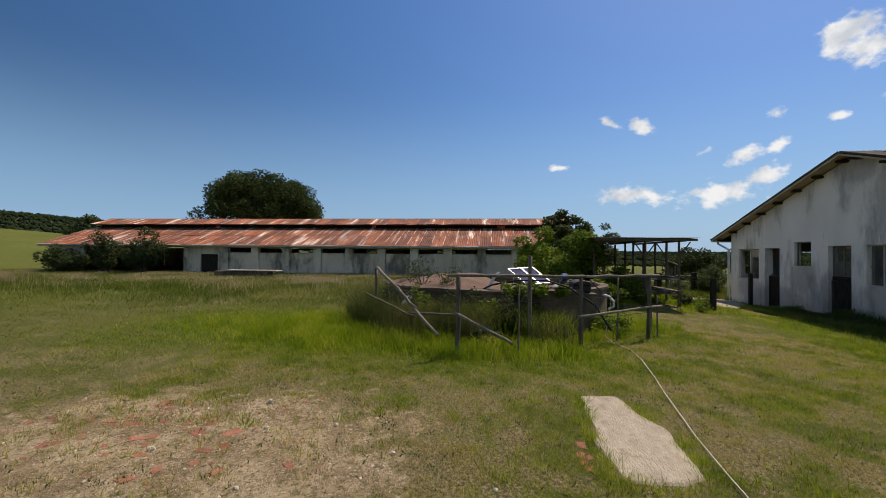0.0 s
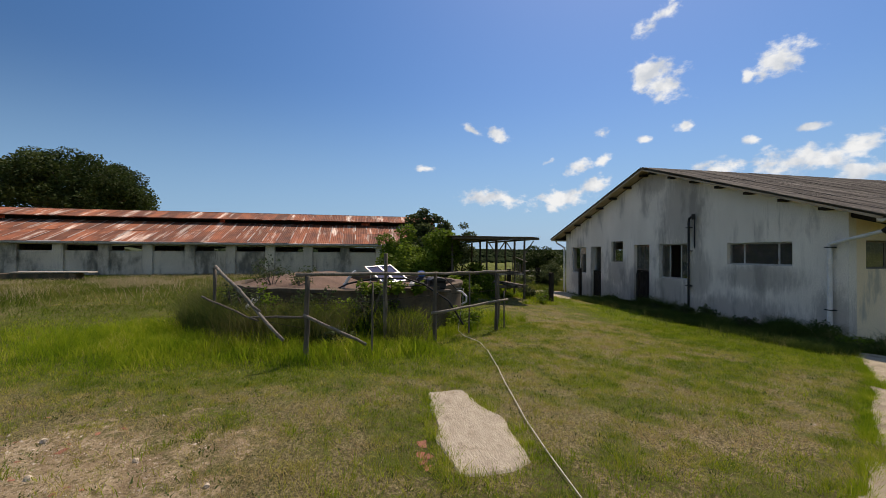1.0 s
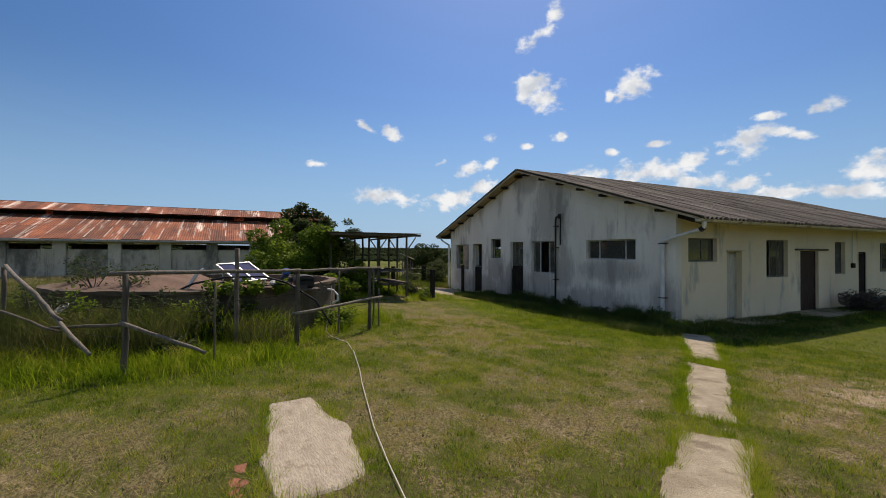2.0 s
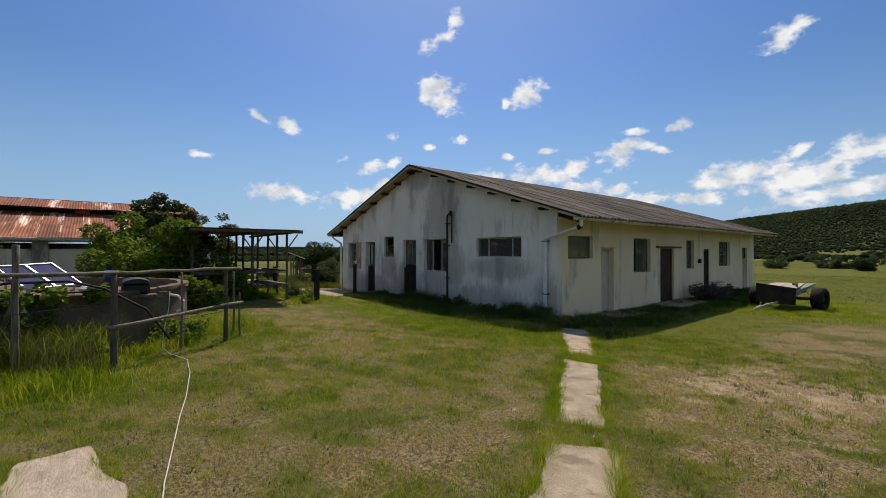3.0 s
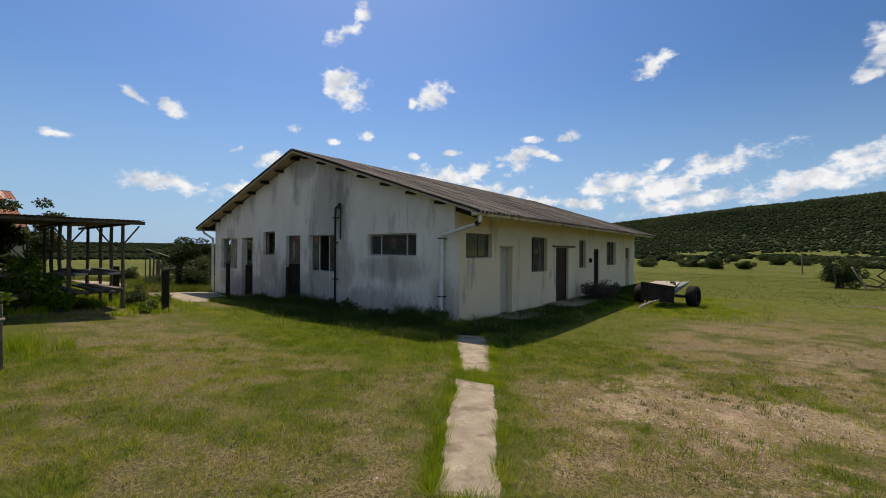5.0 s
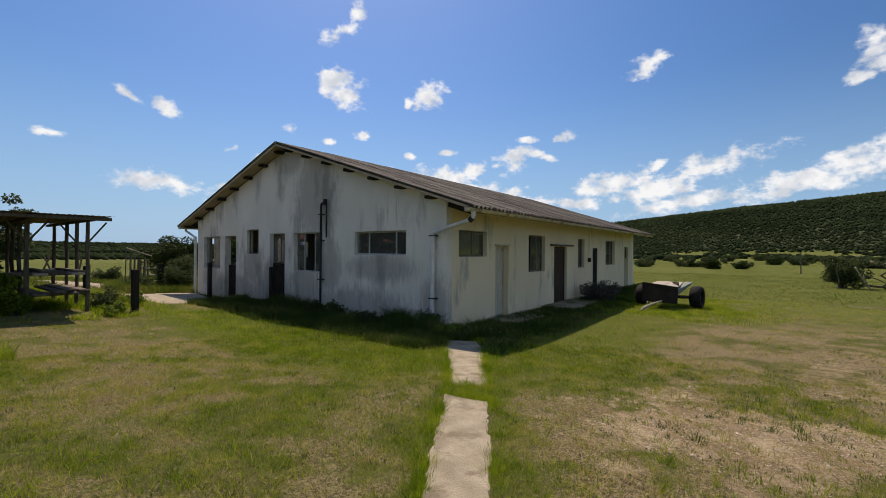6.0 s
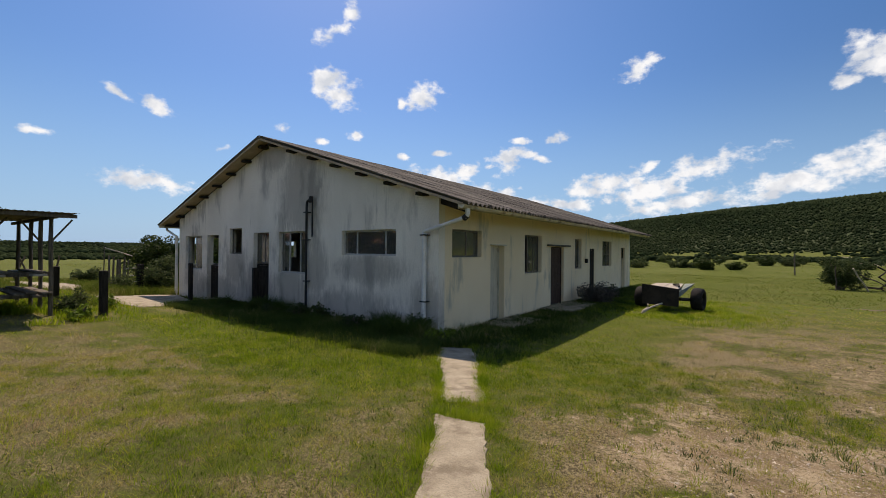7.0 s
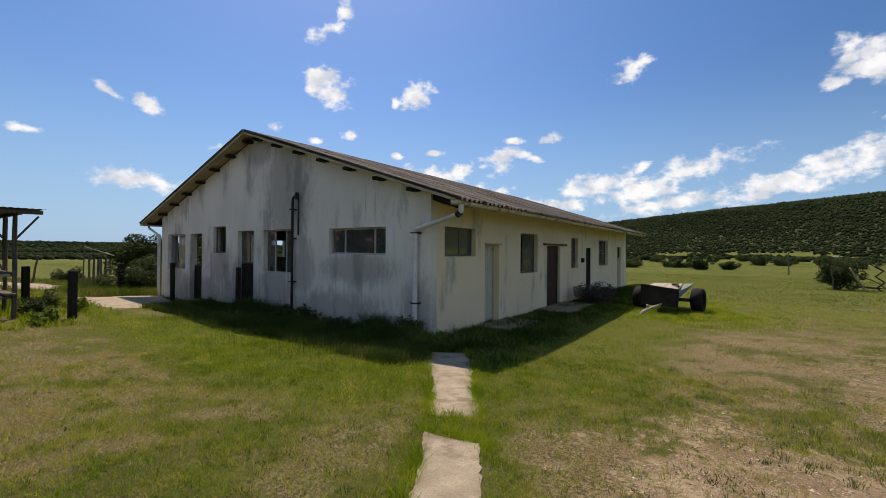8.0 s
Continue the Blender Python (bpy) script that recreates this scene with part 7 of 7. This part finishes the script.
# coarse field grass out to the hill, and longer clumps round the trailer
xy, r = sown(150000, -70, 90, 5.0, 110.0, 110, lambda x, y: (0.2 + 0.8 * step(mottle(x, y, 4.0, 49), 0.3, 0.65)) * (np.hypot(x - 5, y + 8) > 20))
blades("meadow_grass", xy, 0.09 * r.uniform(0.4, 1.4, len(xy)), 0.045, 2.4, FIELD, "coarse grass of the wide field", 10)
xy, r = sown(60000, 0.9, 7.5, 5.0, 13.0, 115, lambda x, y: step(mottle(x, y, 0.9, 62), 0.32, 0.6) * patch(x, y, 3.4, 8.6, 3.0, 3.6))
blades("long_grass", xy, 0.09 * r.uniform(0.4, 1.4, len(xy)), 0.012, 1.3, LUSH, "long grass round the trailer", 15, True)

# pebbles on the bare soil
half_co = np.array([(1, 0, 0), (0, 1, 0), (-1, 0, 0), (0, -1, 0), (0, 0, 1)], float)
half_tri = np.array([(0, 1, 4), (1, 2, 4), (2, 3, 4), (3, 0, 4)])
xy, r = sown(150000, 2.0, 8.6, -16.5, 0.5, 120, lambda x, y: 0.42 * bare(x, y) ** 1.6 * step(bare(x, y), 0.3, 0.5) * (0.3 + 0.7 * step(mottle(x, y, 0.6, 63), 0.4, 0.6)))
n = len(xy)
s = 0.003 + 0.005 * r.uniform(0, 1, n) ** 2 + 0.011 * r.uniform(0, 1, n) ** 14
c = half_co[None] * (1 + 0.4 * r.uniform(-1, 1, (n, 5, 1))) * s[:, None, None] * np.array([1.2, 1, 0.7])
c = c + np.concatenate([xy, (land(xy[:, 0], xy[:, 1]) + 0.001)[:, None]], 1)[:, None]
t = half_tri[None] + (np.arange(n) * 5)[:, None, None]
ob = part("pebbles", tri_mesh("pebbles", c.reshape(-1, 3), t.reshape(-1, 3)), GRIT)
tagged(ob, "pale pebbles and grit on the bare soil", "gravel", kind="stuff")

# broken bricks trodden into the soil
rng = random.Random(131)
shapes = []
for k in range(6):
    bm = bmesh.new()
    box(bm, (-0.10, -0.055, -0.03), (0.10, 0.055, 0.002), bevel=0.004)
    for v in bm.verts:
        v.co += Vector((rng.uniform(-0.03, 0.03), rng.uniform(-0.025, 0.025), rng.uniform(-0.004, 0.008)))
    me = bpy.data.meshes.new("brick")
    bmesh.ops.recalc_face_normals(bm, faces=bm.faces)
    bm.to_mesh(me)
    bm.free()
    me.materials.append(BRICKRED)
    shapes.append(me)
for k in range(106):
    x, y = (4.45 + rng.gauss(0, 0.5), -14.6 + rng.gauss(0, 0.8)) if k < 100 else (4.35 + rng.uniform(-0.3, 0.3), -10.85 + rng.uniform(-0.03, 0.05))
    b = new("brick", rng.choice(shapes))
    b.parent = ground
    s = 0.15 + 0.62 * rng.random() ** 2 if k < 100 else rng.uniform(0.3, 0.6)
    b.matrix_world = pose(x, y, gz(x, y) + 0.001, rng.uniform(-4, 4), rng.uniform(-4, 4), rng.uniform(0, 360)) @ Matrix.Diagonal((s, s * rng.uniform(0.7, 1.2), s * 0.6, 1))
for x, y, s in ((5.02, -11.55, 0.018), (4.6, -12.35, 0.02), (4.25, -13.6, 0.025), (4.75, -14.3, 0.03), (5.2, -13.3, 0.02), (4.1, -13.0, 0.022), (3.6, -13.9, 0.03), (5.3, -12.7, 0.02), (6.9, -0.2, 0.018), (5.6, -3.9, 0.02)):
    bm = bmesh.new()
    bmesh.ops.create_icosphere(bm, subdivisions=2, radius=s, matrix=Matrix.Translation((x, y, gz(x, y) + s * 0.3)))
    for v in bm.verts:
        v.co += Vector((rng.uniform(-1, 1), rng.uniform(-1, 1), rng.uniform(-1, 0.3))) * s * 0.2
    tagged(part("stone", bm, STONE), "small pale stone lying in the grass", "stone", "loose stones")
